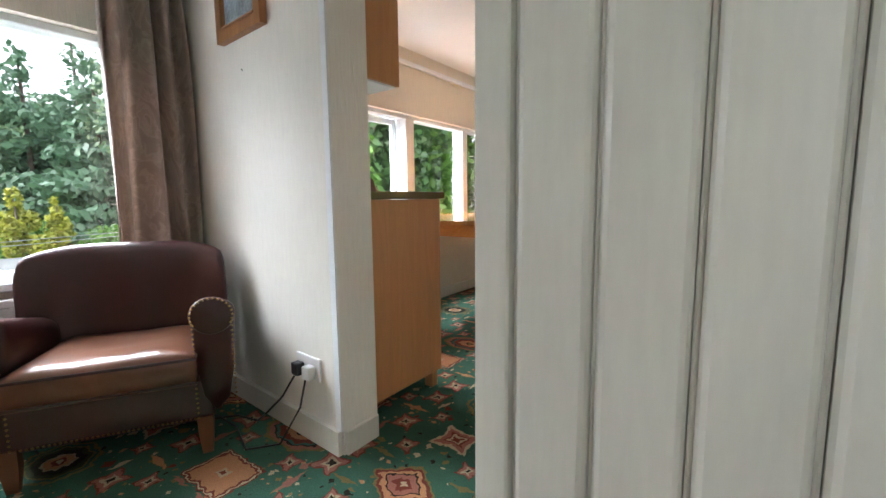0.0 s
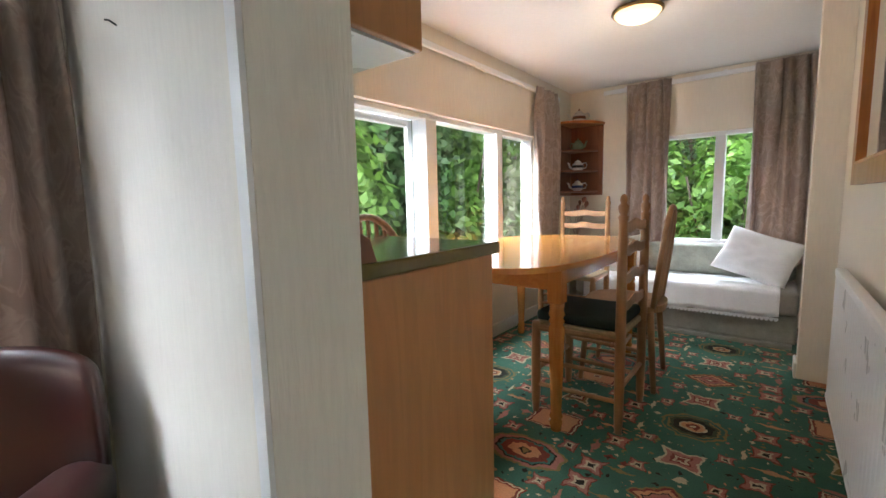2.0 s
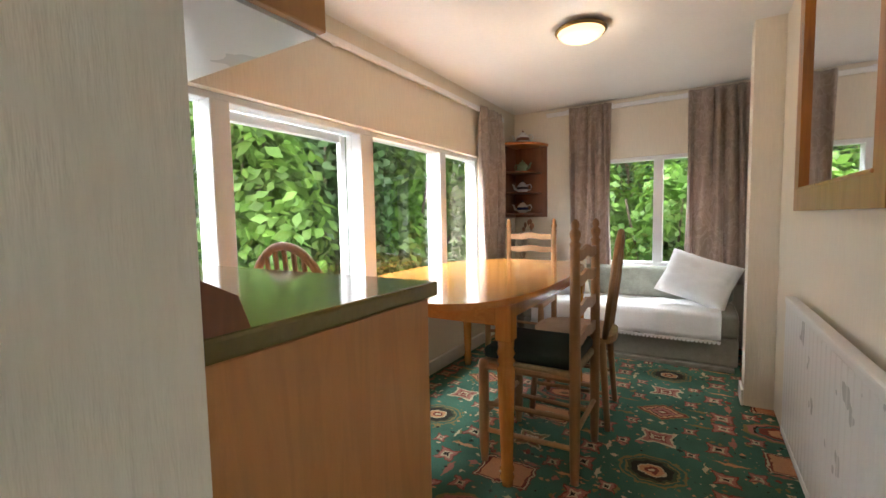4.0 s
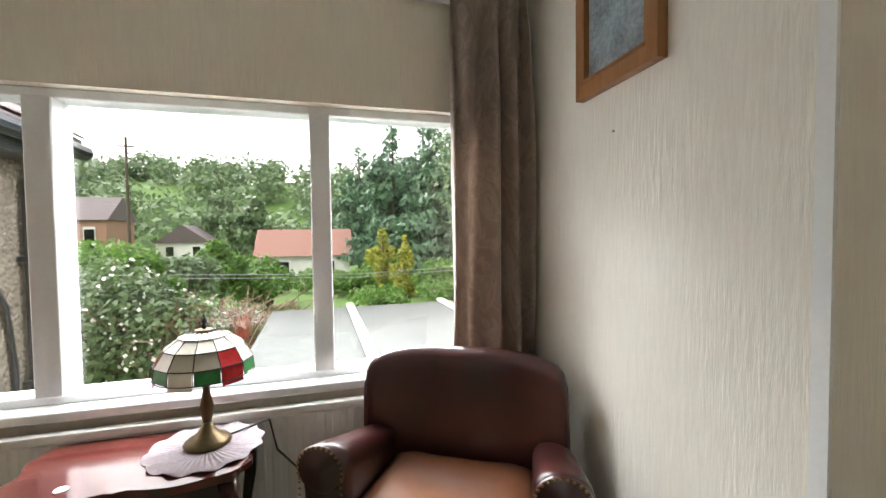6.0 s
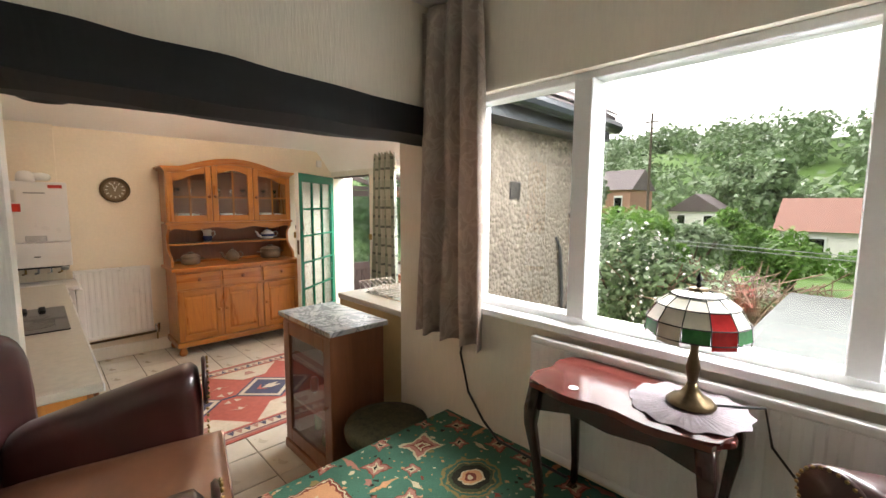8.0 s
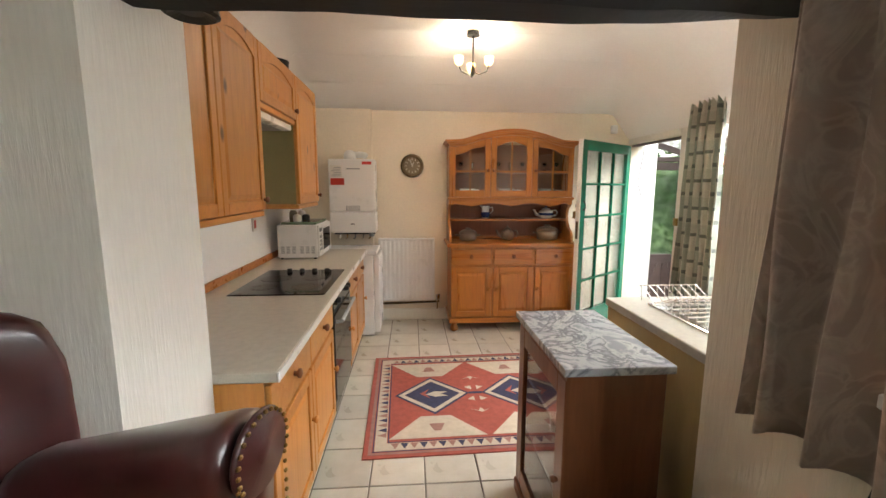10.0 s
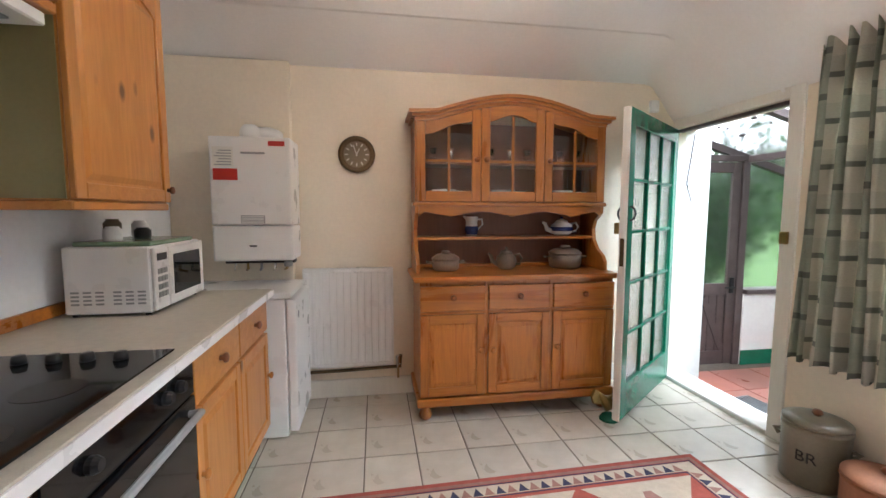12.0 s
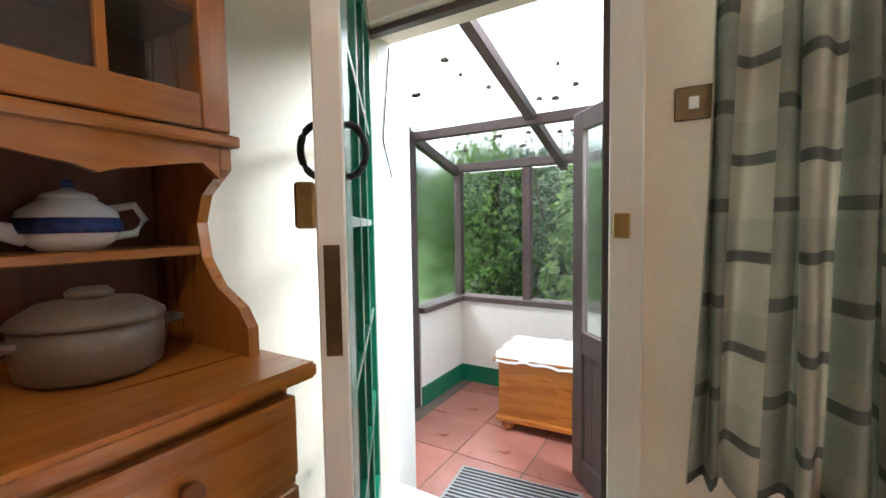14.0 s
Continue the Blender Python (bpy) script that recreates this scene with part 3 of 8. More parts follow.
wall("wall_hall_head", "x", -0.02, 0.08, -0.42, 0.52, 2.5, CEIL, [], CREAM)
tagged(part("wall_partition", prism(B(), [(-1.91, 0.985), (-0.812, 0.926), (-0.812, 1.09), (-1.91, 1.09)], "z", ZL, CEIL), PALE), kind="structure")
wall("wall_over_beam", "y", -1.66, -1.46, -1.91, -0.36, 2.05, CEIL + 0.3, [], CREAM)
wall("wall_pier", "y", -1.86, -1.45, -0.36, 0.17, 0.0, CEIL + 0.3, [], PALE)
pier = B()
box(pier, -0.172, -0.042, 3.63, 3.78, ZL, CEIL)
tagged(part("wall_dining_pier", pier, CREAM), kind="structure")
wall("wall_hall_end", "x", 1.3, 1.4, -0.6, 0.7, 0.0, CEIL, [], PALE)
# opening not known of the hall, added to let the fill lamp in
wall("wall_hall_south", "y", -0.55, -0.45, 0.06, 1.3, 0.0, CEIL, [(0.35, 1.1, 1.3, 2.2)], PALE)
wall("wall_hall_north", "y", 0.62, 0.72, 0.172, 1.3, 0.0, CEIL, [], PALE)
ceil = B()
box(ceil, -2.06, 1.4, -1.46, 4.95, CEIL, CEIL + 0.08)
tagged(part("ceiling", ceil, CEILING), kind="structure")

# plain skirtings
for nm, q in (("baseboard", (-0.811, -0.797, 0.93, 1.085)), ("baseboard", (-1.949, -1.93, 1.70, 4.79)), ("baseboard", (-0.187, -0.173, 3.62, 3.78))):
    bm = B()
    box(bm, *q, ZL, ZL + 0.09, 0.004)
    tagged(part(nm, bm, PANELWHITE), kind="structure")
tagged(part("baseboard", prism(B(), [(-1.90, 0.965), (-0.82, 0.907), (-0.82, 0.925), (-1.90, 0.983)], "z", ZL, ZL + 0.09), PANELWHITE), kind="structure")
trim = B()
box(trim, -0.838, -0.812, 0.917, 0.925, ZL + 0.09, CEIL)
tagged(part("trim", trim, WHITE), kind="structure")


def window(name, axis, face, out, span, mull, lights=(), wood=None):
    """A painted timber window: frame, mullions, sill and a pane for each light."""
    s0, s1, z0, z1 = span
    w = new(name)
    tagged(w, "white painted timber window with clear panes", "window", kind="structure")
    f = 0.032
    d0, d1 = face + (out - face) * 0.25, face + (out - face) * 0.85

    def bar(nm, sa, sb, za, zb, a=d0, b2=d1, mt=wood or WHITE, edge=0.004):
        bm = B()
        lo, hi = min(a, b2), max(a, b2)
        if axis == "x":
            box(bm, lo, hi, sa, sb, za, zb, edge)
        else:
            box(bm, sa, sb, lo, hi, za, zb, edge)
        return part(nm, bm, mt, w)

    bar("head", s0, s1, z1 - f, z1)
    bar("bottom_rail", s0, s1, z0, z0 + f)
    bar("jamb", s0, s0 + f, z0 + f, z1 - f)
    bar("jamb", s1 - f, s1, z0 + f, z1 - f)
    for c, wd in mull:
        bar("mullion", c - wd / 2, c + wd / 2, z0 + f, z1 - f, face + (out - face) * 0.08)
    inner = face + (face - out) * 0.25
    bar("window_sill", s0 - 0.03, s1 + 0.03, z0 - 0.028, z0 + 0.004, inner, d0 + (d1 - d0) * 0.3)
    edges = [s0 + f] + [v for c, wd in mull for v in (c - wd / 2, c + wd / 2)] + [s1 - f]
    mid = (d0 + d1) / 2
    for a, b2 in zip(edges[::2], edges[1::2]):
        p = bar("pane", a, b2, z0 + f, z1 - f, mid - 0.002, mid + 0.002, GLASS, 0.0)
        p.visible_shadow = False
    for a, b2 in lights:
        for q in ((a, a + 0.04, z0 + f, z1 - f), (b2 - 0.04, b2, z0 + f, z1 - f), (a + 0.04, b2 - 0.04, z0 + f, z0 + f + 0.04), (a + 0.04, b2 - 0.04, z1 - f - 0.045, z1 - f)):
            bar("casement_rail", *q, d1, d1 + (d1 - d0) * 0.35)
    return w


window("window_1", "x", -1.91, -2.06, LW, [(-0.632, 0.075), (0.178, 0.07)])
window("window_2", "x", -1.95, -2.10, DW, [(1.83, 0.08), (2.66, 0.10), (3.46, 0.08)], [(1.87, 2.61)])
# unseen hall window, put in only to light the boarded door
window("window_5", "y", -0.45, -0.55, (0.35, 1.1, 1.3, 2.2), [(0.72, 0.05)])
window("window_3", "y", 4.80, 4.95, EW, [(-0.695, 0.07)])

# ---- structure: black beam over the opening ----
beam = B()
n = 60
rows_b = []
for i in range(n + 1):
    x = -1.91 + 1.57 * i / n
    j = [0.022 * noise.noise((x * 3.1, q * 7.3, 0.5)) + 0.002 * noise.noise((x * 11, q * 3.1, 2.5)) for q in range(6)]
    rows_b.append([beam.verts.new(p) for p in ((x, -1.43 + j[0], 1.925 + j[1] + 0.02 * i / n), (x, -1.42 + j[2], 2.065 + j[3] * 0.6 + 0.045 * i / n), (x, -1.66, 2.11), (x, -1.64 + j[4], 1.915 + j[5]), (x, -1.53, 1.90 + j[0]))])
for a, b2 in zip(rows_b, rows_b[1:]):
    for k in range(5):
        beam.faces.new((a[k], a[(k + 1) % 5], b2[(k + 1) % 5], b2[k]))
beam.faces.new(rows_b[0])
beam.faces.new(rows_b[-1])
tagged(part("beam", beam, BEAM), "rough black-painted timber beam across the opening", kind="structure")

# ---- structure: kitchen ----
KX0, KX1, KY0, KY1 = -3.44, 0.17, -5.20, -1.72
wall("wall_south_kitchen", "y", -5.40, KY0, -3.62, 0.35, -0.5, 2.42, [], KCREAM)
wall("wall_east_kitchen", "x", KX1, 0.35, KY0, -1.45, 0.0, 2.9, [], KWHITE)
KDOOR = (-5.185, -4.265, 0.0, 1.965)
KWIN = (-3.98, -2.25, 0.70, 2.12)
wall("wall_west_kitchen", "x", -3.62, KX0, -5.20, -1.60, -0.5, 2.25, [KDOOR, KWIN], KCREAM)
wall("wall_north_kitchen", "y", -1.72, -1.60, -3.44, -2.06, -0.5, 2.32, [], KCREAM)


def vault(x, y):
    """Height of the coved kitchen ceiling."""
    def ease(t):
        t = max(0.0, min(1.0, t))
        return 1 - (1 - t) ** 2
    a = 2.29 + 0.36 * ease((y - KY0) / 1.5)
    b2 = 1.99 + 0.66 * ease((x - KX0) / 0.85)
    c = 2.33 + 0.32 * ease((KX1 - x) / 0.35)
    if x < -2.0:
        a = min(a, 2.26 + 0.39 * ease((KY1 - y) / 0.8))
    return min(a, b2, c)


kc = B()
nx, ny = 48, 40
grid = [[kc.verts.new((x, y, vault(x, y))) for y in [KY0 - 0.02 + (KY1 + 0.08 - KY0) * j / ny for j in range(ny + 1)]] for x in [KX0 - 0.02 + (KX1 - KX0 + 0.04) * i / nx for i in range(nx + 1)]]
for i in range(nx):
    for j in range(ny):
        kc.faces.new((grid[i][j], grid[i + 1][j], grid[i + 1][j + 1], grid[i][j + 1]))
for y in (-4.75, -4.3, -3.85, -3.4, -2.95, -2.5):
    for i in range(nx):
        xa, xb = KX0 + (KX1 - KX0) * i / nx, KX0 + (KX1 - KX0) * (i + 1) / nx
        kc.faces.new([kc.verts.new(p) for p in ((xa, y - 0.012, vault(xa, y) - 0.006), (xb, y - 0.012, vault(xb, y) - 0.006), (xb, y + 0.012, vault(xb, y) - 0.006), (xa, y + 0.012, vault(xa, y) - 0.006))])
tagged(part("ceiling_kitchen", kc, CEILING, smooth=True), kind="structure")
kf = B()
box(kf, -3.62, 0.35, -5.40, -1.30, -0.10, -0.006)
tagged(part("floor_kitchen", kf, GROUT), kind="structure")
kitchen_floor = bpy.data.objects["floor_kitchen"]

# kitchen window and door frame
window("window_4", "x", -3.44, -3.62, KWIN, [(-3.1, 0.06)], wood=BROWNWOOD)
kd = new("door_frame")
tagged(kd, "cream painted door frame with a white threshold", "door frame", kind="structure")
for q in ((-3.52, -3.425, -4.265, -4.175, 0.0, 2.03), (-3.52, -3.425, -5.198, -4.267, 1.967, 2.035)):
    part("frame_member", box(B(), *q, 0.004), PANELWHITE, kd)
part("dark_rebate", box(B(), -3.50, -3.46, -5.185, -4.265, 1.94, 1.964, 0.003), BROWNPAINT, kd)
part("dark_rebate", box(B(), -3.50, -3.46, -4.29, -4.266, 0.03, 1.94, 0.003), BROWNPAINT, kd)
part("threshold", box(B(), -3.62, -3.42, -5.184, -4.266, -0.02, 0.03, 0.006), WHITEWASH, kd)
tagged(part("reveal_lining", box(B(), -3.619, -3.53, -5.198, -5.184, 0.03, 1.96), WHITEWASH, kd))

# ---- porch ----
PZ = -0.24
pf = B()
box(pf, -5.60, -3.62, -6.0, -4.1, PZ - 0.1, PZ - 0.005)
tagged(part("floor_porch", pf, GROUT), kind="structure")
porch_floor = bpy.data.objects["floor_porch"]
PX, PY = -5.50, -5.88
wall("wall_porch_west", "x", PX - 0.12, PX, PY - 0.12, -4.12, PZ, 0.50, [], WHITEWASH)
wall("wall_porch_south", "y", PY - 0.12, PY, PX, -4.83, PZ, 0.50, [], WHITEWASH)
wall("wall_porch_house", "x", -3.77, -3.62, -6.0, -5.20, PZ, 2.9, [], WHITEWASH)
for q in ((PX, PX + 0.012, PY + 0.012, -4.14, PZ, PZ + 0.15), (PX, -4.83, PY, PY + 0.012, PZ, PZ + 0.15)):
    tagged(part("baseboard", box(B(), *q), GREENPAINT), kind="structure")
porch = new("porch_frame")
tagged(porch, "brown-painted timber porch frame with glazed roof", "porch", kind="structure")


def pbar(nm, x0, x1, y0, y1, z0, z1):
    return part(nm, box(B(), x0, x1, y0, y1, z0, z1, 0.004), BROWNPAINT, porch)


def roof_z(x):
    return 1.70 + (x - PX) * 0.29


pbar("sill_rail", PX - 0.13, PX + 0.04, PY - 0.13, -4.12, 0.50, 0.545)
pbar("sill_rail", PX + 0.04, -4.83, PY - 0.13, PY + 0.04, 0.50, 0.545)
pbar("eaves_rail", PX - 0.08, PX + 0.0, PY - 0.08, -4.12, 1.66, 1.73)
for y in (PY - 0.04, -5.265, -4.52, -4.16):
    pbar("post", PX - 0.08, PX - 0.01, y - 0.035, y + 0.035, 0.545, 1.66)
for y in (-4.97, -4.30):
    bm = B()
    prism(bm, [(PX - 0.1, roof_z(PX - 0.1) - 0.06), (-3.63, roof_z(-3.63) - 0.06), (-3.63, roof_z(-3.63)), (PX - 0.1, roof_z(PX - 0.1))], "y", y - 0.03, y + 0.03)
    part("rafter", bm, BROWNPAINT, porch)
bm = prism(B(), [(PX - 0.1, roof_z(PX - 0.1) - 0.07), (-3.63, roof_z(-3.63) - 0.07), (-3.63, roof_z(-3.63)), (PX - 0.1, roof_z(PX - 0.1))], "y", PY - 0.08, PY - 0.02)
part("rafter", bm, BROWNPAINT, porch)
pbar("purlin", -4.84, -4.78, PY, -4.12, roof_z(-4.81) - 0.08, roof_z(-4.81) - 0.015)
pbar("post", -4.83, -4.75, PY - 0.09, PY - 0.01, PZ, roof_z(-4.8) - 0.07)
pbar("post", -3.98, -3.91, PY - 0.09, PY - 0.01, PZ, roof_z(-3.95) - 0.07)
pbar("transom", -4.75, -3.98, PY - 0.09, PY - 0.01, 1.83, 1.89)
CLEARROOF = glass("mossy_roof_sheet", (0.96, 0.98, 0.98), 0.05)
bm = prism(B(), [(PX - 0.15, roof_z(PX - 0.15) + 0.005), (-3.62, roof_z(-3.62) + 0.005), (-3.62, roof_z(-3.62) + 0.009), (PX - 0.15, roof_z(PX - 0.15) + 0.009)], "y", PY - 0.15, -4.12)
rs = part("roof_sheet", bm, CLEARROOF, porch)
rs.visible_shadow = False
moss = B()
rnd = random.Random(11)
for i in range(34):
    x, y = rnd.uniform(-5.4, -3.9), rnd.uniform(-5.8, -4.0)
    r = rnd.uniform(0.008, 0.026)
    lathe(moss, [(r, 0.0), (r * 1.1, 0.008), (r * 0.5, 0.02)], 7, (x, y, roof_z(x) + 0.012))
tagged(part("moss", moss, BARK, porch), kind="stuff")
for y0, y1 in ((PY, -5.30), (-5.23, -4.555)):
    p = part("pane", box(B(), PX - 0.047, PX - 0.043, y0, y1, 0.545, 1.66), GLASS, porch)
    p.visible_shadow = False
p = part("pane", box(B(), PX, -4.83, PY - 0.052, PY - 0.048, 0.545, 1.80), REEDED, porch, "rippled obscured glass pane")
p.visible_shadow = False
p = part("pane", box(B(), -4.75, -3.98, PY - 0.052, PY - 0.048, 1.89, 2.1), GLASS, porch)
p.visible_shadow = False


def half_glazed_door(m, w, h, label):
    """A boarded lower half with braces, a glazed upper half and a lever latch."""
    d = thing("door_porch", m, label, "door")
    for nm, q in (("stile", (0, 0.1, -0.02, 0.02, 0, h)), ("stile", (w - 0.1, w, -0.02, 0.02, 0, h)), ("top_rail", (0.1, w - 0.1, -0.02, 0.02, h - 0.1, h)), ("mid_rail", (0.1, w - 0.1, -0.02, 0.02, 0.72, 0.84)), ("bottom_rail", (0.1, w - 0.1, -0.02, 0.02, 0, 0.14))):
        part(nm, box(B(), *q, 0.004), BROWNPAINT, d)
    nb = 6
    for i in range(nb):
        a = 0.1 + (w - 0.2) * i / nb
        part("board", box(B(), a + 0.002, a + (w - 0.2) / nb - 0.002, -0.008, 0.008, 0.14, 0.72, 0.003), BROWNPAINT, d)
    for k in (-1, 1):
        part("brace", prism(B(), [(w / 2 + k * 0.01, 0.66), (w / 2 + k * 0.05, 0.72), (w / 2 + k * (w / 2 - 0.1), 0.20), (w / 2 + k * (w / 2 - 0.1), 0.14), (w / 2 + k * (w / 2 - 0.15), 0.14)], "y", -0.018, -0.008), BROWNPAINT, d)
    p = part("pane", box(B(), 0.1, w - 0.1, -0.003, 0.003, 0.84, h - 0.1), REEDED, d, "rippled obscured glass pane")
    p.visible_shadow = False
    lk = part("latch", box(B(), w - 0.075, w - 0.03, -0.035, -0.02, 0.74, 0.9, 0.003), IRON, d)
    part("lever", tube(B(), [(w - 0.05, -0.035, 0.8), (w - 0.05, -0.07, 0.8), (w - 0.16, -0.075, 0.805)], 0.009, 8), IRON, lk)
    return d


half_glazed_door(pose(-3.98, PY - 0.045, PZ + 0.01, 0, 0, 180), 0.77, 2.05, "brown half-glazed boarded door, closed, in the porch")
half_glazed_door(pose(-3.975, -4.135, PZ + 0.01, 0, 0, 222), 0.72, 2.0, "brown half-glazed boarded door, standing open inside the porch")
mat_ob = thing("door_mat", pose(-4.1, -4.85, PZ, 0, 0, 6), "dark grey rubber door mat on the terracotta tiles", "mat")
part("mat_pad", box(B(), -0.2, 0.2, -0.34, 0.34, 0.0, 0.012, 0.004), GREYPLASTIC, mat_ob)
ribs = B()
for i in range(13):
    box(ribs, -0.18 + 0.03 * i, -0.168 + 0.03 * i, -0.32, 0.32, 0.012, 0.016)
tagged(part("mat_ribs", ribs, BLACK, mat_ob))


def blanket_chest(m):
    d = thing("blanket_chest", m, "pine blanket chest with arched panels on bun feet", "chest")
    part("body", box(B(), -0.45, 0.45, -0.22, 0.22, 0.09, 0.49, 0.006), PINE_H, d)
    part("plinth", box(B(), -0.47, 0.47, -0.235, 0.235, 0.07, 0.11, 0.012, 2), PINE_H, d)
    part("lid", box(B(), -0.48, 0.48, -0.245, 0.245, 0.49, 0.52, 0.008, 2), PINE_H, d)
    for k in (-1, 1):
        c = k * 0.22
        pts = [(c - 0.17, 0.16), (c + 0.17, 0.16), (c + 0.17, 0.36)] + [(c + 0.17 * math.cos(a), 0.38 + 0.05 * math.sin(a)) for a in [math.pi * i / 8 for i in range(9)]] + [(c - 0.17, 0.36)]
        part("panel", prism(B(), pts, "y", -0.232, -0.22), PINE_H, d)
    for x in (-0.4, 0.4):
        for y in (-0.17, 0.17):
            part("foot", lathe(B(), [(0.025, 0), (0.045, 0.02), (0.045, 0.045), (0.03, 0.075)], 14, (x, y, 0)), PINE, d, smooth=True)
    return d


blanket_chest(pose(-5.03, -4.77, PZ, 0, 0, 90 + 4))
cl = B()
nn = 26
for i in range(nn + 1):
    for j in range(nn + 1):
        x, y = -0.25 + 0.5 * i / nn, -0.46 + 0.92 * j / nn
        over = max(0, abs(x) - 0.235) * 4 + max(0, abs(y) - 0.47) * 4
        cl.verts.new((x, y, 0.53 + 0.045 * noise.noise((x * 6, y * 6, 1.7)) ** 2 + 0.02 * (1 + noise.noise((x * 14, y * 14, 4))) - over))
cl.verts.ensure_lookup_table()
for i in range(nn):
    for j in range(nn):
        k = i * (nn + 1) + j
        cl.faces.new([cl.verts[q] for q in (k, k + 1, k + nn + 2, k + nn + 1)])
cloth = part("cloth", cl, LINEN, smooth=True)
cloth.matrix_basis = pose(-5.03, -4.77, PZ, 0, 0, 4)
tagged(cloth, "crumpled white cotton cloth on the pine chest", "cloth")

# ---- soft furnishings ----


def curtain(name, axis, at, s0, s1, z0, z1, folds, depth, material, label, spread=0.0, seed=1):
    """A hanging of cloth with deep uneven folds and a gathered heading."""
    rnd = random.Random(seed)
    n, k = folds * 10, 30
    ph = [rnd.uniform(-0.5, 0.5) for _ in range(folds + 2)]
    bm = B()
    uv = bm.loops.layers.uv.new("cloth")
    rows_c, info = [], {}
    for j in range(k + 1):
        v = j / k
        z = z0 + (z1 - z0) * v
        row = []
        for i in range(n + 1):
            u = i / n
            f = u * folds
            a = 2 * math.pi * (f + 0.25 * math.sin(f * 1.3 + ph[int(f)] + 1.2 * v))
            amp = depth * (0.45 + 0.55 * min(1, (1 - v) * 3 + 0.25)) * (0.75 + 0.5 * abs(ph[int(f)]))
            if v > 0.95:
                amp *= 0.7
            s = s0 + (s1 - s0) * u + spread * (u - 0.5) * (1 - v) + 0.012 * math.sin(a * 0.5 + 3 * v)
            off = at + amp * math.cos(a) + 0.01 * noise.noise((u * 6, z * 3, seed))
            zz = z + (0.012 * math.sin(a) if j == 0 else 0) + 0.004 * noise.noise((u * 9, z * 5, 3))
            w = bm.verts.new((off, s, zz) if axis == "x" else (s, off, zz))
            info[w] = (u * abs(s1 - s0) * 2.0, z)
            row.append(w)
        rows_c.append(row)
    for a, b2 in zip(rows_c, rows_c[1:]):
        for i in range(n):
            fc = bm.faces.new((a[i], a[i + 1], b2[i + 1], b2[i]))
            for lp in fc.loops:
                lp[uv].uv = info[lp.vert]
    o = part(name, bm, material, smooth=True)
    sol = o.modifiers.new("thickness", "SOLIDIFY")
    sol.thickness = 0.004
    return tagged(o, label, "curtain")


def rail(axis, at, s0, s1, z):
    r = thing("curtain_rail", pose(0, 0, 0), "white plastic curtain rail fixed along the wall", "curtain rail")
    bm = B()
    box(bm, *((at - 0.012, at + 0.012, s0, s1) if axis == "x" else (s0, s1, at - 0.012, at + 0.012)), z - 0.018, z + 0.018, 0.004)
    part("track", bm, WHITE, r)
    for i in range(4):
        s = s0 + (s1 - s0) * (i + 0.5) / 4
        q = (at - 0.03, at - 0.012, s - 0.012, s + 0.012) if axis == "x" else (s - 0.012, s + 0.012, at + 0.012, at + 0.03)
        part("bracket", box(B(), *q, z - 0.015, z + 0.03), WHITE, r)


rail("x", -1.885, -1.42, 0.90, 2.505)
rail("x", -1.92, 1.2, 4.45, 2.44)
rail("y", 4.765, -1.62, -0.12, 2.50)
DLAB = "beige-mauve damask curtain hanging in folds beside the window"
curtain("curtain", "x", -1.845, -1.45, -1.07, 0.93, 2.52, 4, 0.046, DAMASK, DLAB, 0.05, 2)
curtain("curtain", "x", -1.835, 0.64, 0.935, 0.86, 2.52, 4, 0.052, DAMASK, DLAB, 0.06, 3)
curtain("curtain", "x", -1.885, 3.93, 4.30, 0.98, 2.46, 4, 0.046, DAMASK, DLAB, 0.04, 5)
curtain("curtain", "y", 4.74, -1.40, -1.06, 1.02, 2.53, 5, 0.034, DAMASK, DLAB, 0.03, 6)
curtain("curtain", "y", 4.74, -0.48, -0.10, 1.02, 2.53, 5, 0.034, DAMASK, DLAB, 0.05, 8)


def loft(bm, loops):
    """Skins closed outlines one to the next, and closes both ends."""
    rings = [[bm.verts.new(p) for p in lp] for lp in loops]
    m = len(rings[0])
    for a, b2 in zip(rings, rings[1:]):
        for i in range(m):
            bm.faces.new((a[i], a[(i + 1) % m], b2[(i + 1) % m], b2[i]))
    bm.faces.new(rings[0][::-1])
    bm.faces.new(rings[-1])
    return bm


def soft(o, n=2):
    s = o.modifiers.new("soft", "SUBSURF")
    s.levels = s.render_levels = n
    return o


def studs(pts, r=0.0048):
    bm = B()
    for x, y, z in pts:
        bmesh.ops.create_icosphere(bm, subdivisions=1, radius=r, matrix=Matrix.Translation((x, y, z)))
    return bm


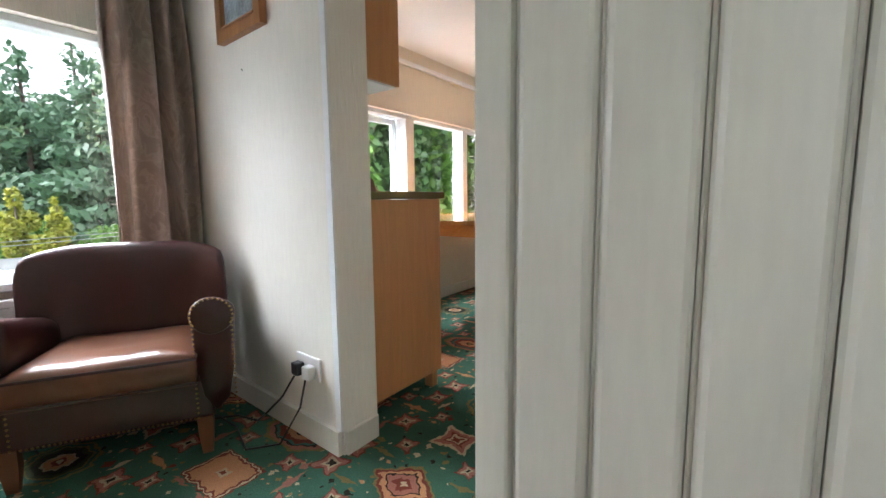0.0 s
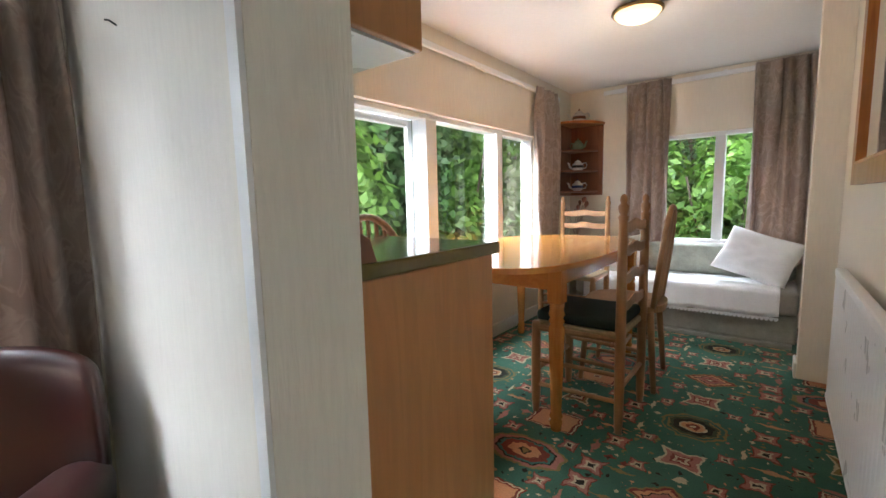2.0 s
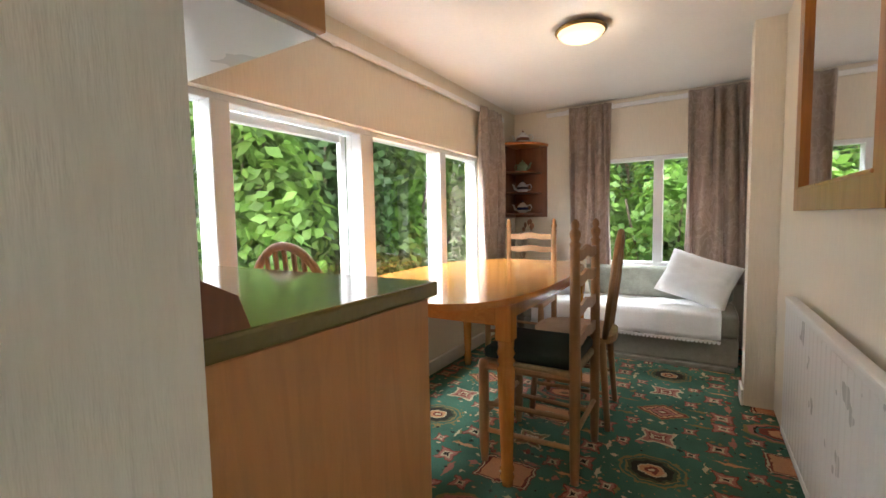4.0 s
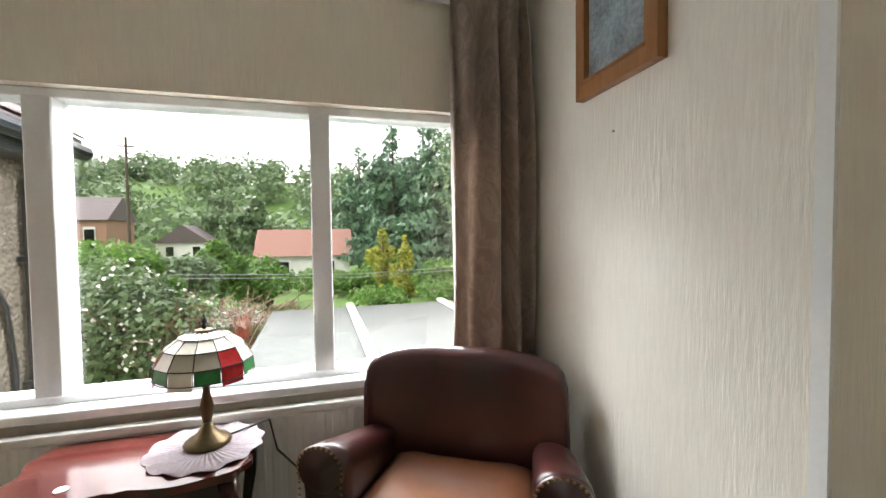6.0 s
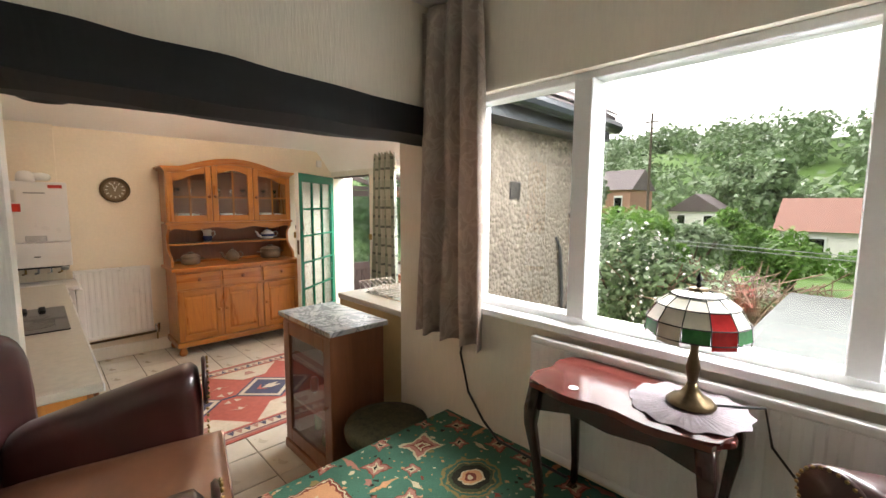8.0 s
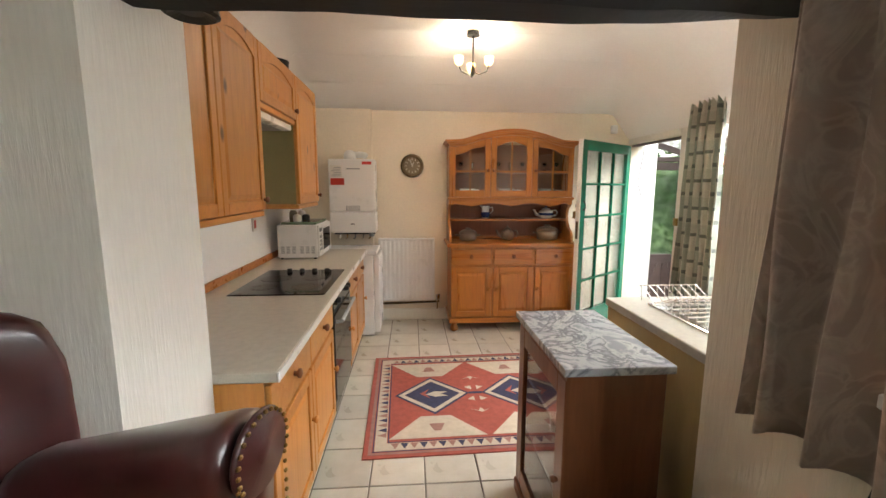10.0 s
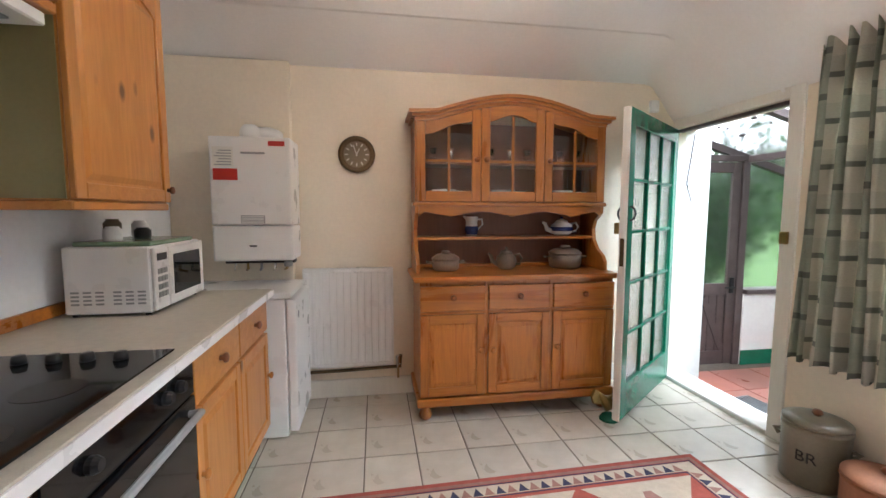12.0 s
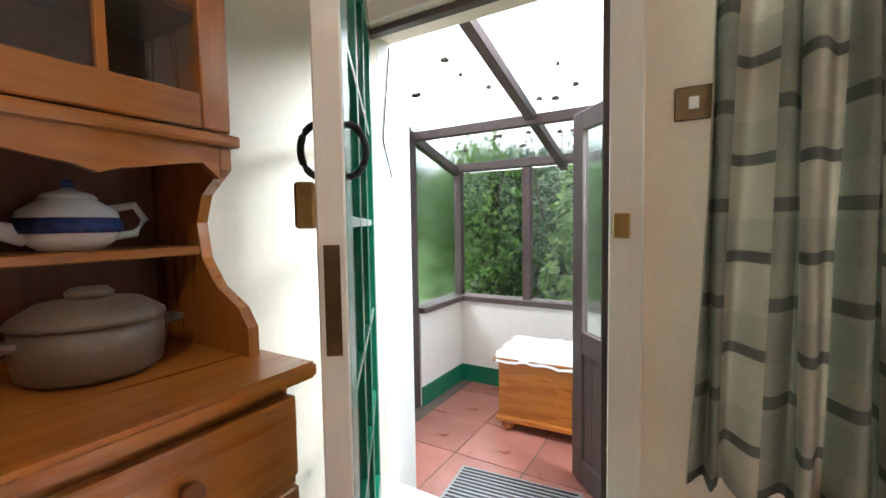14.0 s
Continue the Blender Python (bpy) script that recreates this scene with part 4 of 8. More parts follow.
def armchair(m, label):
    """A low leather armchair with wrapped back, rolled arms and brass studs; it faces +x."""
    c = thing("armchair", m, label, "armchair", "leather armchairs")
    part("seat_frame", box(B(), -0.27, 0.27, -0.30, 0.30, 0.13, 0.30, 0.025, 3), LEATHER, c, smooth=True)
    cush = B()
    n = 16
    top, bot = [], []
    for i in range(n + 1):
        for j in range(n + 1):
            u, v = -1 + 2 * i / n, -1 + 2 * j / n
            edge = (1 - u ** 8) * (1 - v ** 8)
            x, y = 0.05 + 0.30 * u, 0.245 * v * (1 + 0.06 * u)
            dip = 0.03 * edge + 0.018 * math.exp(-3 * (u * u + v * v)) * -1 + 0.009 * noise.noise((u * 2.2, v * 2.2, 5)) * edge
            top.append(cush.verts.new((x, y, 0.405 + dip)))
            bot.append(cush.verts.new((x, y, 0.30)))
    for i in range(n):
        for j in range(n):
            k = i * (n + 1) + j
            q = (k, k + 1, k + n + 2, k + n + 1)
            cush.faces.new([top[w] for w in q])
            cush.faces.new([bot[w] for w in q])
    rim = [j for j in range(n + 1)] + [i * (n + 1) + n for i in range(1, n + 1)] + [n * (n + 1) + j for j in range(n - 1, -1, -1)] + [i * (n + 1) for i in range(n - 1, 0, -1)]
    for a, b2 in zip(rim, rim[1:] + rim[:1]):
        cush.faces.new((top[a], top[b2], bot[b2], bot[a]))
    cu = part("seat_cushion", cush, SEATLEATHER, c, "creased worn tan-brown leather cushion", True)
    for z in (0.398, 0.308):
        ring = [(0.05 + 0.302 * u, 0.247 * v, z) for u, v in ((-1, -1), (1, -1.05), (1, 1.05), (-1, 1), (-1, -1))]
        part("piping", tube(B(), ring, 0.006, 6), LEATHER, cu)
    # wrapped back
    loops = []
    for i in range(19):
        u = -1 + 2 * i / 18
        y = 0.345 * u
        fwd = 0.13 * abs(u) ** 3
        h = 0.80 - 0.055 * u ** 4
        t = 0.12 - 0.02 * abs(u)
        lean = -0.07
        lp = []
        for a, z in ((0.0, 0.14), (0.0, 0.45), (-0.01, h - 0.10), (-0.012, h - 0.03), (t * 0.25, h), (t * 0.7, h - 0.002), (t * 1.02, h - 0.04), (t * 0.98, h - 0.12), (t * 0.9, 0.45), (t, 0.28), (t, 0.14)):
            lp.append((-0.36 + fwd + a + lean * (z - 0.3), y, z))
        loops.append(lp)
    soft(part("backrest", loft(B(), loops), LEATHER, c, smooth=True), 1)
    for k in (-1, 1):
        loops = []
        for i in range(9):
            v = i / 8
            x = -0.25 + 0.55 * v
            h = 0.515 + 0.10 * v
            yo = 0.285 + 0.03 * v
            w = 0.055 + 0.012 * v
            loops.append([(x, k * (yo + d), z) for d, z in ((-w, 0.14), (-w, h - 0.10), (-w * 1.15, h - 0.05), (-w * 0.8, h - 0.008), (0, h), (w * 0.9, h - 0.01), (w * 1.25, h - 0.05), (w, h - 0.11), (w * 0.9, 0.14))])
        arm = soft(part("arm", loft(B(), loops), LEATHER, c, smooth=True), 1)
        y0 = k * 0.315
        part("scroll", lathe(B(), [(0.066, 0.0), (0.072, 0.008), (0.066, 0.016), (0.02, 0.018), (0.0185, 0.02)], 22, (0.296, y0, 0.545), "x"), LEATHER, arm, smooth=True)
        ring = [(0.315, y0 + 0.066 * math.cos(a), 0.545 + 0.066 * math.sin(a)) for a in [math.pi * (-0.15 + 1.3 * i / 17) for i in range(18)]]
        ring += [(0.309, y0 + s * 0.062, 0.52 - 0.019 * i) for i in range(20) for s in (-1, 1)]
        tagged(part("studs", studs(ring), BRASS, arm, "brass stud heads"), kind="stuff")
        for x in (-0.26, 0.26):
            part("leg", loft(B(), [[(x + dx * s, k * 0.27 + dy * s, z) for dx, dy in ((-1, -1), (1, -1), (1, 1), (-1, 1))] for s, z in ((0.016, 0.0), (0.024, 0.08), (0.026, 0.15))]), BROWNWOOD, c)
    tagged(part("studs", studs([(0.274, -0.28 + 0.014 * i, 0.145) for i in range(41)]), BRASS, c, "brass stud heads"), kind="stuff")
    return c


armchair(pose(-1.515, 0.525, ZL, 0, 0, -31) @ Matrix.Diagonal((0.66, 0.98, 0.915, 1)), "oxblood leather armchair with brass studs in the corner by the window")
armchair(pose(-0.435, -0.925, ZL, 0, 0, 167) @ Matrix.Diagonal((0.80, 1.07, 1.0, 1)), "oxblood leather armchair with brass studs facing the window")


def side_table(m):
    """A small mahogany table with a serpentine top on cabriole legs."""
    t = thing("side_table", m, "small polished red mahogany side table on curved legs", "table")
    pts = []
    for i in range(72):
        a = 2 * math.pi * i / 72
        ca, sa = math.cos(a), math.sin(a)
        k = 1 / max(abs(ca), abs(sa)) * (0.96 - 0.05 * math.cos(4 * a) ** 2 - 0.035 * math.cos(8 * a))
        pts.append((0.175 * ca * k, 0.295 * sa * k))
    bm = prism(B(), pts, "z", 0.545, 0.57)
    bmesh.ops.bevel(bm, geom=[e for e in bm.edges if abs(e.verts[0].co.z - e.verts[1].co.z) < 1e-5 and e.verts[0].co.z > 0.56], offset=0.008, segments=2, affect="EDGES")
    part("tabletop", bm, MAHOGANY, t)
    for k in (-1, 1):
        part("apron", prism(B(), [(-0.23, 0.545), (0.23, 0.545), (0.23, 0.46), (0.12, 0.49), (0.0, 0.475), (-0.12, 0.49), (-0.23, 0.46)], "x", k * 0.13 - 0.009, k * 0.13 + 0.009), DARKMAHOGANY, t)
        part("apron", prism(B(), [(-0.12, 0.545), (0.12, 0.545), (0.12, 0.46), (0.0, 0.485), (-0.12, 0.46)], "y", k * 0.24 - 0.009, k * 0.24 + 0.009), DARKMAHOGANY, t)
        for q in (-1, 1):
            path = [(q * (0.13 + d), k * (0.24 + d), z) for d, z in ((0.0, 0.545), (0.012, 0.46), (0.014, 0.40), (0.0, 0.28), (-0.012, 0.14), (-0.008, 0.05), (0.012, 0.0))]
            rs = [0.022, 0.021, 0.017, 0.013, 0.011, 0.011, 0.015]
            lps = [[(x + r * dx, y + r * dy, z) for dx, dy in ((-1, -0.8), (-0.8, -1), (0.8, -1), (1, -0.8), (1, 0.8), (0.8, 1), (-0.8, 1), (-1, 0.8))] for (x, y, z), r in zip(path, rs)]
            part("leg", loft(B(), lps), DARKMAHOGANY, t, smooth=True)
    return t


side_table(pose(-1.685, -0.315, ZL, 0, 0, 0) @ Matrix.Diagonal((1, 1, 0.895, 1)))
TT = ZL + 0.57 * 0.895
doily = B()
ctr = doily.verts.new((0, 0, 0.003))
rim_in, rim = [], []
for i in range(96):
    a = 2 * math.pi * i / 96
    r = 0.145 + 0.010 * abs(math.sin(6 * a))
    rim_in.append(doily.verts.new((0.09 * math.cos(a), 0.09 * math.sin(a), 0.0035 + 0.002 * (i % 2))))
    rim.append(doily.verts.new((r * math.cos(a), r * math.sin(a), 0.002 + 0.0035 * (1 + math.sin(12 * a)))))
for i in range(96):
    j = (i + 1) % 96
    doily.faces.new((ctr, rim_in[i], rim_in[j]))
    doily.faces.new((rim_in[i], rim[i], rim[j], rim_in[j]))
dd = part("doily", doily, LACE)
dd.matrix_basis = pose(-1.70, -0.155, TT)
dd.modifiers.new("thickness", "SOLIDIFY").thickness = 0.002
tagged(dd, "mauve crocheted doily with a scalloped edge on the table", "doily")
coin = part("coaster", lathe(B(), [(0.014, 0), (0.016, 0.002), (0.014, 0.004)], 16), CHINA)
coin.matrix_basis = pose(-1.575, -0.44, TT)
tagged(coin, "small pale disc lying on the mahogany table", "coaster")


def tiffany(m):
    """A leaded-glass table lamp on a turned bronze stem."""
    t = thing("table_lamp", m, "leaded stained-glass table lamp with red flowers and bronze stem", "lamp")
    part("base", lathe(B(), [(0.058, 0), (0.06, 0.006), (0.05, 0.016), (0.03, 0.026), (0.016, 0.045), (0.012, 0.06)], 24), DARKBRASS, t, smooth=True)
    part("stem", lathe(B(), [(0.011, 0.06), (0.014, 0.075), (0.018, 0.10), (0.013, 0.125), (0.009, 0.15), (0.011, 0.17), (0.008, 0.185), (0.008, 0.30)], 16), DARKBRASS, t, smooth=True)
    sh = part("shade", lathe(B(), [(0.020, 0.310), (0.024, 0.308), (0.022, 0.314), (0.012, 0.316)], 16), DARKBRASS, t)
    part("finial", lathe(B(), [(0.004, 0.315), (0.007, 0.322), (0.004, 0.33), (0.009, 0.337), (0.004, 0.346), (0.001, 0.356)], 10), IRON, t)
    prof = [(0.024, 0.308), (0.062, 0.297), (0.096, 0.270), (0.119, 0.232), (0.123, 0.197)]
    mats = ((CREAMGLASS,), (CREAMGLASS,), (CREAMGLASS, REDGLASS, CREAMGLASS, CREAMGLASS), (GREENGLASS, REDGLASS, GREENGLASS, CREAMGLASS))
    ng = 12
    for g in range(ng):
        a0, a1 = 2 * math.pi * (g + 0.03) / ng, 2 * math.pi * (g + 0.97) / ng
        for r in range(4):
            (ra, za), (rb, zb) = prof[r], prof[r + 1]
            za, zb = za - 0.001, zb + 0.001
            if r == 3:
                zb -= 0.012 * (g % 2)
            mt = mats[r][g % len(mats[r])]
            bm = B()
            q = [(ra, a0, za), (ra, a1, za), (rb, a1, zb), (rb, a0, zb)]
            o1 = [bm.verts.new((x * math.cos(a), x * math.sin(a), z)) for x, a, z in q]
            o2 = [bm.verts.new(((x - 0.003) * math.cos(a), (x - 0.003) * math.sin(a), z - 0.002)) for x, a, z in q]
            bm.faces.new(o1)
            bm.faces.new(o2[::-1])
            for i in range(4):
                bm.faces.new((o1[i], o2[i], o2[(i + 1) % 4], o1[(i + 1) % 4]))
            part("glass_piece", bm, mt, sh)
    lead = B()
    for rr, zz in prof[1:]:
        tube(lead, [(rr * math.cos(a), rr * math.sin(a), zz) for a in [2 * math.pi * i / 36 for i in range(37)]], 0.0016, 5)
    for g in range(ng):
        a = 2 * math.pi * g / ng
        tube(lead, [(r * math.cos(a), r * math.sin(a), z) for r, z in prof], 0.0014, 5)
    tagged(part("lead_came", lead, IRON, sh), kind="stuff")
    return t


tiffany(pose(-1.715, -0.155, TT + 0.006) @ Matrix.Diagonal((1.06, 1.06, 1.06, 1)))
lampflex = part("lamp_flex", tube(B(), [(-1.74, -0.10, TT + 0.012), (-1.82, -0.0, TT + 0.01), (-1.835, 0.02, TT - 0.1), (-1.80, 0.08, 0.88), (-1.76, 0.14, 0.80), (-1.72, 0.24, 0.66), (-1.7, 0.3, ZL + 0.006)], 0.0035, 6), BLACK)
tagged(lampflex, "black lamp flex hanging beside the table", "cable")
sw = part("inline_switch", box(B(), -0.012, 0.012, -0.028, 0.028, -0.011, 0.011, 0.006, 2), BLACK)
sw.matrix_basis = pose(-1.765, 0.13, 0.815, -48, 0, 10)
tagged(sw, "black inline switch on the lamp flex", "switch")


def radiator(m, w, h, label, cols, pipes=True, relief=0.008):
    """A pressed-steel panel radiator; its back is at x=0 and it faces +x."""
    r = thing("radiator", m, label, "radiator")
    pts = []
    for i in range(cols):
        a, b2 = -w / 2 + w * i / cols, -w / 2 + w * (i + 1) / cols
        d = b2 - a
        pts += [(0.062, a), (0.062, a + d * 0.18), (0.062 + relief, a + d * 0.30), (0.062 + relief, a + d * 0.70), (0.062, a + d * 0.82)]
    pts += [(0.062, w / 2), (0.03, w / 2), (0.03, -w / 2)]
    part("panel", prism(B(), pts, "z", 0.03, h - 0.03), ENAMEL, r)
    part("top_seam", box(B(), 0.03, 0.066, -w / 2, w / 2, h - 0.03, h, 0.008, 2), ENAMEL, r)
    part("bottom_seam", box(B(), 0.03, 0.066, -w / 2, w / 2, 0.0, 0.03, 0.008, 2), ENAMEL, r)
    for k in (-1, 1):
        part("bracket", box(B(), 0.002, 0.03, k * w * 0.35 - 0.015, k * w * 0.35 + 0.015, 0.08, h - 0.08), ENAMEL, r)
    if pipes:
        v = part("valve", lathe(B(), [(0.012, -0.05), (0.012, -0.03), (0.018, -0.02), (0.018, 0.03), (0.012, 0.035)], 12, (0.05, w / 2 + 0.03, 0.03)), CHROME, r)
        part("pipe", tube(B(), [(0.05, w / 2 + 0.03, -0.02), (0.05, w / 2 + 0.03, -0.10)], 0.0075, 8), BRASS, v)
    return r


radiator(pose(-1.908, -0.20, 0.575), 1.16, 0.487, "white panel radiator under the lounge window", 24, True, 0.002)
radiator(pose(-0.042, 2.33, 0.695, 0, 0, 180), 1.25, 0.55, "white panel radiator below the mirror", 26, True, 0.0015)


def picture(m, w, h, fw, label, inner, wood=FRAMEWOOD, name="picture_frame", cat="picture", mount=0.05):
    """A framed picture or mirror: back at y=0, facing -y."""
    p = thing(name, m, label, cat)
    for q in ((-w / 2, w / 2, 0, 1), (-w / 2, w / 2, 0, -1)):
        z = q[3] * (h / 2 - fw / 2)
        pts = [(-w / 2, z + q[3] * fw / 2), (w / 2, z + q[3] * fw / 2), (w / 2 - fw, z - q[3] * fw / 2), (-w / 2 + fw, z - q[3] * fw / 2)]
        part("rail", prism(B(), pts, "y", -0.028, 0.0), wood, p)
    for k in (-1, 1):
        x = k * (w / 2 - fw / 2)
        pts = [(x + k * fw / 2, -h / 2), (x + k * fw / 2, h / 2), (x - k * fw / 2, h / 2 - fw), (x - k * fw / 2, -h / 2 + fw)]
        part("stile", prism(B(), pts, "y", -0.028, 0.0), wood, p)
    for k, dz in ((1, 0), (-1, 0)):
        part("bead", box(B(), -w / 2 + fw * 0.85, w / 2 - fw * 0.85, -0.034, -0.028, k * (h / 2 - fw) - 0.005, k * (h / 2 - fw) + 0.005, 0.002), wood, p)
    if mount:
        part("mount", box(B(), -w / 2 + fw, w / 2 - fw, -0.010, -0.006, -h / 2 + fw, h / 2 - fw), CARDMOUNT, p)
        part("print", box(B(), -w / 2 + fw + mount, w / 2 - fw - mount, -0.014, -0.0102, -h / 2 + fw + mount, h / 2 - fw - mount), inner, p)
    else:
        part("glass", box(B(), -w / 2 + fw, w / 2 - fw, -0.012, -0.006, -h / 2 + fw, h / 2 - fw), inner, p)
    return p


picture(pose(-1.330, 0.952, 2.228, 0, 0, -3.1), 0.345, 0.39, 0.045, "small landscape print in a wooden frame on the wall", GREYPRINT, mount=0.008)
MIRROR = M("mirror_silver", (0.9, 0.9, 0.9), 0.02, 1.0, var=0.01, bmp=0)
MIRROR.node_tree.nodes["Principled BSDF"].inputs["Roughness"].default_value = 0.01
for l in list(MIRROR.node_tree.links):
    if l.to_socket.name == "Roughness":
        MIRROR.node_tree.links.remove(l)
picture(pose(-0.042, 2.61, 2.025, 0, 0, -90), 1.0, 0.90, 0.085, "large wall mirror in a moulded pine frame", MIRROR, PINE, "mirror", "mirror", 0)
nail = part("nail", tube(B(), [(-1.36, 0.953, 1.912), (-1.335, 0.935, 1.909), (-1.318, 0.925, 1.902)], 0.002, 6), IRON)
tagged(nail, "bent iron nail sticking out of papered wall", "nail")

# wall socket with plugs and leads
so = thing("wall_socket", pose(-0.995, 0.934, 0.80, 0, 0, -3.1), "white double wall socket with two plugs in", "socket")
part("plate", box(B(), -0.073, 0.073, -0.010, 0, -0.043, 0.043, 0.005, 2), ENAMEL, so)
part("plug", box(B(), -0.058, -0.016, -0.045, -0.010, -0.032, 0.016, 0.008, 2), BLACK, so, "black plug")
part("plug", box(B(), 0.010, 0.052, -0.045, -0.010, -0.032, 0.016, 0.008, 2), ENAMEL, so, "white plug")
for pts in ([(-1.03, 0.89, 0.77), (-1.05, 0.85, 0.70), (-1.13, 0.83, 0.62), (-1.25, 0.86, 0.54), (-1.38, 0.85, ZL + 0.006), (-1.5, 0.7, ZL + 0.006)], [(-0.965, 0.89, 0.77), (-0.96, 0.86, 0.68), (-1.0, 0.80, 0.56), (-1.12, 0.74, ZL + 0.006), (-1.3, 0.80, ZL + 0.006), (-1.45, 0.80, ZL + 0.006)]):
    tagged(part("power_lead", tube(B(), pts, 0.004, 6), BLACK), "black power lead trailing over the carpet", "cable")
tagged(part("wall_cable", tube(B(), [(-1.895, -1.20, 0.98), (-1.89, -1.22, 0.86), (-1.885, -1.16, 0.68), (-1.87, -1.05, 0.58), (-1.86, -0.95, ZL + 0.006), (-1.85, -0.6, ZL + 0.006)], 0.006, 8), BLACK), "thick black cable running down the lounge wall", "cable")

# boarded door standing open in the hall
bd = thing("door_boarded", pose(0.004, 0.472, ZL + 0.005), "cream-painted tongue-and-groove boarded door, open", "door")
part("edge_stile", box(B(), 0.0, 0.0475, 0.0, 0.04, 0, 1.95, 0.003), PANELWHITE, bd)
for i in range(8):
    x0, x1 = 0.0555 + 0.0955 * i, 0.0555 + 0.0955 * (i + 1) - 0.0075
    pts = [(x0, 0.0215), (x0, 0.008), (x0 + 0.004, 0.003), (x0 + 0.010, 0.0), (x1 - 0.008, 0.0), (x1 - 0.003, 0.003), (x1, 0.009), (x1, 0.0215)]
    part("board", prism(B(), pts, "z", 0, 1.95), PANELWHITE, bd)
    part("groove_bead", tube(B(), [(x0 - 0.0037, 0.0165, 0.002), (x0 - 0.0037, 0.0165, 1.948)], 0.0032, 6), PANELWHITE, bd)
part("ledge", box(B(), 0.05, 0.80, 0.022, 0.045, 0.2, 0.32), PANELWHITE, bd)
part("ledge", box(B(), 0.05, 0.80, 0.022, 0.045, 1.6, 1.72), PANELWHITE, bd)
part("backing", box(B(), 0.0475, 0.80, 0.0225, 0.0245, 0.33, 1.59), PANELWHITE, bd)

# ---- dining corner ----


def veneer_base(m):
    c = thing("base_cabinet", m, "plain wood-veneered base cabinet standing against the partition", "cabinet")
    part("end_panel", box(B(), 0.0, 0.018, 0.0, 0.50, 0.07, 0.885, 0.002), VENEER, c)
    part("body", box(B(), -1.0, -0.001, 0.0, 0.48, 0.09, 0.884), VENEER, c)
    for y in (0.03, 0.45):
        part("foot", box(B(), -0.03, 0.014, y - 0.02, y + 0.02, 0.0, 0.069), VENEER, c)
    return c


veneer_base(pose(-0.905, 1.10, ZL))
wt = thing("worktop", pose(-0.905, 1.10, ZL + 0.886), "olive-brown varnished worktop on the veneered cabinet", "worktop")
part("slab", box(B(), -1.0, 0.025, -0.005, 0.53, 0.0, 0.032, 0.006, 2), GREENTOP, wt)
part("upstand", prism(B(), [(-0.005, 0.032), (0.09, 0.032), (0.075, 0.075), (0.03, 0.10), (-0.005, 0.105)], "x", -0.06, 0.02), BROWNWOOD, wt)
wc = thing("wall_cabinet", pose(-0.905, 1.092, 1.852), "wood-veneered wall cabinet with a white underside", "cabinet")
part("end_panel", box(B(), 0.0, 0.016, 0.0, 0.25, 0.0, 0.70, 0.002), VENEER, wc)
part("carcass", box(B(), -1.0, -0.001, 0.0, 0.235, 0.003, 0.70), VENEER, wc)
part("underside", box(B(), -1.0, -0.002, 0.005, 0.245, -0.004, 0.0025), ENAMEL, wc)

tb = thing("dining_table", pose(-1.42, 2.93, ZL), "glossy orange pine dining table with rounded ends", "table")
pts = []
for i in range(64):
    a = 2 * math.pi * i / 64
    ca, sa = math.cos(a), math.sin(a)
    pts.append((0.47 * math.copysign(abs(ca) ** 0.55, ca), 0.83 * math.copysign(abs(sa) ** 0.62, sa)))
bm = prism(B(), pts, "z", 0.725, 0.75)
bmesh.ops.bevel(bm, geom=[e for e in bm.edges if abs(e.verts[0].co.z - e.verts[1].co.z) < 1e-5], offset=0.007, segments=2, affect="EDGES")
part("tabletop", bm, ORANGE, tb)
for k in (-1, 1):
    part("apron", box(B(), k * 0.35 - 0.011, k * 0.35 + 0.011, -0.54, 0.54, 0.63, 0.725, 0.003), ORANGE, tb)
    part("apron", box(B(), -0.35, 0.35, k * 0.565 - 0.011, k * 0.565 + 0.011, 0.63, 0.725, 0.003), ORANGE, tb)
    for q in (-1, 1):
        lg = part("leg", box(B(), q * 0.39 - 0.033, q * 0.39 + 0.033, k * 0.575 - 0.033, k * 0.575 + 0.033, 0.58, 0.725, 0.004), ORANGE_Z, tb)
        part("turning", lathe(B(), [(0.022, 0.0), (0.024, 0.02), (0.029, 0.035), (0.022, 0.05), (0.029, 0.065), (0.023, 0.08), (0.027, 0.2), (0.034, 0.42), (0.035, 0.47), (0.027, 0.485), (0.036, 0.5), (0.028, 0.515), (0.036, 0.53), (0.03, 0.55), (0.033, 0.58)], 18, (q * 0.39, k * 0.575, 0)), ORANGE_Z, lg, smooth=True)


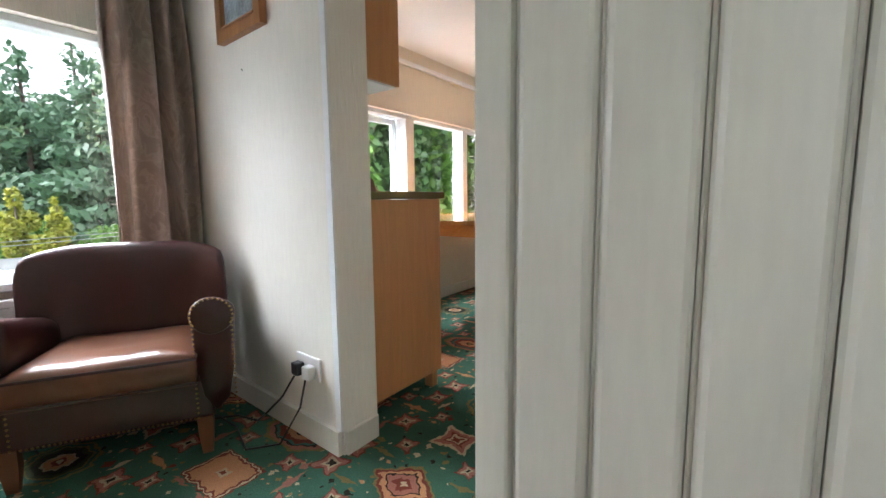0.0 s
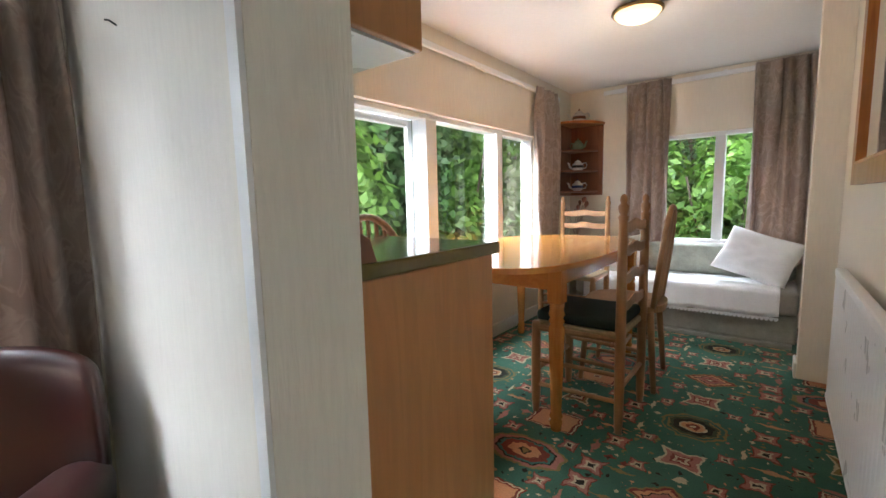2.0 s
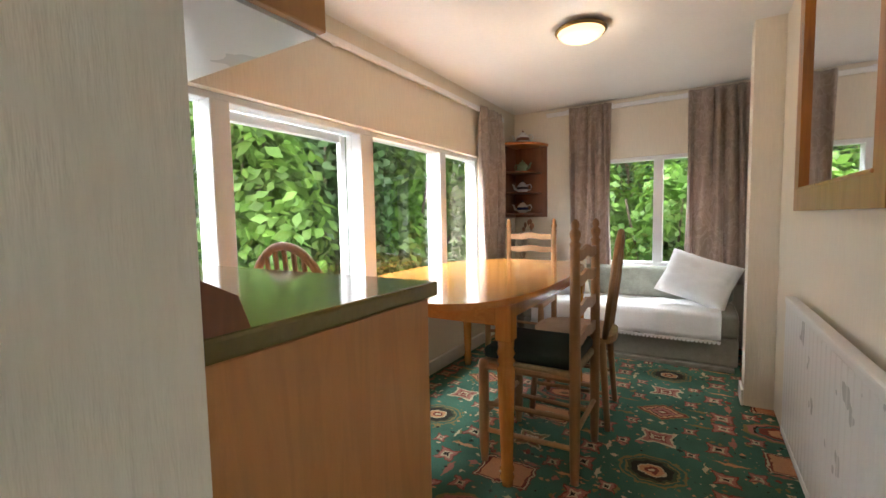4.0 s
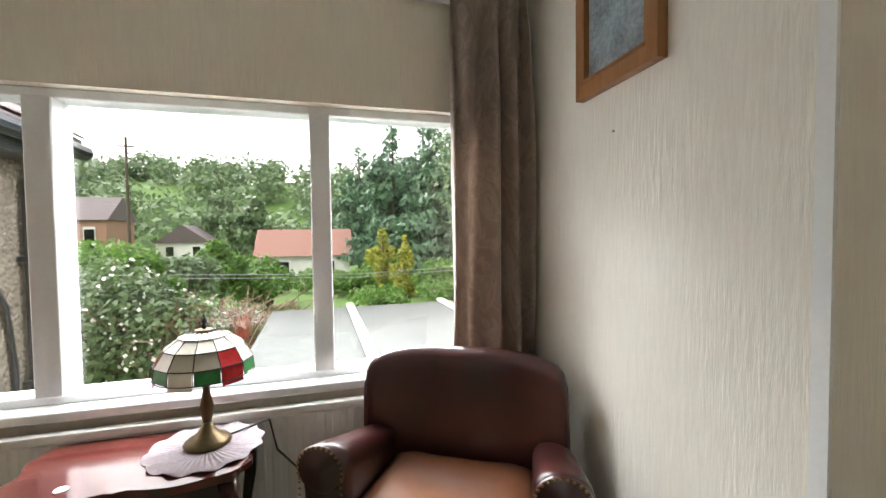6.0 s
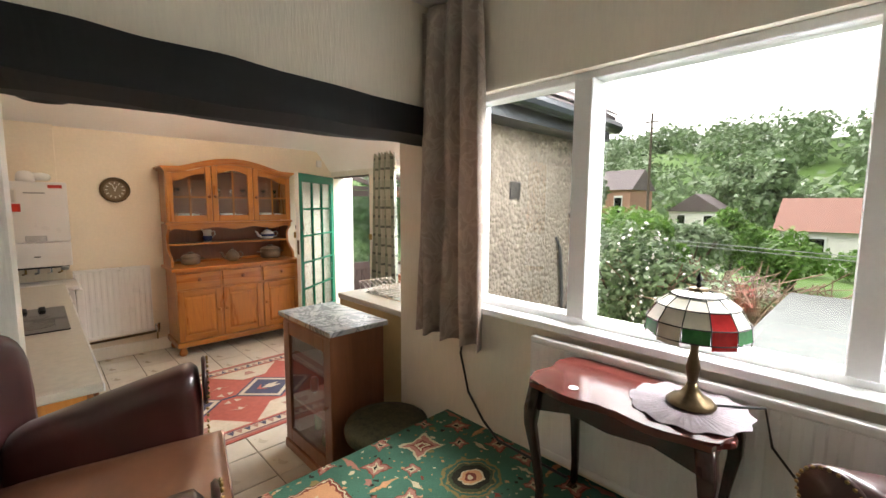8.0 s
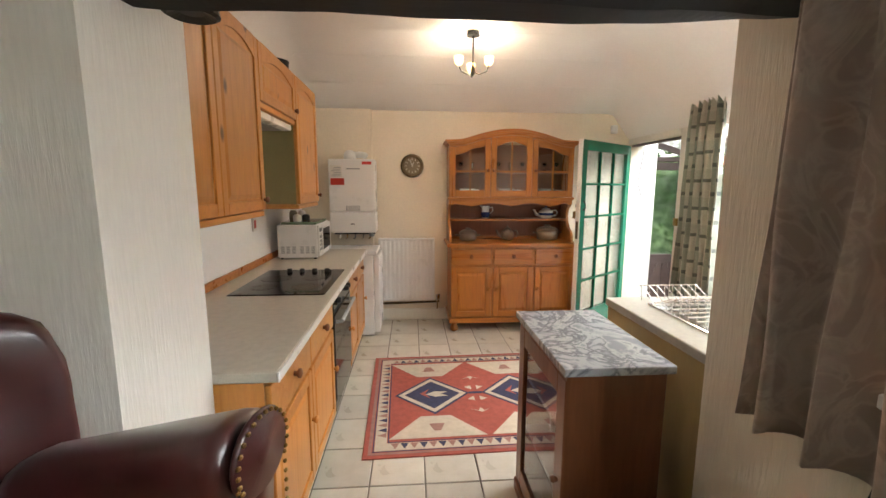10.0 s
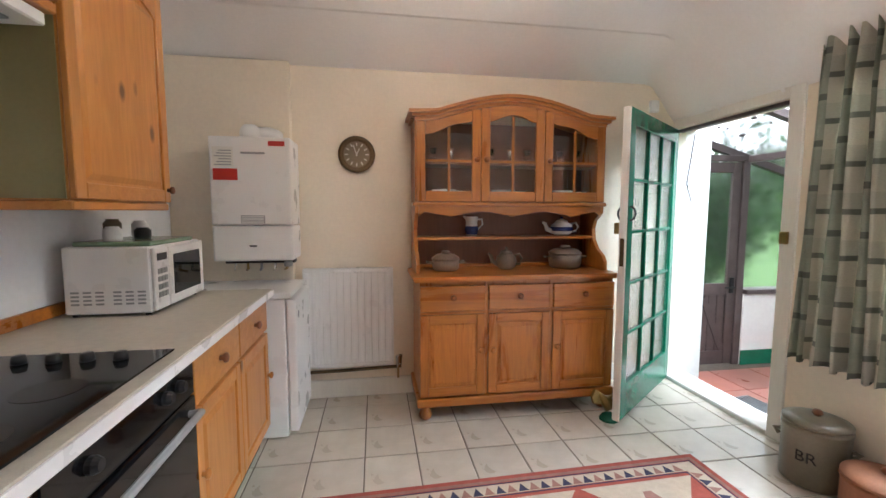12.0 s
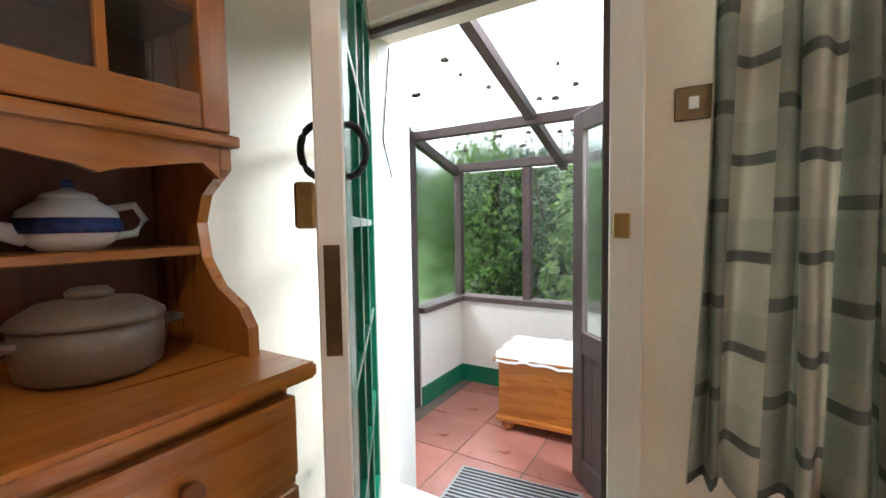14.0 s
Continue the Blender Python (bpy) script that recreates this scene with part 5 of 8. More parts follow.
def ladder_chair(m, label, cushion=True):
    """A ladder-back chair with turned posts and a rush seat; it faces +x."""
    c = thing("ladder_back_chair", m, label, "chair", "dining chairs")
    post = [(0.016, 0.0), (0.019, 0.06), (0.021, 0.2), (0.022, 0.45), (0.020, 0.8), (0.018, 0.93), (0.022, 0.945), (0.014, 0.955), (0.021, 0.975), (0.022, 0.99), (0.012, 1.003), (0.016, 1.015), (0.013, 1.03), (0.004, 1.04)]
    fr = [(0.015, 0.0), (0.019, 0.05), (0.022, 0.1), (0.022, 0.38), (0.019, 0.41), (0.022, 0.43), (0.016, 0.45)]
    for k in (-1, 1):
        part("back_post", lathe(B(), post, 14, (-0.19, k * 0.185, 0)), LADDER, c, smooth=True)
        part("front_leg", lathe(B(), fr, 14, (0.19, k * 0.205, 0)), LADDER, c, smooth=True)
        part("seat_rail", tube(B(), [(-0.19, k * 0.185, 0.42), (0.19, k * 0.205, 0.42)], 0.016, 8), LADDER, c)
        for z in (0.14, 0.26):
            part("stretcher", tube(B(), [(-0.19, k * 0.185, z), (0.0, k * 0.195, z), (0.19, k * 0.205, z)], 0.011, 8), LADDER, c)
    part("stretcher", tube(B(), [(0.19, -0.205, 0.21), (0.19, 0.205, 0.21)], 0.012, 8), LADDER, c)
    part("stretcher", tube(B(), [(-0.19, -0.185, 0.20), (-0.19, 0.185, 0.20)], 0.011, 8), LADDER, c)
    for z in (0.56, 0.68, 0.80, 0.90):
        pts = [(-0.175, z - 0.02), (-0.09, z - 0.026), (0, z - 0.012), (0.09, z - 0.026), (0.175, z - 0.02), (0.175, z + 0.02), (0.09, z + 0.018), (0, z + 0.034), (-0.09, z + 0.018), (-0.175, z + 0.02)]
        part("ladder_slat", prism(B(), pts, "x", -0.197, -0.185), LADDER, c)
    part("seat", box(B(), -0.19, 0.205, -0.20, 0.20, 0.415, 0.448, 0.014, 3), RUSH, c, "woven rush seat")
    if cushion:
        n = 12
        cu = B()
        box(cu, -0.185, 0.20, -0.19, 0.19, 0.449, 0.50, 0.022, 3)
        part("cushion", cu, GREENCUSHION, c, "dark green velvet seat cushion", True)
    return c


def hoop_chair(m, label):
    """A hoop-back kitchen chair with turned spindles; it faces +x."""
    c = thing("hoop_back_chair", m, label, "chair", "dining chairs")
    pts = [(0.21 * math.copysign(abs(math.cos(a)) ** 0.7, math.cos(a)), 0.205 * math.copysign(abs(math.sin(a)) ** 0.7, math.sin(a))) for a in [2 * math.pi * i / 32 for i in range(32)]]
    bm = prism(B(), pts, "z", 0.42, 0.455)
    part("seat", bm, LADDER, c)
    hoop = [(-0.17 - 0.10 * (z - 0.45), y, z) for y, z in [(0.185 * math.cos(a), 0.70 + 0.27 * math.sin(a)) for a in [math.pi * i / 22 for i in range(23)]]]
    hoop = [(-0.165, 0.165, 0.45)] + hoop + [(-0.165, -0.165, 0.45)]
    part("hoop", tube(B(), hoop, 0.0145, 9), LADDER, c, smooth=True)
    for i in range(7):
        y = -0.125 + 0.25 * i / 6
        zt = 0.70 + 0.265 * math.sqrt(max(0, 1 - (y / 0.185) ** 2))
        part("spindle", tube(B(), [(-0.165, y * 0.9, 0.45), (-0.185, y, 0.62), (-0.17 - 0.10 * (zt - 0.45), y, zt)], 0.0085, 8), LADDER, c)
    for x in (-0.15, 0.16):
        for k in (-1, 1):
            part("leg", tube(B(), [(x * 1.22, k * 0.19, 0.0), (x * 1.12, k * 0.175, 0.2), (x, k * 0.15, 0.43)], 0.014, 10, 0.019), LADDER, c, smooth=True)
    for k in (-1, 1):
        part("stretcher", tube(B(), [(-0.17, k * 0.177, 0.18), (0.18, k * 0.177, 0.18)], 0.010, 8), LADDER, c)
    part("stretcher", tube(B(), [(0.0, -0.177, 0.18), (0.0, 0.177, 0.18)], 0.010, 8), LADDER, c)
    return c


ladder_chair(pose(-0.99, 2.67, ZL, 0, 0, 180), "wooden ladder-back chair with rush seat and dark green cushion")
hoop_chair(pose(-0.96, 3.16, ZL, 0, 0, 184), "wooden hoop-back chair tucked beside the dining table")
ladder_chair(pose(-1.54, 3.90, ZL, 0, 0, -90), "wooden ladder-back chair with rush seat at the table end", False)
hoop_chair(pose(-1.62, 2.02, ZL, 0, 0, 96), "wooden hoop-back chair between the cabinet and the window")

# day bed with throw and pillows
bed = thing("sofa", pose(-0.90, 4.48, ZL), "grey-beige upholstered sofa under the end window", "sofa")
part("base", box(B(), -0.74, 0.74, -0.31, 0.30, 0.03, 0.22, 0.02, 2), SOFACLOTH, bed)
part("plinth", box(B(), -0.72, 0.72, -0.325, 0.28, 0.0, 0.028, 0.004), SOFACLOTH, bed)
part("seat_pad", box(B(), -0.74, 0.74, -0.32, 0.18, 0.222, 0.385, 0.035, 3), SOFACLOTH, bed, smooth=True)
part("back_cushion", box(B(), -0.74, 0.73, 0.13, 0.30, 0.38, 0.63, 0.04, 3), SOFABACK, bed, "faded figured grey-green back cushion", True)
th = B()
nx, ny = 60, 22
for i in range(nx + 1):
    for j in range(ny + 1):
        x = -0.66 + 1.30 * i / nx
        s = j / ny * 0.62
        if s < 0.44:
            y, z = 0.12 - s, 0.395
        else:
            y, z = -0.335 - 0.006 * math.sin(x * 30), 0.395 - (s - 0.44) - (0.014 * abs(math.sin(x * 24)) if j == ny else 0)
        th.verts.new((x, y, z + 0.012 * noise.noise((x * 7, s * 7, 2)) + 0.005 * noise.noise((x * 24, s * 24, 7))))
th.verts.ensure_lookup_table()
for i in range(nx):
    for j in range(ny):
        k = i * (ny + 1) + j
        th.faces.new([th.verts[q] for q in (k, k + 1, k + ny + 2, k + ny + 1)])
throw = part("throw", th, LINEN, smooth=True)
throw.matrix_basis = pose(-0.90, 4.48, ZL)
throw.modifiers.new("thickness", "SOLIDIFY").thickness = 0.006
lace = B()
for i in range(52):
    cx = -0.66 + 1.30 * (i + 0.5) / 52
    prism(lace, [(cx + 0.0135 * math.cos(a), 0.208 + 0.024 * math.sin(a)) for a in [math.pi * (1 + q / 6) for q in range(7)]], "y", -0.346, -0.342)
tagged(part("lace_edge", lace, LINEN, throw, "white scalloped lace edging"), kind="stuff")
tagged(throw, "white cotton throw with scalloped edge over the sofa", "throw")


def pillow(m, w, h, t, label, mt=LINEN):
    bm = B()
    n = 18
    for side in (1, -1):
        base = len(bm.verts)
        vs = []
        for i in range(n + 1):
            for j in range(n + 1):
                u, v = -1 + 2 * i / n, -1 + 2 * j / n
                puff = ((1 - u ** 4) * (1 - v ** 4)) ** 0.5
                pin = 1 - 0.06 * (1 - abs(u * v))
                vs.append(bm.verts.new((u * w / 2 * pin, side * (t / 2 * puff + (0.010 * noise.noise((u * 4, v * 4, side)) + 0.005 * noise.noise((u * 11, v * 11, side))) * puff), v * h / 2 * pin)))
        for i in range(n):
            for j in range(n):
                k = i * (n + 1) + j
                bm.faces.new([vs[q] for q in (k, k + 1, k + n + 2, k + n + 1)])
    bmesh.ops.remove_doubles(bm, verts=bm.verts, dist=0.0005)
    o = part("pillow", bm, mt, smooth=True)
    o.matrix_basis = m
    return tagged(o, label, "pillow")


pillow(pose(-0.40, 4.42, ZL + 0.58, -30, 16, -14), 0.47, 0.36, 0.15, "white embroidered pillow leaning on the sofa back")
pillow(pose(-1.36, 4.47, ZL + 0.53, -24, -10, 6), 0.36, 0.32, 0.12, "pale cream cushion at the sofa end", M("cream_cotton", (0.62, 0.57, 0.48), 0.85, bmp=0.4))

# corner shelf and teapots
cs = thing("corner_shelf", pose(-1.948, 4.798, 1.60) @ Matrix.Diagonal((1.13, 1.13, 0.955, 1)), "small dark pine corner shelf fixed high in the corner", "shelf")
R = 0.285


def quarter(z0, z1, r):
    pts = [(0.0, 0.0)] + [(r * math.cos(a), -r * math.sin(a)) for a in [math.pi / 2 * i / 10 for i in range(11)]]
    return prism(B(), pts, "z", z0, z1)


for i, z in enumerate((0.0, 0.20, 0.40)):
    part("shelf_board", quarter(z, z + 0.014, R * 0.86), BROWNWOOD, cs)
part("top_board", quarter(0.655, 0.68, R * 1.03), PINE, cs)
part("back_panel", box(B(), 0.0, R, -0.012, 0.0, -0.03, 0.655), BROWNWOOD, cs)
part("back_panel", box(B(), 0.0, 0.012, -R, -0.012, -0.03, 0.655), BROWNWOOD, cs)


def teapot(m, s, mt, label, mt2=None, tall=1.0):
    t = thing("teapot", m, label, "teapot")
    h = tall
    part("body", lathe(B(), [(0.035 * s, 0), (0.052 * s, 0.012 * s), (0.064 * s, 0.045 * s * h), (0.058 * s, 0.075 * s * h), (0.036 * s, 0.095 * s * h), (0.033 * s, 0.098 * s * h)], 24), mt, t, smooth=True)
    lid = part("lid", lathe(B(), [(0.036 * s, 0.098 * s * h), (0.03 * s, 0.108 * s * h), (0.012 * s, 0.115 * s * h), (0.007 * s, 0.12 * s * h)], 18), mt, t, smooth=True)
    part("knob", lathe(B(), [(0.006 * s, 0.12 * s * h), (0.010 * s, 0.127 * s * h), (0.004 * s, 0.136 * s * h)], 12), mt2 or mt, lid, smooth=True)
    part("spout", tube(B(), [(-0.05 * s, 0, 0.03 * s * h), (-0.085 * s, 0, 0.045 * s * h), (-0.098 * s, 0, 0.085 * s * h), (-0.112 * s, 0, 0.095 * s * h)], 0.016 * s, 10, 0.007 * s), mt, t, smooth=True)
    part("handle", tube(B(), [(0.05 * s, 0, 0.08 * s * h), (0.085 * s, 0, 0.09 * s * h), (0.10 * s, 0, 0.06 * s * h), (0.085 * s, 0, 0.03 * s * h), (0.055 * s, 0, 0.025 * s * h)], 0.0065 * s, 8), mt, t, smooth=True)
    if mt2:
        part("pattern_band", lathe(B(), [(0.0625 * s, 0.034 * s * h), (0.0652 * s, 0.045 * s * h), (0.0622 * s, 0.062 * s * h), (0.0600 * s, 0.0625 * s * h)], 24), mt2, t, "printed floral band", True)
    return t


teapot(pose(-1.83, 4.69, 1.613, 0, 0, 20), 0.85, CHINA, "white china teapot with dark printed band on the corner shelf", BLUECHINA)
teapot(pose(-1.83, 4.69, 1.804, 0, 0, 15), 0.85, CHINA, "white china teapot with dark floral pattern on the corner shelf", BLACK)
teapot(pose(-1.83, 4.69, 1.995, 0, 0, 170), 0.85, GREENCHINA, "pale green glazed teapot on the corner shelf")
teapot(pose(-1.82, 4.68, 2.250, 0, 0, 10), 0.95, CHINA, "cream teapot with brown flowers on the shelf top", BROWNWOOD)
dv = thing("dried_stems", pose(-1.80, 4.62, ZL), "dried seed-head stems in a tall dark vase", "dried flowers")
part("vase", lathe(B(), [(0.06, 0), (0.07, 0.1), (0.06, 0.4), (0.035, 0.6), (0.045, 0.66)], 18), STONEWARE, dv, smooth=True)
rnd = random.Random(9)
for i in range(9):
    a, b2 = rnd.uniform(-0.14, 0.16), rnd.uniform(-0.12, 0.04)
    h = rnd.uniform(0.86, 1.05)
    st = part("stem", tube(B(), [(0, 0, 0.62), (a * 0.5, b2 * 0.5, 0.62 + (h - 0.62) * 0.6), (a, b2, h)], 0.0025, 5), TWIG, dv)
    part("seed_head", lathe(B(), [(0.004, h - 0.02), (0.014, h), (0.015, h + 0.02), (0.004, h + 0.035)], 8, (a, b2, 0)), BROWNWOOD, st)

# dining ceiling lamp
cl2 = thing("ceiling_lamp", pose(-0.95, 3.20, CEIL) @ Matrix.Diagonal((0.86, 0.86, 0.9, 1)), "round brass ceiling lamp with lit amber glass dish", "lamp")
part("rim", lathe(B(), [(0.135, -0.012), (0.15, -0.02), (0.152, -0.03), (0.145, -0.038), (0.13, -0.036)], 36), BRASS, cl2, smooth=True)
part("base_plate", lathe(B(), [(0.09, -0.02), (0.09, -0.001)], 24), BRASS, cl2)
OPAL = glow("lit_amber_glass", (1.0, 0.64, 0.28), 0.65)
part("dish", lathe(B(), [(0.137, -0.037), (0.12, -0.056), (0.085, -0.074), (0.04, -0.083), (0.008, -0.085)], 36), OPAL, cl2, "lit amber glass dish", True)

# ---- kitchen ----


def knob(bm, x, y, z, r=0.018, axis="y", sign=-1):
    prof = [(r * 0.55, 0.0), (r * 0.5, sign * r * 0.5), (r, sign * r * 0.9), (r * 0.95, sign * r * 1.4), (r * 0.4, sign * r * 1.65)]
    return lathe(bm, [(a, h) for a, h in prof], 14, (x, y, z), axis)


def raised_door(parent, x0, x1, z0, z1, y, mt, mth, side, name="door", arch=0.0):
    """A framed door with a raised field, in the plane y, facing -y."""
    d = part(name, box(B(), x0 + 0.045, x1 - 0.045, y - 0.008, y + 0.006, z0 + 0.05, z1 - 0.05), mt, parent)
    for q in ((x0, x0 + 0.052), (x1 - 0.052, x1)):
        part("stile", box(B(), q[0], q[1], y - 0.018, y + 0.004, z0, z1, 0.003), mt, d)
    part("rail", box(B(), x0 + 0.053, x1 - 0.053, y - 0.0175, y + 0.004, z0, z0 + 0.055, 0.003), mth, d)
    if arch:
        n = 12
        pts = [(x0 + 0.053, z1), (x0 + 0.053, z1 - 0.06 - arch)]
        w = x1 - x0 - 0.106
        pts += [(x0 + 0.053 + w * i / n, z1 - 0.055 - arch * (1 - math.sin(math.pi * i / n))) for i in range(1, n)]
        pts += [(x1 - 0.053, z1 - 0.06 - arch), (x1 - 0.053, z1)]
        part("rail", prism(B(), pts, "y", y - 0.0175, y + 0.004), mth, d)
    else:
        part("rail", box(B(), x0 + 0.053, x1 - 0.053, y - 0.0175, y + 0.004, z1 - 0.055, z1, 0.003), mth, d)
    bm = B()
    a = [(x0 + 0.062, z0 + 0.065), (x1 - 0.062, z0 + 0.065), (x1 - 0.062, z1 - 0.065 - arch * 0.7), (x0 + 0.062, z1 - 0.065 - arch * 0.7)]
    k = 0.022
    b2 = [(a[0][0] + k, a[0][1] + k), (a[1][0] - k, a[1][1] + k), (a[2][0] - k, a[2][1] - k), (a[3][0] + k, a[3][1] - k)]
    lo = [bm.verts.new((u, y - 0.0085, v)) for u, v in a]
    hi = [bm.verts.new((u, y - 0.0165, v)) for u, v in b2]
    for i in range(4):
        bm.faces.new((lo[i], lo[(i + 1) % 4], hi[(i + 1) % 4], hi[i]))
    bm.faces.new(hi)
    part("field", bm, mt, d)
    kx = x1 - 0.026 if side > 0 else x0 + 0.026
    part("knob", knob(B(), kx, y - 0.018, (z0 + z1) / 2 + 0.03), mt, d, "turned wooden knob", True)
    return d


def dresser(m):
    """A Welsh dresser: bun feet, three doors and drawers, open shelf and glazed arched top."""
    d = thing("dresser", m, "large honey pine dresser with glazed top and open shelf", "dresser")
    W2, D = 0.655, 0.47
    part("carcass", box(B(), -W2 + 0.012, W2 - 0.012, -D + 0.012, 0, 0.155, 0.895), PINE, d)
    part("plinth", box(B(), -W2 - 0.01, W2 + 0.01, -D - 0.012, 0, 0.095, 0.155, 0.014, 2), PINE_H, d)
    for x in (-W2 + 0.05, W2 - 0.05):
        for y in (-D + 0.045, -0.06):
            part("bun_foot", lathe(B(), [(0.022, 0), (0.038, 0.018), (0.042, 0.04), (0.034, 0.065), (0.026, 0.072), (0.032, 0.095)], 16, (x, y, 0)), PINE, d, smooth=True)
    top = prism(B(), [(-W2 - 0.03, -D - 0.035), (W2 + 0.03, -D - 0.035), (W2 + 0.03, 0.0), (-W2 - 0.03, 0.0)], "z", 0.897, 0.93)
    bmesh.ops.bevel(top, geom=list(top.edges), offset=0.008, segments=2, affect="EDGES")
    part("counter_top", top, PINE_H, d)
    xs = (-W2, -0.222, 0.208, W2)
    for i in range(3):
        a, b2 = xs[i] + 0.012, xs[i + 1] - 0.012
        raised_door(d, a, b2, 0.17, 0.69, -D + 0.002, PINE, PINE_H, (1, -1, -1)[i])
        dr = part("drawer", box(B(), a, b2, -D - 0.016, -D + 0.008, 0.712, 0.872, 0.007, 2), PINE_H, d)
        part("knob", knob(B(), (a + b2) / 2, -D - 0.016, 0.80), KNOB_SHADED, dr, smooth=True)
        if i:
            part("divider", box(B(), xs[i] - 0.009, xs[i] + 0.009, -D - 0.006, -D + 0.012, 0.16, 0.893), PINE, d)
    part("drawer_rail", box(B(), -W2 + 0.012, W2 - 0.012, -D - 0.004, -D + 0.012, 0.693, 0.709), PINE_H, d)
    # open back with shelf and scrolled sides
    U = 0.29
    part("back_board", box(B(), -W2 + 0.03, W2 - 0.03, -0.016, -0.002, 0.931, 1.95), PINE_SHADED, d, "pine back boards, recess shade painted into their darker colour")
    part("shelf", box(B(), -W2 + 0.025, W2 - 0.025, -0.20, -0.017, 1.138, 1.158, 0.003), PINE_H, d)
    part("plate_ledge", box(B(), -W2 + 0.03, W2 - 0.03, -0.05, -0.017, 0.931, 0.955, 0.003), PINE_H, d)
    prof = [(0.0, 0.931), (-0.36, 0.931), (-0.36, 0.99), (-0.33, 1.03), (-0.255, 1.07), (-0.205, 1.13), (-0.19, 1.21), (-0.215, 1.27), (-U, 1.32), (-U, 1.37), (0, 1.37)]
    for k in (-1, 1):
        part("scrolled_side", prism(B(), prof, "x", k * (W2 - 0.012) - 0.012, k * (W2 - 0.012) + 0.012), PINE, d)
    pts = [(-W2 + 0.026, 1.372), (W2 - 0.026, 1.372), (W2 - 0.026, 1.30)]
    for i in range(1, 36):
        u = i / 36
        pts.append((W2 - 0.026 - u * (2 * W2 - 0.052), 1.318 + 0.014 * math.cos(u * 6 * math.pi) - (0.01 if abs(u * 3 % 1 - 0.5) < 0.08 else 0)))
    pts.append((-W2 + 0.026, 1.30))
    part("scalloped_rail", prism(B(), pts, "y", -U, -U + 0.018), PINE_H, d)
    part("moulding", box(B(), -W2 - 0.015, W2 + 0.015, -U - 0.016, -U + 0.02, 1.366, 1.392, 0.008, 2), PINE_H, d)

    def crown(x):
        return 1.905 + 0.095 * max(0.0, math.cos(x / W2 * math.pi * 0.5 * 1.25)) ** 1.1 - 0.02 * (abs(x) / W2) ** 2 + 0.02

    for k in (-1, 1):
        part("side", box(B(), k * (W2 - 0.012) - 0.012, k * (W2 - 0.012) + 0.012, -U + 0.001, 0, 1.393, 1.925), PINE, d)
    part("cupboard_floor", box(B(), -W2 + 0.026, W2 - 0.026, -U + 0.022, -0.017, 1.393, 1.41), PINE_SHADED, d)
    part("cupboard_shelf", box(B(), -W2 + 0.026, W2 - 0.026, -U + 0.05, -0.017, 1.64, 1.655), PINE_SHADED, d)
    n = 40
    for h0, h1, out in ((0.0, 0.026, 0.0), (0.022, 0.045, 0.02), (0.041, 0.062, 0.04)):
        bm = B()
        lo, hi = [], []
        for i in range(n + 1):
            x = -W2 - out + (2 * W2 + 2 * out) * i / n
            c = crown(max(-W2, min(W2, x)))
            lo.append((x, c + h0))
            hi.append((x, c + h1))
        prism(bm, lo + hi[::-1], "y", -U - 0.012 - out, -0.001)
        part("cornice", bm, PINE_H, d)
    for i in range(3):
        a, b2 = (-W2 + 0.008, -0.222, 0.212)[i], (-0.226, 0.208, W2 - 0.008)[i]
        c = (a + b2) / 2
        fr = part("glazed_door", box(B(), a, a + 0.058, -U - 0.018, -U + 0.002, 1.395, crown(a + 0.03) - 0.004, 0.003), PINE, d)
        part("stile", box(B(), b2 - 0.058, b2, -U - 0.018, -U + 0.002, 1.395, crown(b2 - 0.03) - 0.004, 0.003), PINE, fr)
        part("rail", box(B(), a + 0.059, b2 - 0.059, -U - 0.0175, -U + 0.002, 1.395, 1.462, 0.003), PINE_H, fr)
        m2 = 14
        lo = [(a + 0.059 + (b2 - a - 0.118) * q / m2, crown(a + (b2 - a) * q / m2) - 0.075 - 0.012 * math.cos(2 * math.pi * q / m2)) for q in range(m2 + 1)]
        hi = [(x, crown(x) - 0.004) for x, z in lo]
        part("rail", prism(B(), lo + hi[::-1], "y", -U - 0.0175, -U + 0.002), PINE_H, fr)
        part("glazing_bar", box(B(), c - 0.008, c + 0.008, -U - 0.013, -U - 0.002, 1.462, crown(c) - 0.07), PINE, fr)
        part("glazing_bar", box(B(), a + 0.059, b2 - 0.059, -U - 0.0125, -U - 0.0025, 1.648, 1.664), PINE_H, fr)
        gl = part("pane", box(B(), a + 0.05, b2 - 0.05, -U - 0.0015, -U + 0.0015, 1.45, crown(c) - 0.10), GLASS, fr)
        gl.visible_shadow = False
        kx = (b2 - 0.03, a + 0.03, a + 0.03)[i]
        part("knob", knob(B(), kx, -U - 0.018, 1.665), KNOB_SHADED, fr, smooth=True)
    return d


DX, DY = -2.04, -5.195
dresser(pose(DX, DY, 0, 0, 0, 180))


def bowl(m, r, h, mt, label, name="bowl"):
    o = part(name, lathe(B(), [(r * 0.45, 0), (r * 0.8, h * 0.4), (r, h), (r * 0.95, h), (r * 0.7, h * 0.4), (r * 0.3, h * 0.15)], 20), mt, smooth=True)
    o.matrix_basis = m
    return tagged(o, label, name)


def cup(m, label):
    t = thing("teacup", m, label, "cup")
    part("bowl", lathe(B(), [(0.02, 0), (0.03, 0.01), (0.04, 0.06), (0.037, 0.06), (0.028, 0.015), (0.01, 0.01)], 18), CHINA, t, smooth=True)
    part("handle", tube(B(), [(0.036, 0, 0.05), (0.056, 0, 0.048), (0.056, 0, 0.022), (0.032, 0, 0.018)], 0.004, 6), CHINA, t)


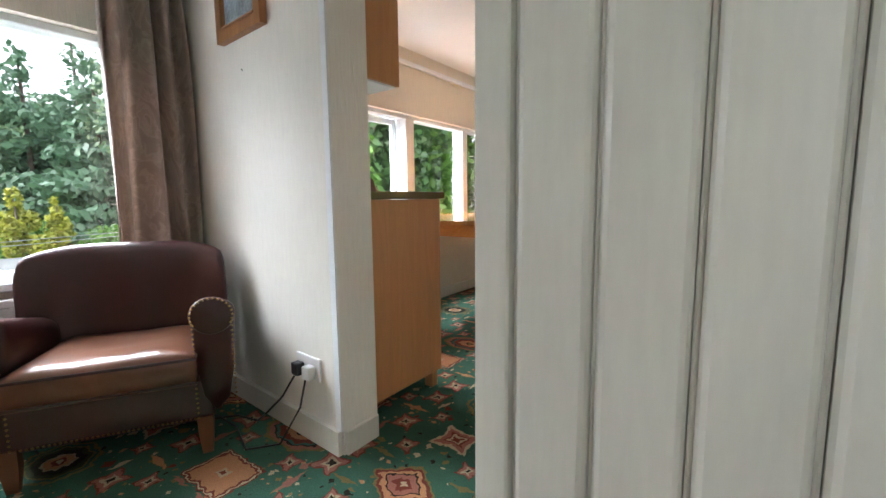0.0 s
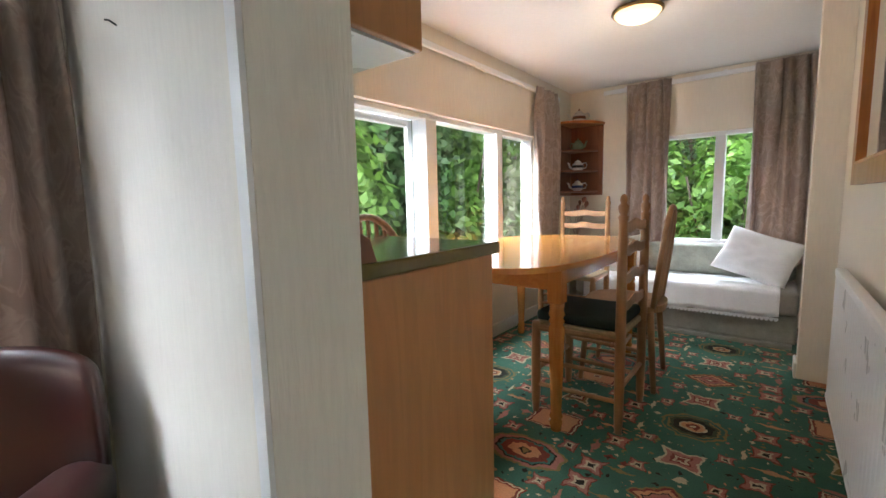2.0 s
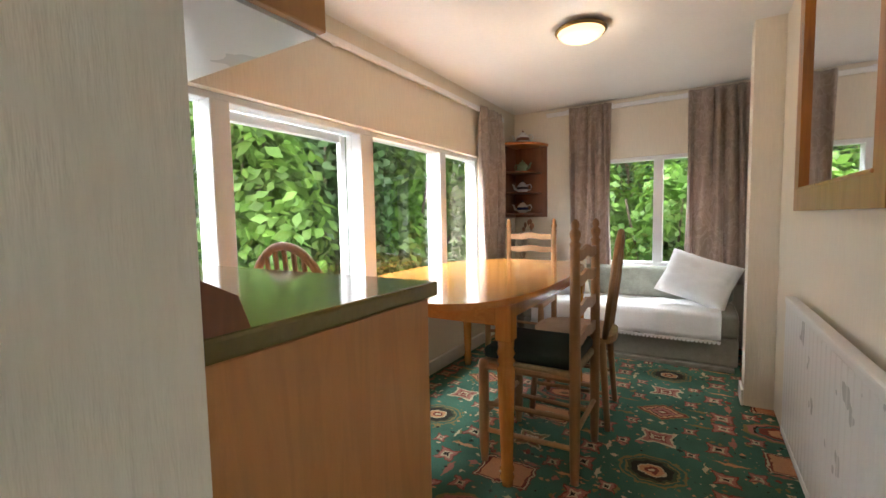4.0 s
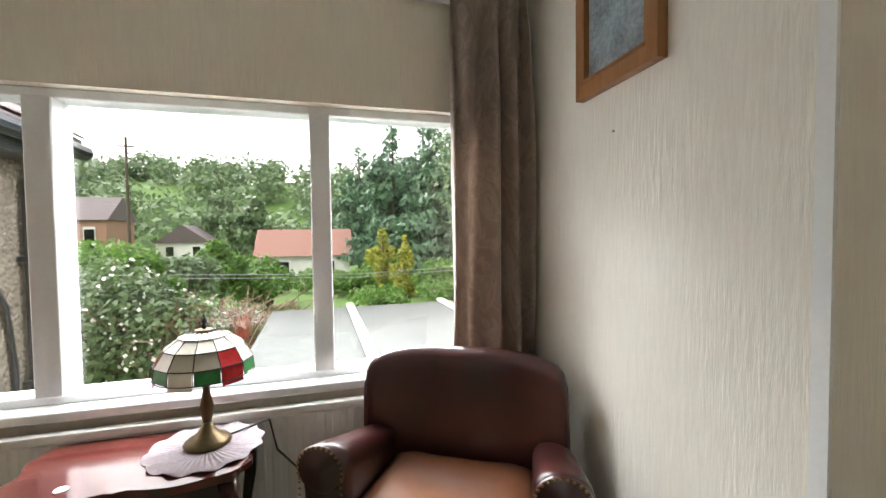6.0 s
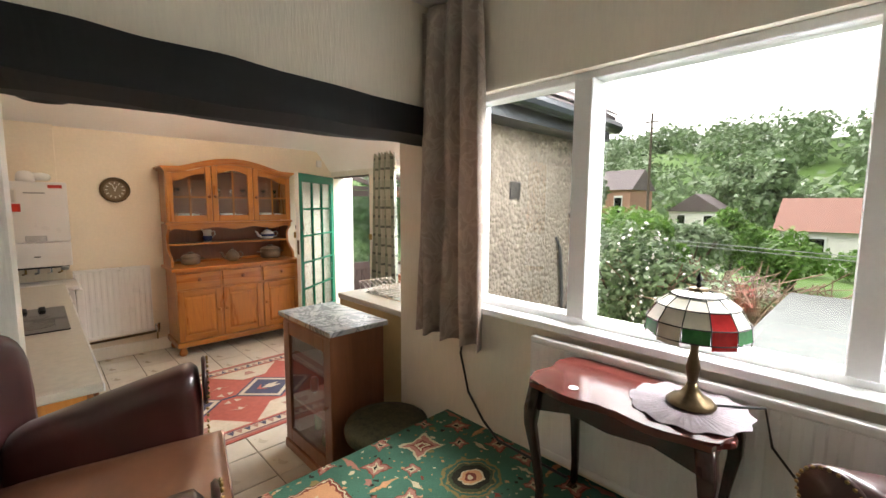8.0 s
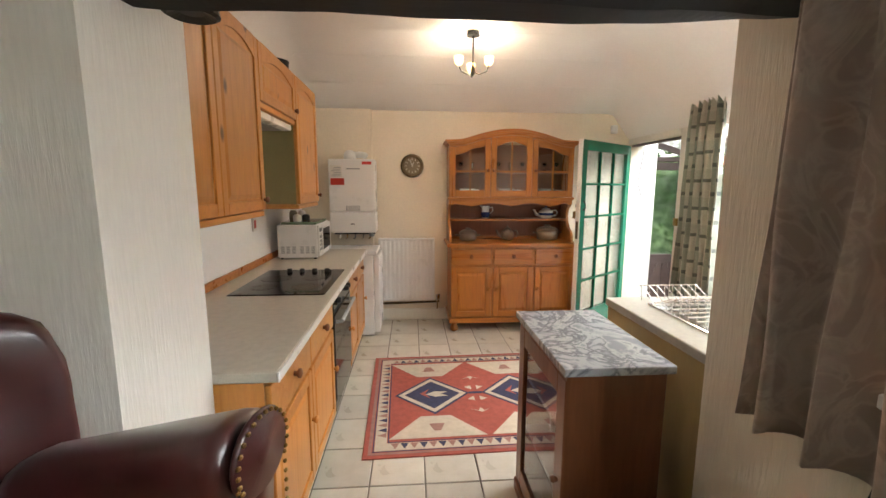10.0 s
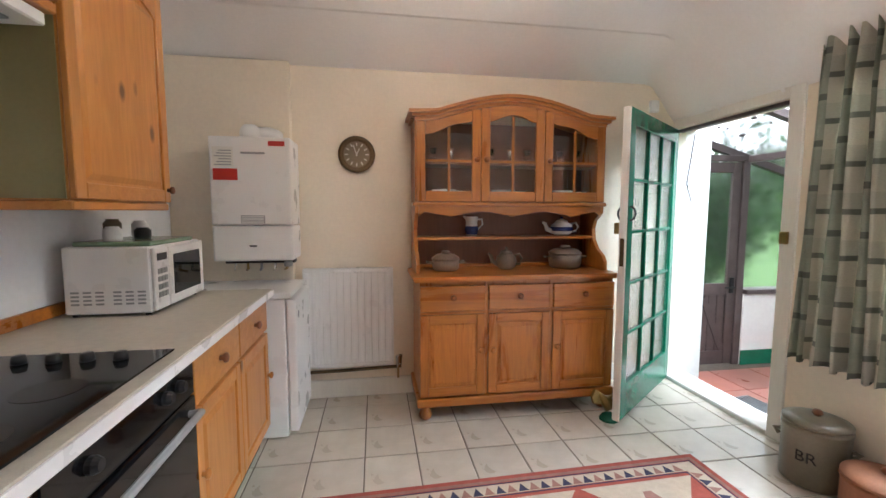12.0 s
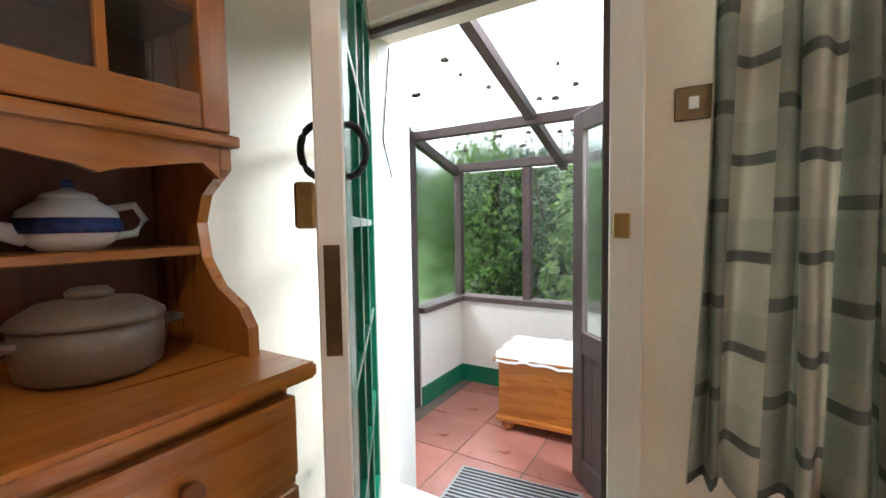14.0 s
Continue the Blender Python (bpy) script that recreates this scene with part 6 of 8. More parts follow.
for x, z in ((-1.55, 1.41), (-1.68, 1.41), (-1.98, 1.41), (-2.13, 1.41), (-2.40, 1.41), (-2.58, 1.41)):
    cup(pose(x, -5.02, z, 0, 0, 180 if x < -2 else 20), "white china cup inside the glazed dresser")
for x in (-1.6, -2.02, -2.46):
    bowl(pose(x, -5.06, 1.41), 0.085, 0.07, CHINA, "white china bowl behind the dresser glass")
for x, z in ((-1.52, 1.655), (-1.64, 1.655), (-1.92, 1.655), (-2.05, 1.655), (-2.18, 1.655), (-2.42, 1.655), (-2.55, 1.655)):
    g = part("glass_tumbler", lathe(B(), [(0.016, 0), (0.018, 0.06), (0.028, 0.10), (0.026, 0.10), (0.014, 0.06)], 14), CHROME if x in (-1.64, -2.05) else GLASS, smooth=True)
    g.matrix_basis = pose(x, -5.03, z)
    tagged(g, "small drinking glass on the dresser's upper shelf", "glass")

jug = thing("jug", pose(-1.804, -5.10, 1.158, 0, 0, 180), "blue and white patterned china jug on the dresser shelf", "jug")
part("body", lathe(B(), [(0.035, 0), (0.042, 0.01), (0.048, 0.05), (0.040, 0.09), (0.046, 0.135), (0.043, 0.137), (0.036, 0.09)], 20), CHINA, jug, smooth=True)
part("pattern_band", lathe(B(), [(0.0425, 0.012), (0.0488, 0.05), (0.0445, 0.07), (0.043, 0.07)], 20), BLUECHINA, jug, "blue printed band", True)
part("lip", tube(B(), [(-0.035, 0, 0.125), (-0.06, 0, 0.14)], 0.014, 8, 0.006), CHINA, jug, smooth=True)
part("handle", tube(B(), [(0.04, 0, 0.115), (0.075, 0, 0.12), (0.08, 0, 0.08), (0.044, 0, 0.045)], 0.006, 8), CHINA, jug)
teapot(pose(-2.475, -5.09, 1.158, 0, 0, 180), 1.3, CHINA, "blue and white willow-pattern teapot on the dresser shelf", BLUECHINA, 0.78)


def casserole(m, r, h, label):
    t = thing("casserole", m, label, "casserole dish")
    part("pot", lathe(B(), [(r * 0.8, 0), (r * 0.95, 0.012), (r, h * 0.5), (r * 0.98, h), (r * 0.9, h)], 28), STONEWARE, t, smooth=True)
    lid = part("lid", lathe(B(), [(r * 1.03, h), (r * 1.02, h + 0.01), (r * 0.7, h + 0.035), (r * 0.3, h + 0.042)], 28), STONEWARE, t, smooth=True)
    part("knob", lathe(B(), [(r * 0.3, h + 0.042), (r * 0.33, h + 0.052), (r * 0.25, h + 0.06)], 14), STONEWARE, lid, smooth=True)
    for k in (-1, 1):
        part("handle", tube(B(), [(k * r * 0.95, -0.02, h * 0.75), (k * (r + 0.035), -0.018, h * 0.78), (k * (r + 0.035), 0.018, h * 0.78), (k * r * 0.95, 0.02, h * 0.75)], 0.008, 7), STONEWARE, t)


casserole(pose(-1.60, -4.99, 0.931), 0.092, 0.075, "low grey-brown stoneware casserole with lid on the dresser")
casserole(pose(-2.475, -5.02, 0.931), 0.115, 0.10, "large brown stoneware casserole with lid on the dresser")
teapot(pose(-2.03, -5.0, 0.931, 0, 0, 180), 1.15, STONEWARE, "brown stoneware teapot standing on the dresser top")

# clock
ck = thing("wall_clock", pose(-1.01, -5.198, 1.72) @ Matrix.Diagonal((1.12, 1, 1.12, 1)), "round bronze wall clock with a dark dial", "clock")
part("rim", lathe(B(), [(0.11, 0.0), (0.112, 0.02), (0.10, 0.034), (0.084, 0.03), (0.08, 0.014)], 36, (0, 0, 0), "y"), DARKBRASS, ck, smooth=True)
part("dial", lathe(B(), [(0.083, 0.012), (0.083, 0.016)], 36, (0, 0, 0), "y"), M("aged_dial", (0.20, 0.15, 0.09), 0.5), ck)
for i in range(12):
    a = math.pi / 6 * i
    bm = box(B(), -0.003, 0.003, 0.0165, 0.0185, 0.052, 0.072)
    bmesh.ops.rotate(bm, verts=bm.verts, cent=(0, 0, 0), matrix=Matrix.Rotation(a, 3, "Y"))
    part("hour_mark", bm, CARDMOUNT, ck)
for ln, a in ((0.04, -0.45), (0.06, 0.35)):
    bm = box(B(), -0.0025, 0.0025, 0.019, 0.021, -0.01, ln)
    bmesh.ops.rotate(bm, verts=bm.verts, cent=(0, 0, 0), matrix=Matrix.Rotation(a, 3, "Y"))
    part("hand_bar", bm, CARDMOUNT, ck)

radiator(pose(-0.943, -5.198, 0.235, 0, 0, 90), 0.615, 0.705, "white panel radiator on the kitchen wall", 13, True, 0.005)
tagged(part("heating_pipe", tube(B(), [(0.1, -5.16, 0.19), (-0.5, -5.16, 0.20), (-0.9, -5.155, 0.205), (-1.30, -5.16, 0.215), (-1.30, -5.16, 0.30)], 0.012, 8), DARKBRASS), "bare dark heating pipe along the kitchen wall", "pipe")
tagged(part("baseboard", box(B(), -3.43, 0.16, -5.199, -5.18, 0.0, 0.13, 0.004), PANELWHITE), kind="structure")
tagged(part("wall_boxing", box(B(), -0.585, 0.168, -5.198, -5.13, 0.13, 2.30, 0.004), KCREAM), kind="structure")

# boiler and flue
bo = thing("boiler", pose(-0.405, -5.128, 1.03) @ Matrix.Diagonal((1.04, 1, 0.965, 1)), "white wall-mounted gas boiler with a lower flap", "boiler")
part("case", box(B(), -0.22, 0.22, 0, 0.275, 0.225, 0.765, 0.012, 2), ENAMEL, bo)
part("flap", box(B(), -0.22, 0.22, 0, 0.27, 0.0, 0.221, 0.012, 2), ENAMEL, bo)
part("badge_bar", box(B(), -0.08, 0.05, 0.275, 0.278, 0.66, 0.672), GREYPLASTIC, bo)
part("sticker", box(B(), 0.07, 0.20, 0.275, 0.2775, 0.50, 0.57), RED, bo, "red and white sticker")
part("sticker", box(B(), 0.09, 0.20, 0.275, 0.277, 0.58, 0.70), CARDMOUNT, bo, "pale printed label")
for i in range(6):
    part("label_line", box(B(), 0.10, 0.19 - 0.012 * (i % 3), 0.277, 0.2778, 0.59 + 0.017 * i, 0.596 + 0.017 * i), GREYPLASTIC, bo)
part("sticker", box(B(), -0.19, -0.10, 0.275, 0.2775, 0.71, 0.74), RED, bo, "red label")
gr = part("vent", box(B(), -0.07, 0.06, 0.274, 0.277, 0.235, 0.285), GREYPLASTIC, bo)
for i in range(5):
    part("slat", box(B(), -0.065, 0.055, 0.277, 0.280, 0.239 + 0.009 * i, 0.243 + 0.009 * i), ENAMEL, gr)
part("catch", box(B(), -0.02, 0.02, 0.27, 0.275, 0.09, 0.10), BLACK, bo)
part("flue", lathe(B(), [(0.06, 0.766), (0.06, 0.80), (0.055, 0.835), (0.035, 0.86), (0.01, 0.866)], 20, (0.03, 0.13, 0)), ENAMEL, bo, "white flue elbow", True)
part("flue_pipe", tube(B(), [(0.03, 0.13, 0.815), (-0.08, 0.1, 0.82), (-0.10, 0.004, 0.82)], 0.035, 12), ENAMEL, bo, smooth=True)
for i, x in enumerate((-0.15, -0.08, 0.0, 0.08, 0.15)):
    part("pipe", tube(B(), [(x, 0.10, 0.002), (x, 0.10, -0.07), (x + 0.02, 0.05, -0.085)], 0.009, 7), (BRASS, CHROME, GREYPLASTIC)[i % 3], bo)
part("valve", lathe(B(), [(0.02, -0.05), (0.026, -0.045), (0.026, -0.02), (0.012, -0.015)], 12, (-0.17, 0.16, 0)), GREYPLASTIC, bo)
part("manifold", box(B(), -0.2, 0.2, 0.05, 0.13, -0.03, -0.002), IRON, bo)

# worktop run
wk = thing("kitchen_worktop", pose(0, 0, 0), "beige stone-effect laminate worktop with a pale edge", "worktop")
part("slab", box(B(), -0.56, 0.168, -4.62, -1.87, 0.862, 0.90, 0.004), LAMINATE, wk)
part("edging", box(B(), -0.566, -0.561, -4.62, -1.87, 0.864, 0.897), ENAMEL, wk)
part("upstand", box(B(), 0.150, 0.169, -4.62, -1.87, 0.902, 0.952, 0.003), PINE_H, wk)
TOP = 0.90


def base_unit(y0, y1, doors, label):
    u = thing("base_unit", pose(0, 0, 0), label, "cabinet", "kitchen base units")
    part("carcass", box(B(), -0.51, 0.165, y0 + 0.002, y1 - 0.002, 0.11, 0.861), KNOTTY, u)
    part("kickboard", box(B(), -0.47, -0.45, y0 + 0.002, y1 - 0.002, 0.0, 0.109), GREENPAINT, u)
    w = (y1 - y0) / doors
    for i in range(doors):
        a, b2 = y0 + w * i + 0.004, y0 + w * (i + 1) - 0.004
        fx = new("front")
        fx.parent = u
        fx.matrix_basis = pose(-0.51, 0, 0, 0, 0, -90)
        raised_door(fx, -b2, -a, 0.13, 0.66, -0.004, KNOTTY, KNOTTY_Y, 1 if i == 0 else -1)
        dr = part("drawer", box(B(), -b2, -a, -0.022, -0.001, 0.68, 0.845, 0.006, 2), KNOTTY_Y, fx)
        part("knob", knob(B(), -(a + b2) / 2, -0.022, 0.765, 0.02), BROWNWOOD, dr, smooth=True)
    return u


def flatten_front(u):
    """Moves the doors and drawers of a unit from their holder to the unit itself."""
    for h in [c for c in u.children if c.type == "EMPTY"]:
        for c in list(h.children):
            c.parent = u
            c.matrix_basis = h.matrix_basis @ c.matrix_basis
        bpy.data.objects.remove(h)
    return u


for y0, y1, nd, lb in ((-2.43, -1.88, 1, "knotty pine base unit beside the pier"), (-2.985, -2.43, 1, "knotty pine base unit with door and drawer"), (-4.60, -3.645, 2, "knotty pine double base unit by the freezer")):
    flatten_front(base_unit(y0, y1, nd, lb))

ov = thing("oven", pose(-0.03, 0.075, 0), "built-in black glass electric oven under the hob", "oven")
part("body", box(B(), -0.48, 0.1, -3.715, -3.065, 0.12, 0.860), IRON, ov)
part("control_panel", box(B(), -0.505, -0.481, -3.71, -3.07, 0.735, 0.858, 0.003), DARKGLASS, ov)
od = part("oven_door", box(B(), -0.508, -0.481, -3.71, -3.07, 0.20, 0.730, 0.004), DARKGLASS, ov)
part("handle", tube(B(), [(-0.508, -3.66, 0.685), (-0.545, -3.66, 0.69), (-0.545, -3.12, 0.69), (-0.508, -3.12, 0.685)], 0.012, 8), GREYPLASTIC, od)
for y in (-3.60, -3.52, -3.2):
    part("knob", lathe(B(), [(0.02, 0), (0.02, -0.012), (0.014, -0.024)], 14, (-0.505, y, 0.80), "x"), BLACK, ov)
part("drawer", box(B(), -0.5, -0.481, -3.71, -3.07, 0.12, 0.195, 0.003), DARKGLASS, ov)

hb = thing("hob", pose(-0.045, 0.14, 0), "black ceramic glass hob set in the worktop", "hob")
part("glass_plate", box(B(), -0.47, 0.06, -3.71, -3.0, 0.9005, 0.907, 0.003), DARKGLASS, hb)
for x, y, r in ((-0.32, -3.18, 0.085), (-0.08, -3.18, 0.075), (-0.32, -3.42, 0.07), (-0.08, -3.42, 0.095)):
    part("cooking_ring", lathe(B(), [(r, 0.9072), (r, 0.9076)], 30, (x, y, 0)), M("ring_print", (0.02, 0.019, 0.018), 0.2, bmp=0), hb)
for i in range(4):
    part("knob", lathe(B(), [(0.019, 0.907), (0.018, 0.918), (0.015, 0.93), (0.006, 0.931)], 14, (-0.36 + 0.085 * i, -3.63, 0)), BLACK, hb, smooth=True)

fz = thing("freezer", pose(0, 0, 0), "white under-counter freezer with a worn top edge", "freezer")
part("cabinet", box(B(), -0.62, -0.02, -5.12, -4.64, 0.02, 0.835, 0.006), ENAMEL, fz)
part("top", box(B(), -0.655, -0.02, -5.125, -4.635, 0.837, 0.872, 0.006), ENAMEL, fz)
part("door", box(B(), -0.678, -0.624, -5.118, -4.642, 0.05, 0.832, 0.012, 2), ENAMEL, fz)
part("badge", lathe(B(), [(0.022, -0.680), (0.022, -0.677)], 16, (0, -4.72, 0.73), "x"), GREYPLASTIC, fz)

mw = thing("microwave", pose(-0.045, 0.11, TOP), "white microwave oven with vented side and dark door", "microwave")
part("case", box(B(), -0.175, 0.145, -4.66, -4.165, 0.012, 0.285, 0.006), ENAMEL, mw)
md = part("door", box(B(), -0.192, -0.176, -4.655, -4.29, 0.018, 0.28, 0.004), ENAMEL, mw)
part("window", box(B(), -0.1945, -0.1921, -4.61, -4.33, 0.06, 0.24, 0.001), DARKGLASS, md)
cp = part("control_panel", box(B(), -0.192, -0.176, -4.287, -4.17, 0.018, 0.28, 0.004), ENAMEL, mw)
part("display", box(B(), -0.1945, -0.1921, -4.27, -4.19, 0.225, 0.255), BLACK, cp)
for i in range(4):
    for j in range(3):
        part("button", box(B(), -0.195, -0.1921, -4.268 + 0.028 * j, -4.247 + 0.028 * j, 0.07 + 0.033 * i, 0.092 + 0.033 * i), GREYPLASTIC, cp)
for i in range(6):
    for j in range(4):
        part("vent_slot", box(B(), 0.09 - 0.045 * i - (0.02 if i > 2 else 0), 0.12 - 0.045 * i - (0.02 if i > 2 else 0), -4.1655, -4.1635, 0.05 + 0.016 * j, 0.058 + 0.016 * j), GREYPLASTIC, mw)
for x in (-0.15, 0.12):
    for y in (-4.63, -4.19):
        part("foot", lathe(B(), [(0.012, 0.0), (0.012, 0.0119)], 10, (x, y, 0)), BLACK, mw)
tray = part("tray", box(B(), -0.17, 0.12, -4.60, -4.19, 0.0, 0.02, 0.006), GREENCHINA)
tray.matrix_basis = pose(-0.045, 0.11, TOP + 0.285)
tagged(tray, "pale green plastic tray lying on the microwave", "tray")
for i, (x, y, h, mt) in enumerate(((0.0, -4.25, 0.06, ENAMEL), (0.06, -4.36, 0.09, CROCK), (-0.03, -4.42, 0.05, BLACK), (0.03, -4.52, 0.08, ENAMEL))):
    j = part("jar", lathe(B(), [(0.03, 0), (0.034, 0.008), (0.034, h * 0.8), (0.024, h * 0.92), (0.024, h)], 14), mt, smooth=True)
    j.matrix_basis = pose(x - 0.045, y + 0.11, TOP + 0.305)
    tagged(j, "small storage jar on top of the microwave", "jar")


def wall_unit(y0, y1, z0, z1, doors, label, arch=0.05):
    u = thing("wall_unit", pose(0, 0, 0), label, "cabinet", "kitchen wall units")
    part("carcass", box(B(), -0.165, 0.168, y0 + 0.001, y1 - 0.001, z0 + 0.03, z1), KNOTTY, u)
    part("light_rail", box(B(), -0.175, 0.168, y0 + 0.001, y1 - 0.001, z0 - 0.002, z0 + 0.029, 0.004), KNOTTY_Y, u)
    w = (y1 - y0) / doors
    for i in range(doors):
        a, b2 = y0 + w * i + 0.003, y0 + w * (i + 1) - 0.003
        fx = new("front")
        fx.parent = u
        fx.matrix_basis = pose(-0.165, 0, 0, 0, 0, -90)
        d = raised_door(fx, -b2, -a, z0 + 0.035, z1 - 0.004, -0.004, KNOTTY, KNOTTY_Y, 1 if i == 0 else -1, "door", arch)
        for kb in [c for c in d.children if c.name.startswith("knob")]:
            kb.location.z = z0 + 0.09 - (z0 + z1 + 0.031) / 2 - 0.03
            kb.data.materials[0] = BROWNWOOD
    return flatten_front(u)


wall_unit(-2.98, -1.90, 1.335, 2.28, 2, "knotty pine wall unit with arched doors")
wall_unit(-3.705, -2.985, 1.93, 2.28, 1, "short knotty pine wall unit above the cooker")
wall_unit(-4.35, -3.71, 1.335, 2.28, 1, "knotty pine wall unit beside the boiler")
tagged(part("end_panel", box(B(), -0.16, 0.165, -3.709, -3.706, 1.37, 1.965), TAUPE, bpy.data.objects["wall_unit.002"]), "olive-brown cabinet end panel")
hd = thing("cooker_hood", pose(0, -0.045, 0.04), "slim white cooker hood between the wall units", "cooker hood")
part("canopy", box(B(), -0.155, 0.165, -3.64, -2.96, 1.845, 1.885, 0.005), ENAMEL, hd)
part("filter", box(B(), -0.10, 0.12, -3.58, -3.02, 1.838, 1.8445), GREYPLASTIC, hd)
part("lamp_tube", tube(B(), [(0.145, -3.6, 1.80), (0.145, -3.0, 1.80)], 0.022, 10), ENAMEL, hd)
kp = part("cooking_pot", lathe(B(), [(0.09, 0), (0.10, 0.01), (0.105, 0.10), (0.11, 0.105), (0.10, 0.105), (0.092, 0.02)], 20), IRON, smooth=True)
kp.matrix_basis = pose(-0.02, -3.80, 2.28)
tagged(kp, "black iron pot on top of the wall unit", "pot")
cs2 = thing("cooker_switch", pose(0.168, -3.74, 1.23), "white cooker switch with a red rocker", "switch")
part("plate", box(B(), -0.010, 0, -0.035, 0.035, -0.065, 0.065, 0.004), ENAMEL, cs2)
part("rocker", box(B(), -0.016, -0.0101, -0.014, 0.014, -0.04, 0.02, 0.002), RED, cs2)

# glazed cabinet with marble top
mc = thing("glazed_cabinet", pose(-1.69, -2.13, 0.0) @ Matrix.Diagonal((1, 1, 1.018, 1)), "brown wooden cabinet with glazed door, contents dim", "cabinet")
hx, hy = 0.175, 0.30
part("side", box(B(), -hx, hx, hy - 0.02, hy, 0.06, 0.86, 0.003), BROWNWOOD, mc)
part("side", box(B(), -hx, hx, -hy, -hy + 0.02, 0.06, 0.86, 0.003), BROWNWOOD, mc)
part("back", box(B(), -hx, -hx + 0.015, -hy + 0.021, hy - 0.021, 0.06, 0.86), BROWNWOOD, mc)
part("plinth", box(B(), -hx - 0.003, hx + 0.012, -hy - 0.008, hy + 0.008, 0.0, 0.06, 0.006), BROWNWOOD, mc)
for z in (0.061, 0.33, 0.59):
    part("shelf", box(B(), -hx + 0.016, hx - 0.03, -hy + 0.021, hy - 0.021, z, z + 0.016), BROWNWOOD, mc)
part("top_rail", box(B(), -hx, hx, -hy + 0.021, hy - 0.021, 0.84, 0.86), BROWNWOOD, mc)
dr = part("door", box(B(), hx - 0.02, hx + 0.004, hy - 0.08, hy - 0.001, 0.065, 0.84, 0.003), BROWNWOOD, mc)
part("stile", box(B(), hx - 0.02, hx + 0.004, -hy + 0.001, -hy + 0.08, 0.065, 0.84, 0.003), BROWNWOOD, dr)
part("rail", box(B(), hx - 0.02, hx + 0.0035, -hy + 0.081, hy - 0.081, 0.065, 0.15, 0.003), BROWNWOOD, dr)
part("rail", box(B(), hx - 0.02, hx + 0.0035, -hy + 0.081, hy - 0.081, 0.76, 0.84, 0.003), BROWNWOOD, dr)
gp = part("pane", box(B(), hx - 0.010, hx - 0.006, -hy + 0.07, hy - 0.07, 0.14, 0.77), GLASS, dr)
gp.visible_shadow = False
part("knob", lathe(B(), [(0.008, hx + 0.004), (0.014, hx + 0.02), (0.008, hx + 0.03)], 12, (0, hy - 0.04, 0.46), "x"), BROWNWOOD, dr)
mt_ob = part("marble_slab", box(B(), -0.195, 0.192, -0.36, 0.30, 0.862, 0.892, 0.006, 2), MARBLE)
mt_ob.matrix_basis = pose(-1.69, -2.11, 0.016)
tagged(mt_ob, "grey veined marble slab on the brown cabinet", "marble top")
rnd = random.Random(21)
for z in (0.077, 0.346, 0.606):
    for i in range(5):
        r, h = rnd.uniform(0.025, 0.05), rnd.uniform(0.06, 0.17)
        o = part("storage_jar", lathe(B(), [(r * 0.9, 0), (r, 0.01), (r, h * 0.8), (r * 0.7, h * 0.9), (r * 0.75, h)], 14), rnd.choice((CHINA, STONEWARE, GREENCHINA, CROCK)), smooth=True)
        o.matrix_basis = pose(-1.70 + rnd.uniform(-0.06, 0.06), -2.35 + 0.105 * i, z * 1.018 + 0.001)
        tagged(o, "small jar standing inside the glazed cabinet", "jar")

# sink run
sk = thing("sink_unit", pose(0, 0, 0), "cream sink unit with a pale wood end panel", "cabinet")
part("end_panel", box(B(), -2.02, -2.002, -2.56, -1.725, 0.0, 0.897), M("pale_ply", (0.52, 0.38, 0.17), 0.5, var=0.1, stretch=(1, 1, 0.2)), sk)
part("carcass", box(B(), -3.43, -2.021, -2.54, -1.725, 0.08, 0.897), ENAMEL, sk)
for i in range(2):
    part("door", box(B(), -2.68 - 0.66 * i, -2.04 - 0.66 * i, -2.562, -2.541, 0.10, 0.88, 0.004), ENAMEL, sk)
st2 = part("worktop", box(B(), -3.435, -1.995, -2.58, -1.723, 0.899, 0.937, 0.004), LAMINATE, sk)
snk = thing("sink", pose(-2.56, -2.20, 0.938), "stainless steel sink with drainer and mixer tap", "sink")
part("drainer", box(B(), -0.48, 0.42, -0.24, 0.24, 0.0, 0.008, 0.003), CHROME, snk)
for i in range(7):
    part("rib", tube(B(), [(0.05, -0.18 + 0.06 * i, 0.009), (0.38, -0.18 + 0.06 * i, 0.009)], 0.004, 6), CHROME, snk)
part("basin_rim", lathe(B(), [(0.19, 0.006), (0.20, 0.012), (0.18, 0.012), (0.17, 0.009)], 28, (-0.24, 0, 0)), CHROME, snk, smooth=True)
tp = part("tap", lathe(B(), [(0.024, 0.008), (0.02, 0.03), (0.015, 0.05), (0.012, 0.16)], 14, (-0.05, 0.19, 0)), CHROME, snk, smooth=True)
part("spout", tube(B(), [(-0.05, 0.19, 0.15), (-0.05, 0.16, 0.19), (-0.07, 0.04, 0.20), (-0.08, 0.0, 0.16)], 0.009, 8), CHROME, tp, smooth=True)
dk = thing("dish_rack", pose(-2.27, -2.36, 0.95), "chrome wire dish rack on the drainer", "dish rack")
for i in range(8):
    part("wire", tube(B(), [(-0.14 + 0.04 * i, -0.12, 0.0), (-0.14 + 0.04 * i, -0.13, 0.07), (-0.14 + 0.04 * i, 0.0, 0.015), (-0.14 + 0.04 * i, 0.13, 0.07), (-0.14 + 0.04 * i, 0.12, 0.0)], 0.0025, 5), CHROME, dk)
for y, z in ((-0.13, 0.07), (0.13, 0.07), (0.0, 0.01)):
    part("rail_wire", tube(B(), [(-0.15, y, z), (0.15, y, z)], 0.003, 6), CHROME, dk)

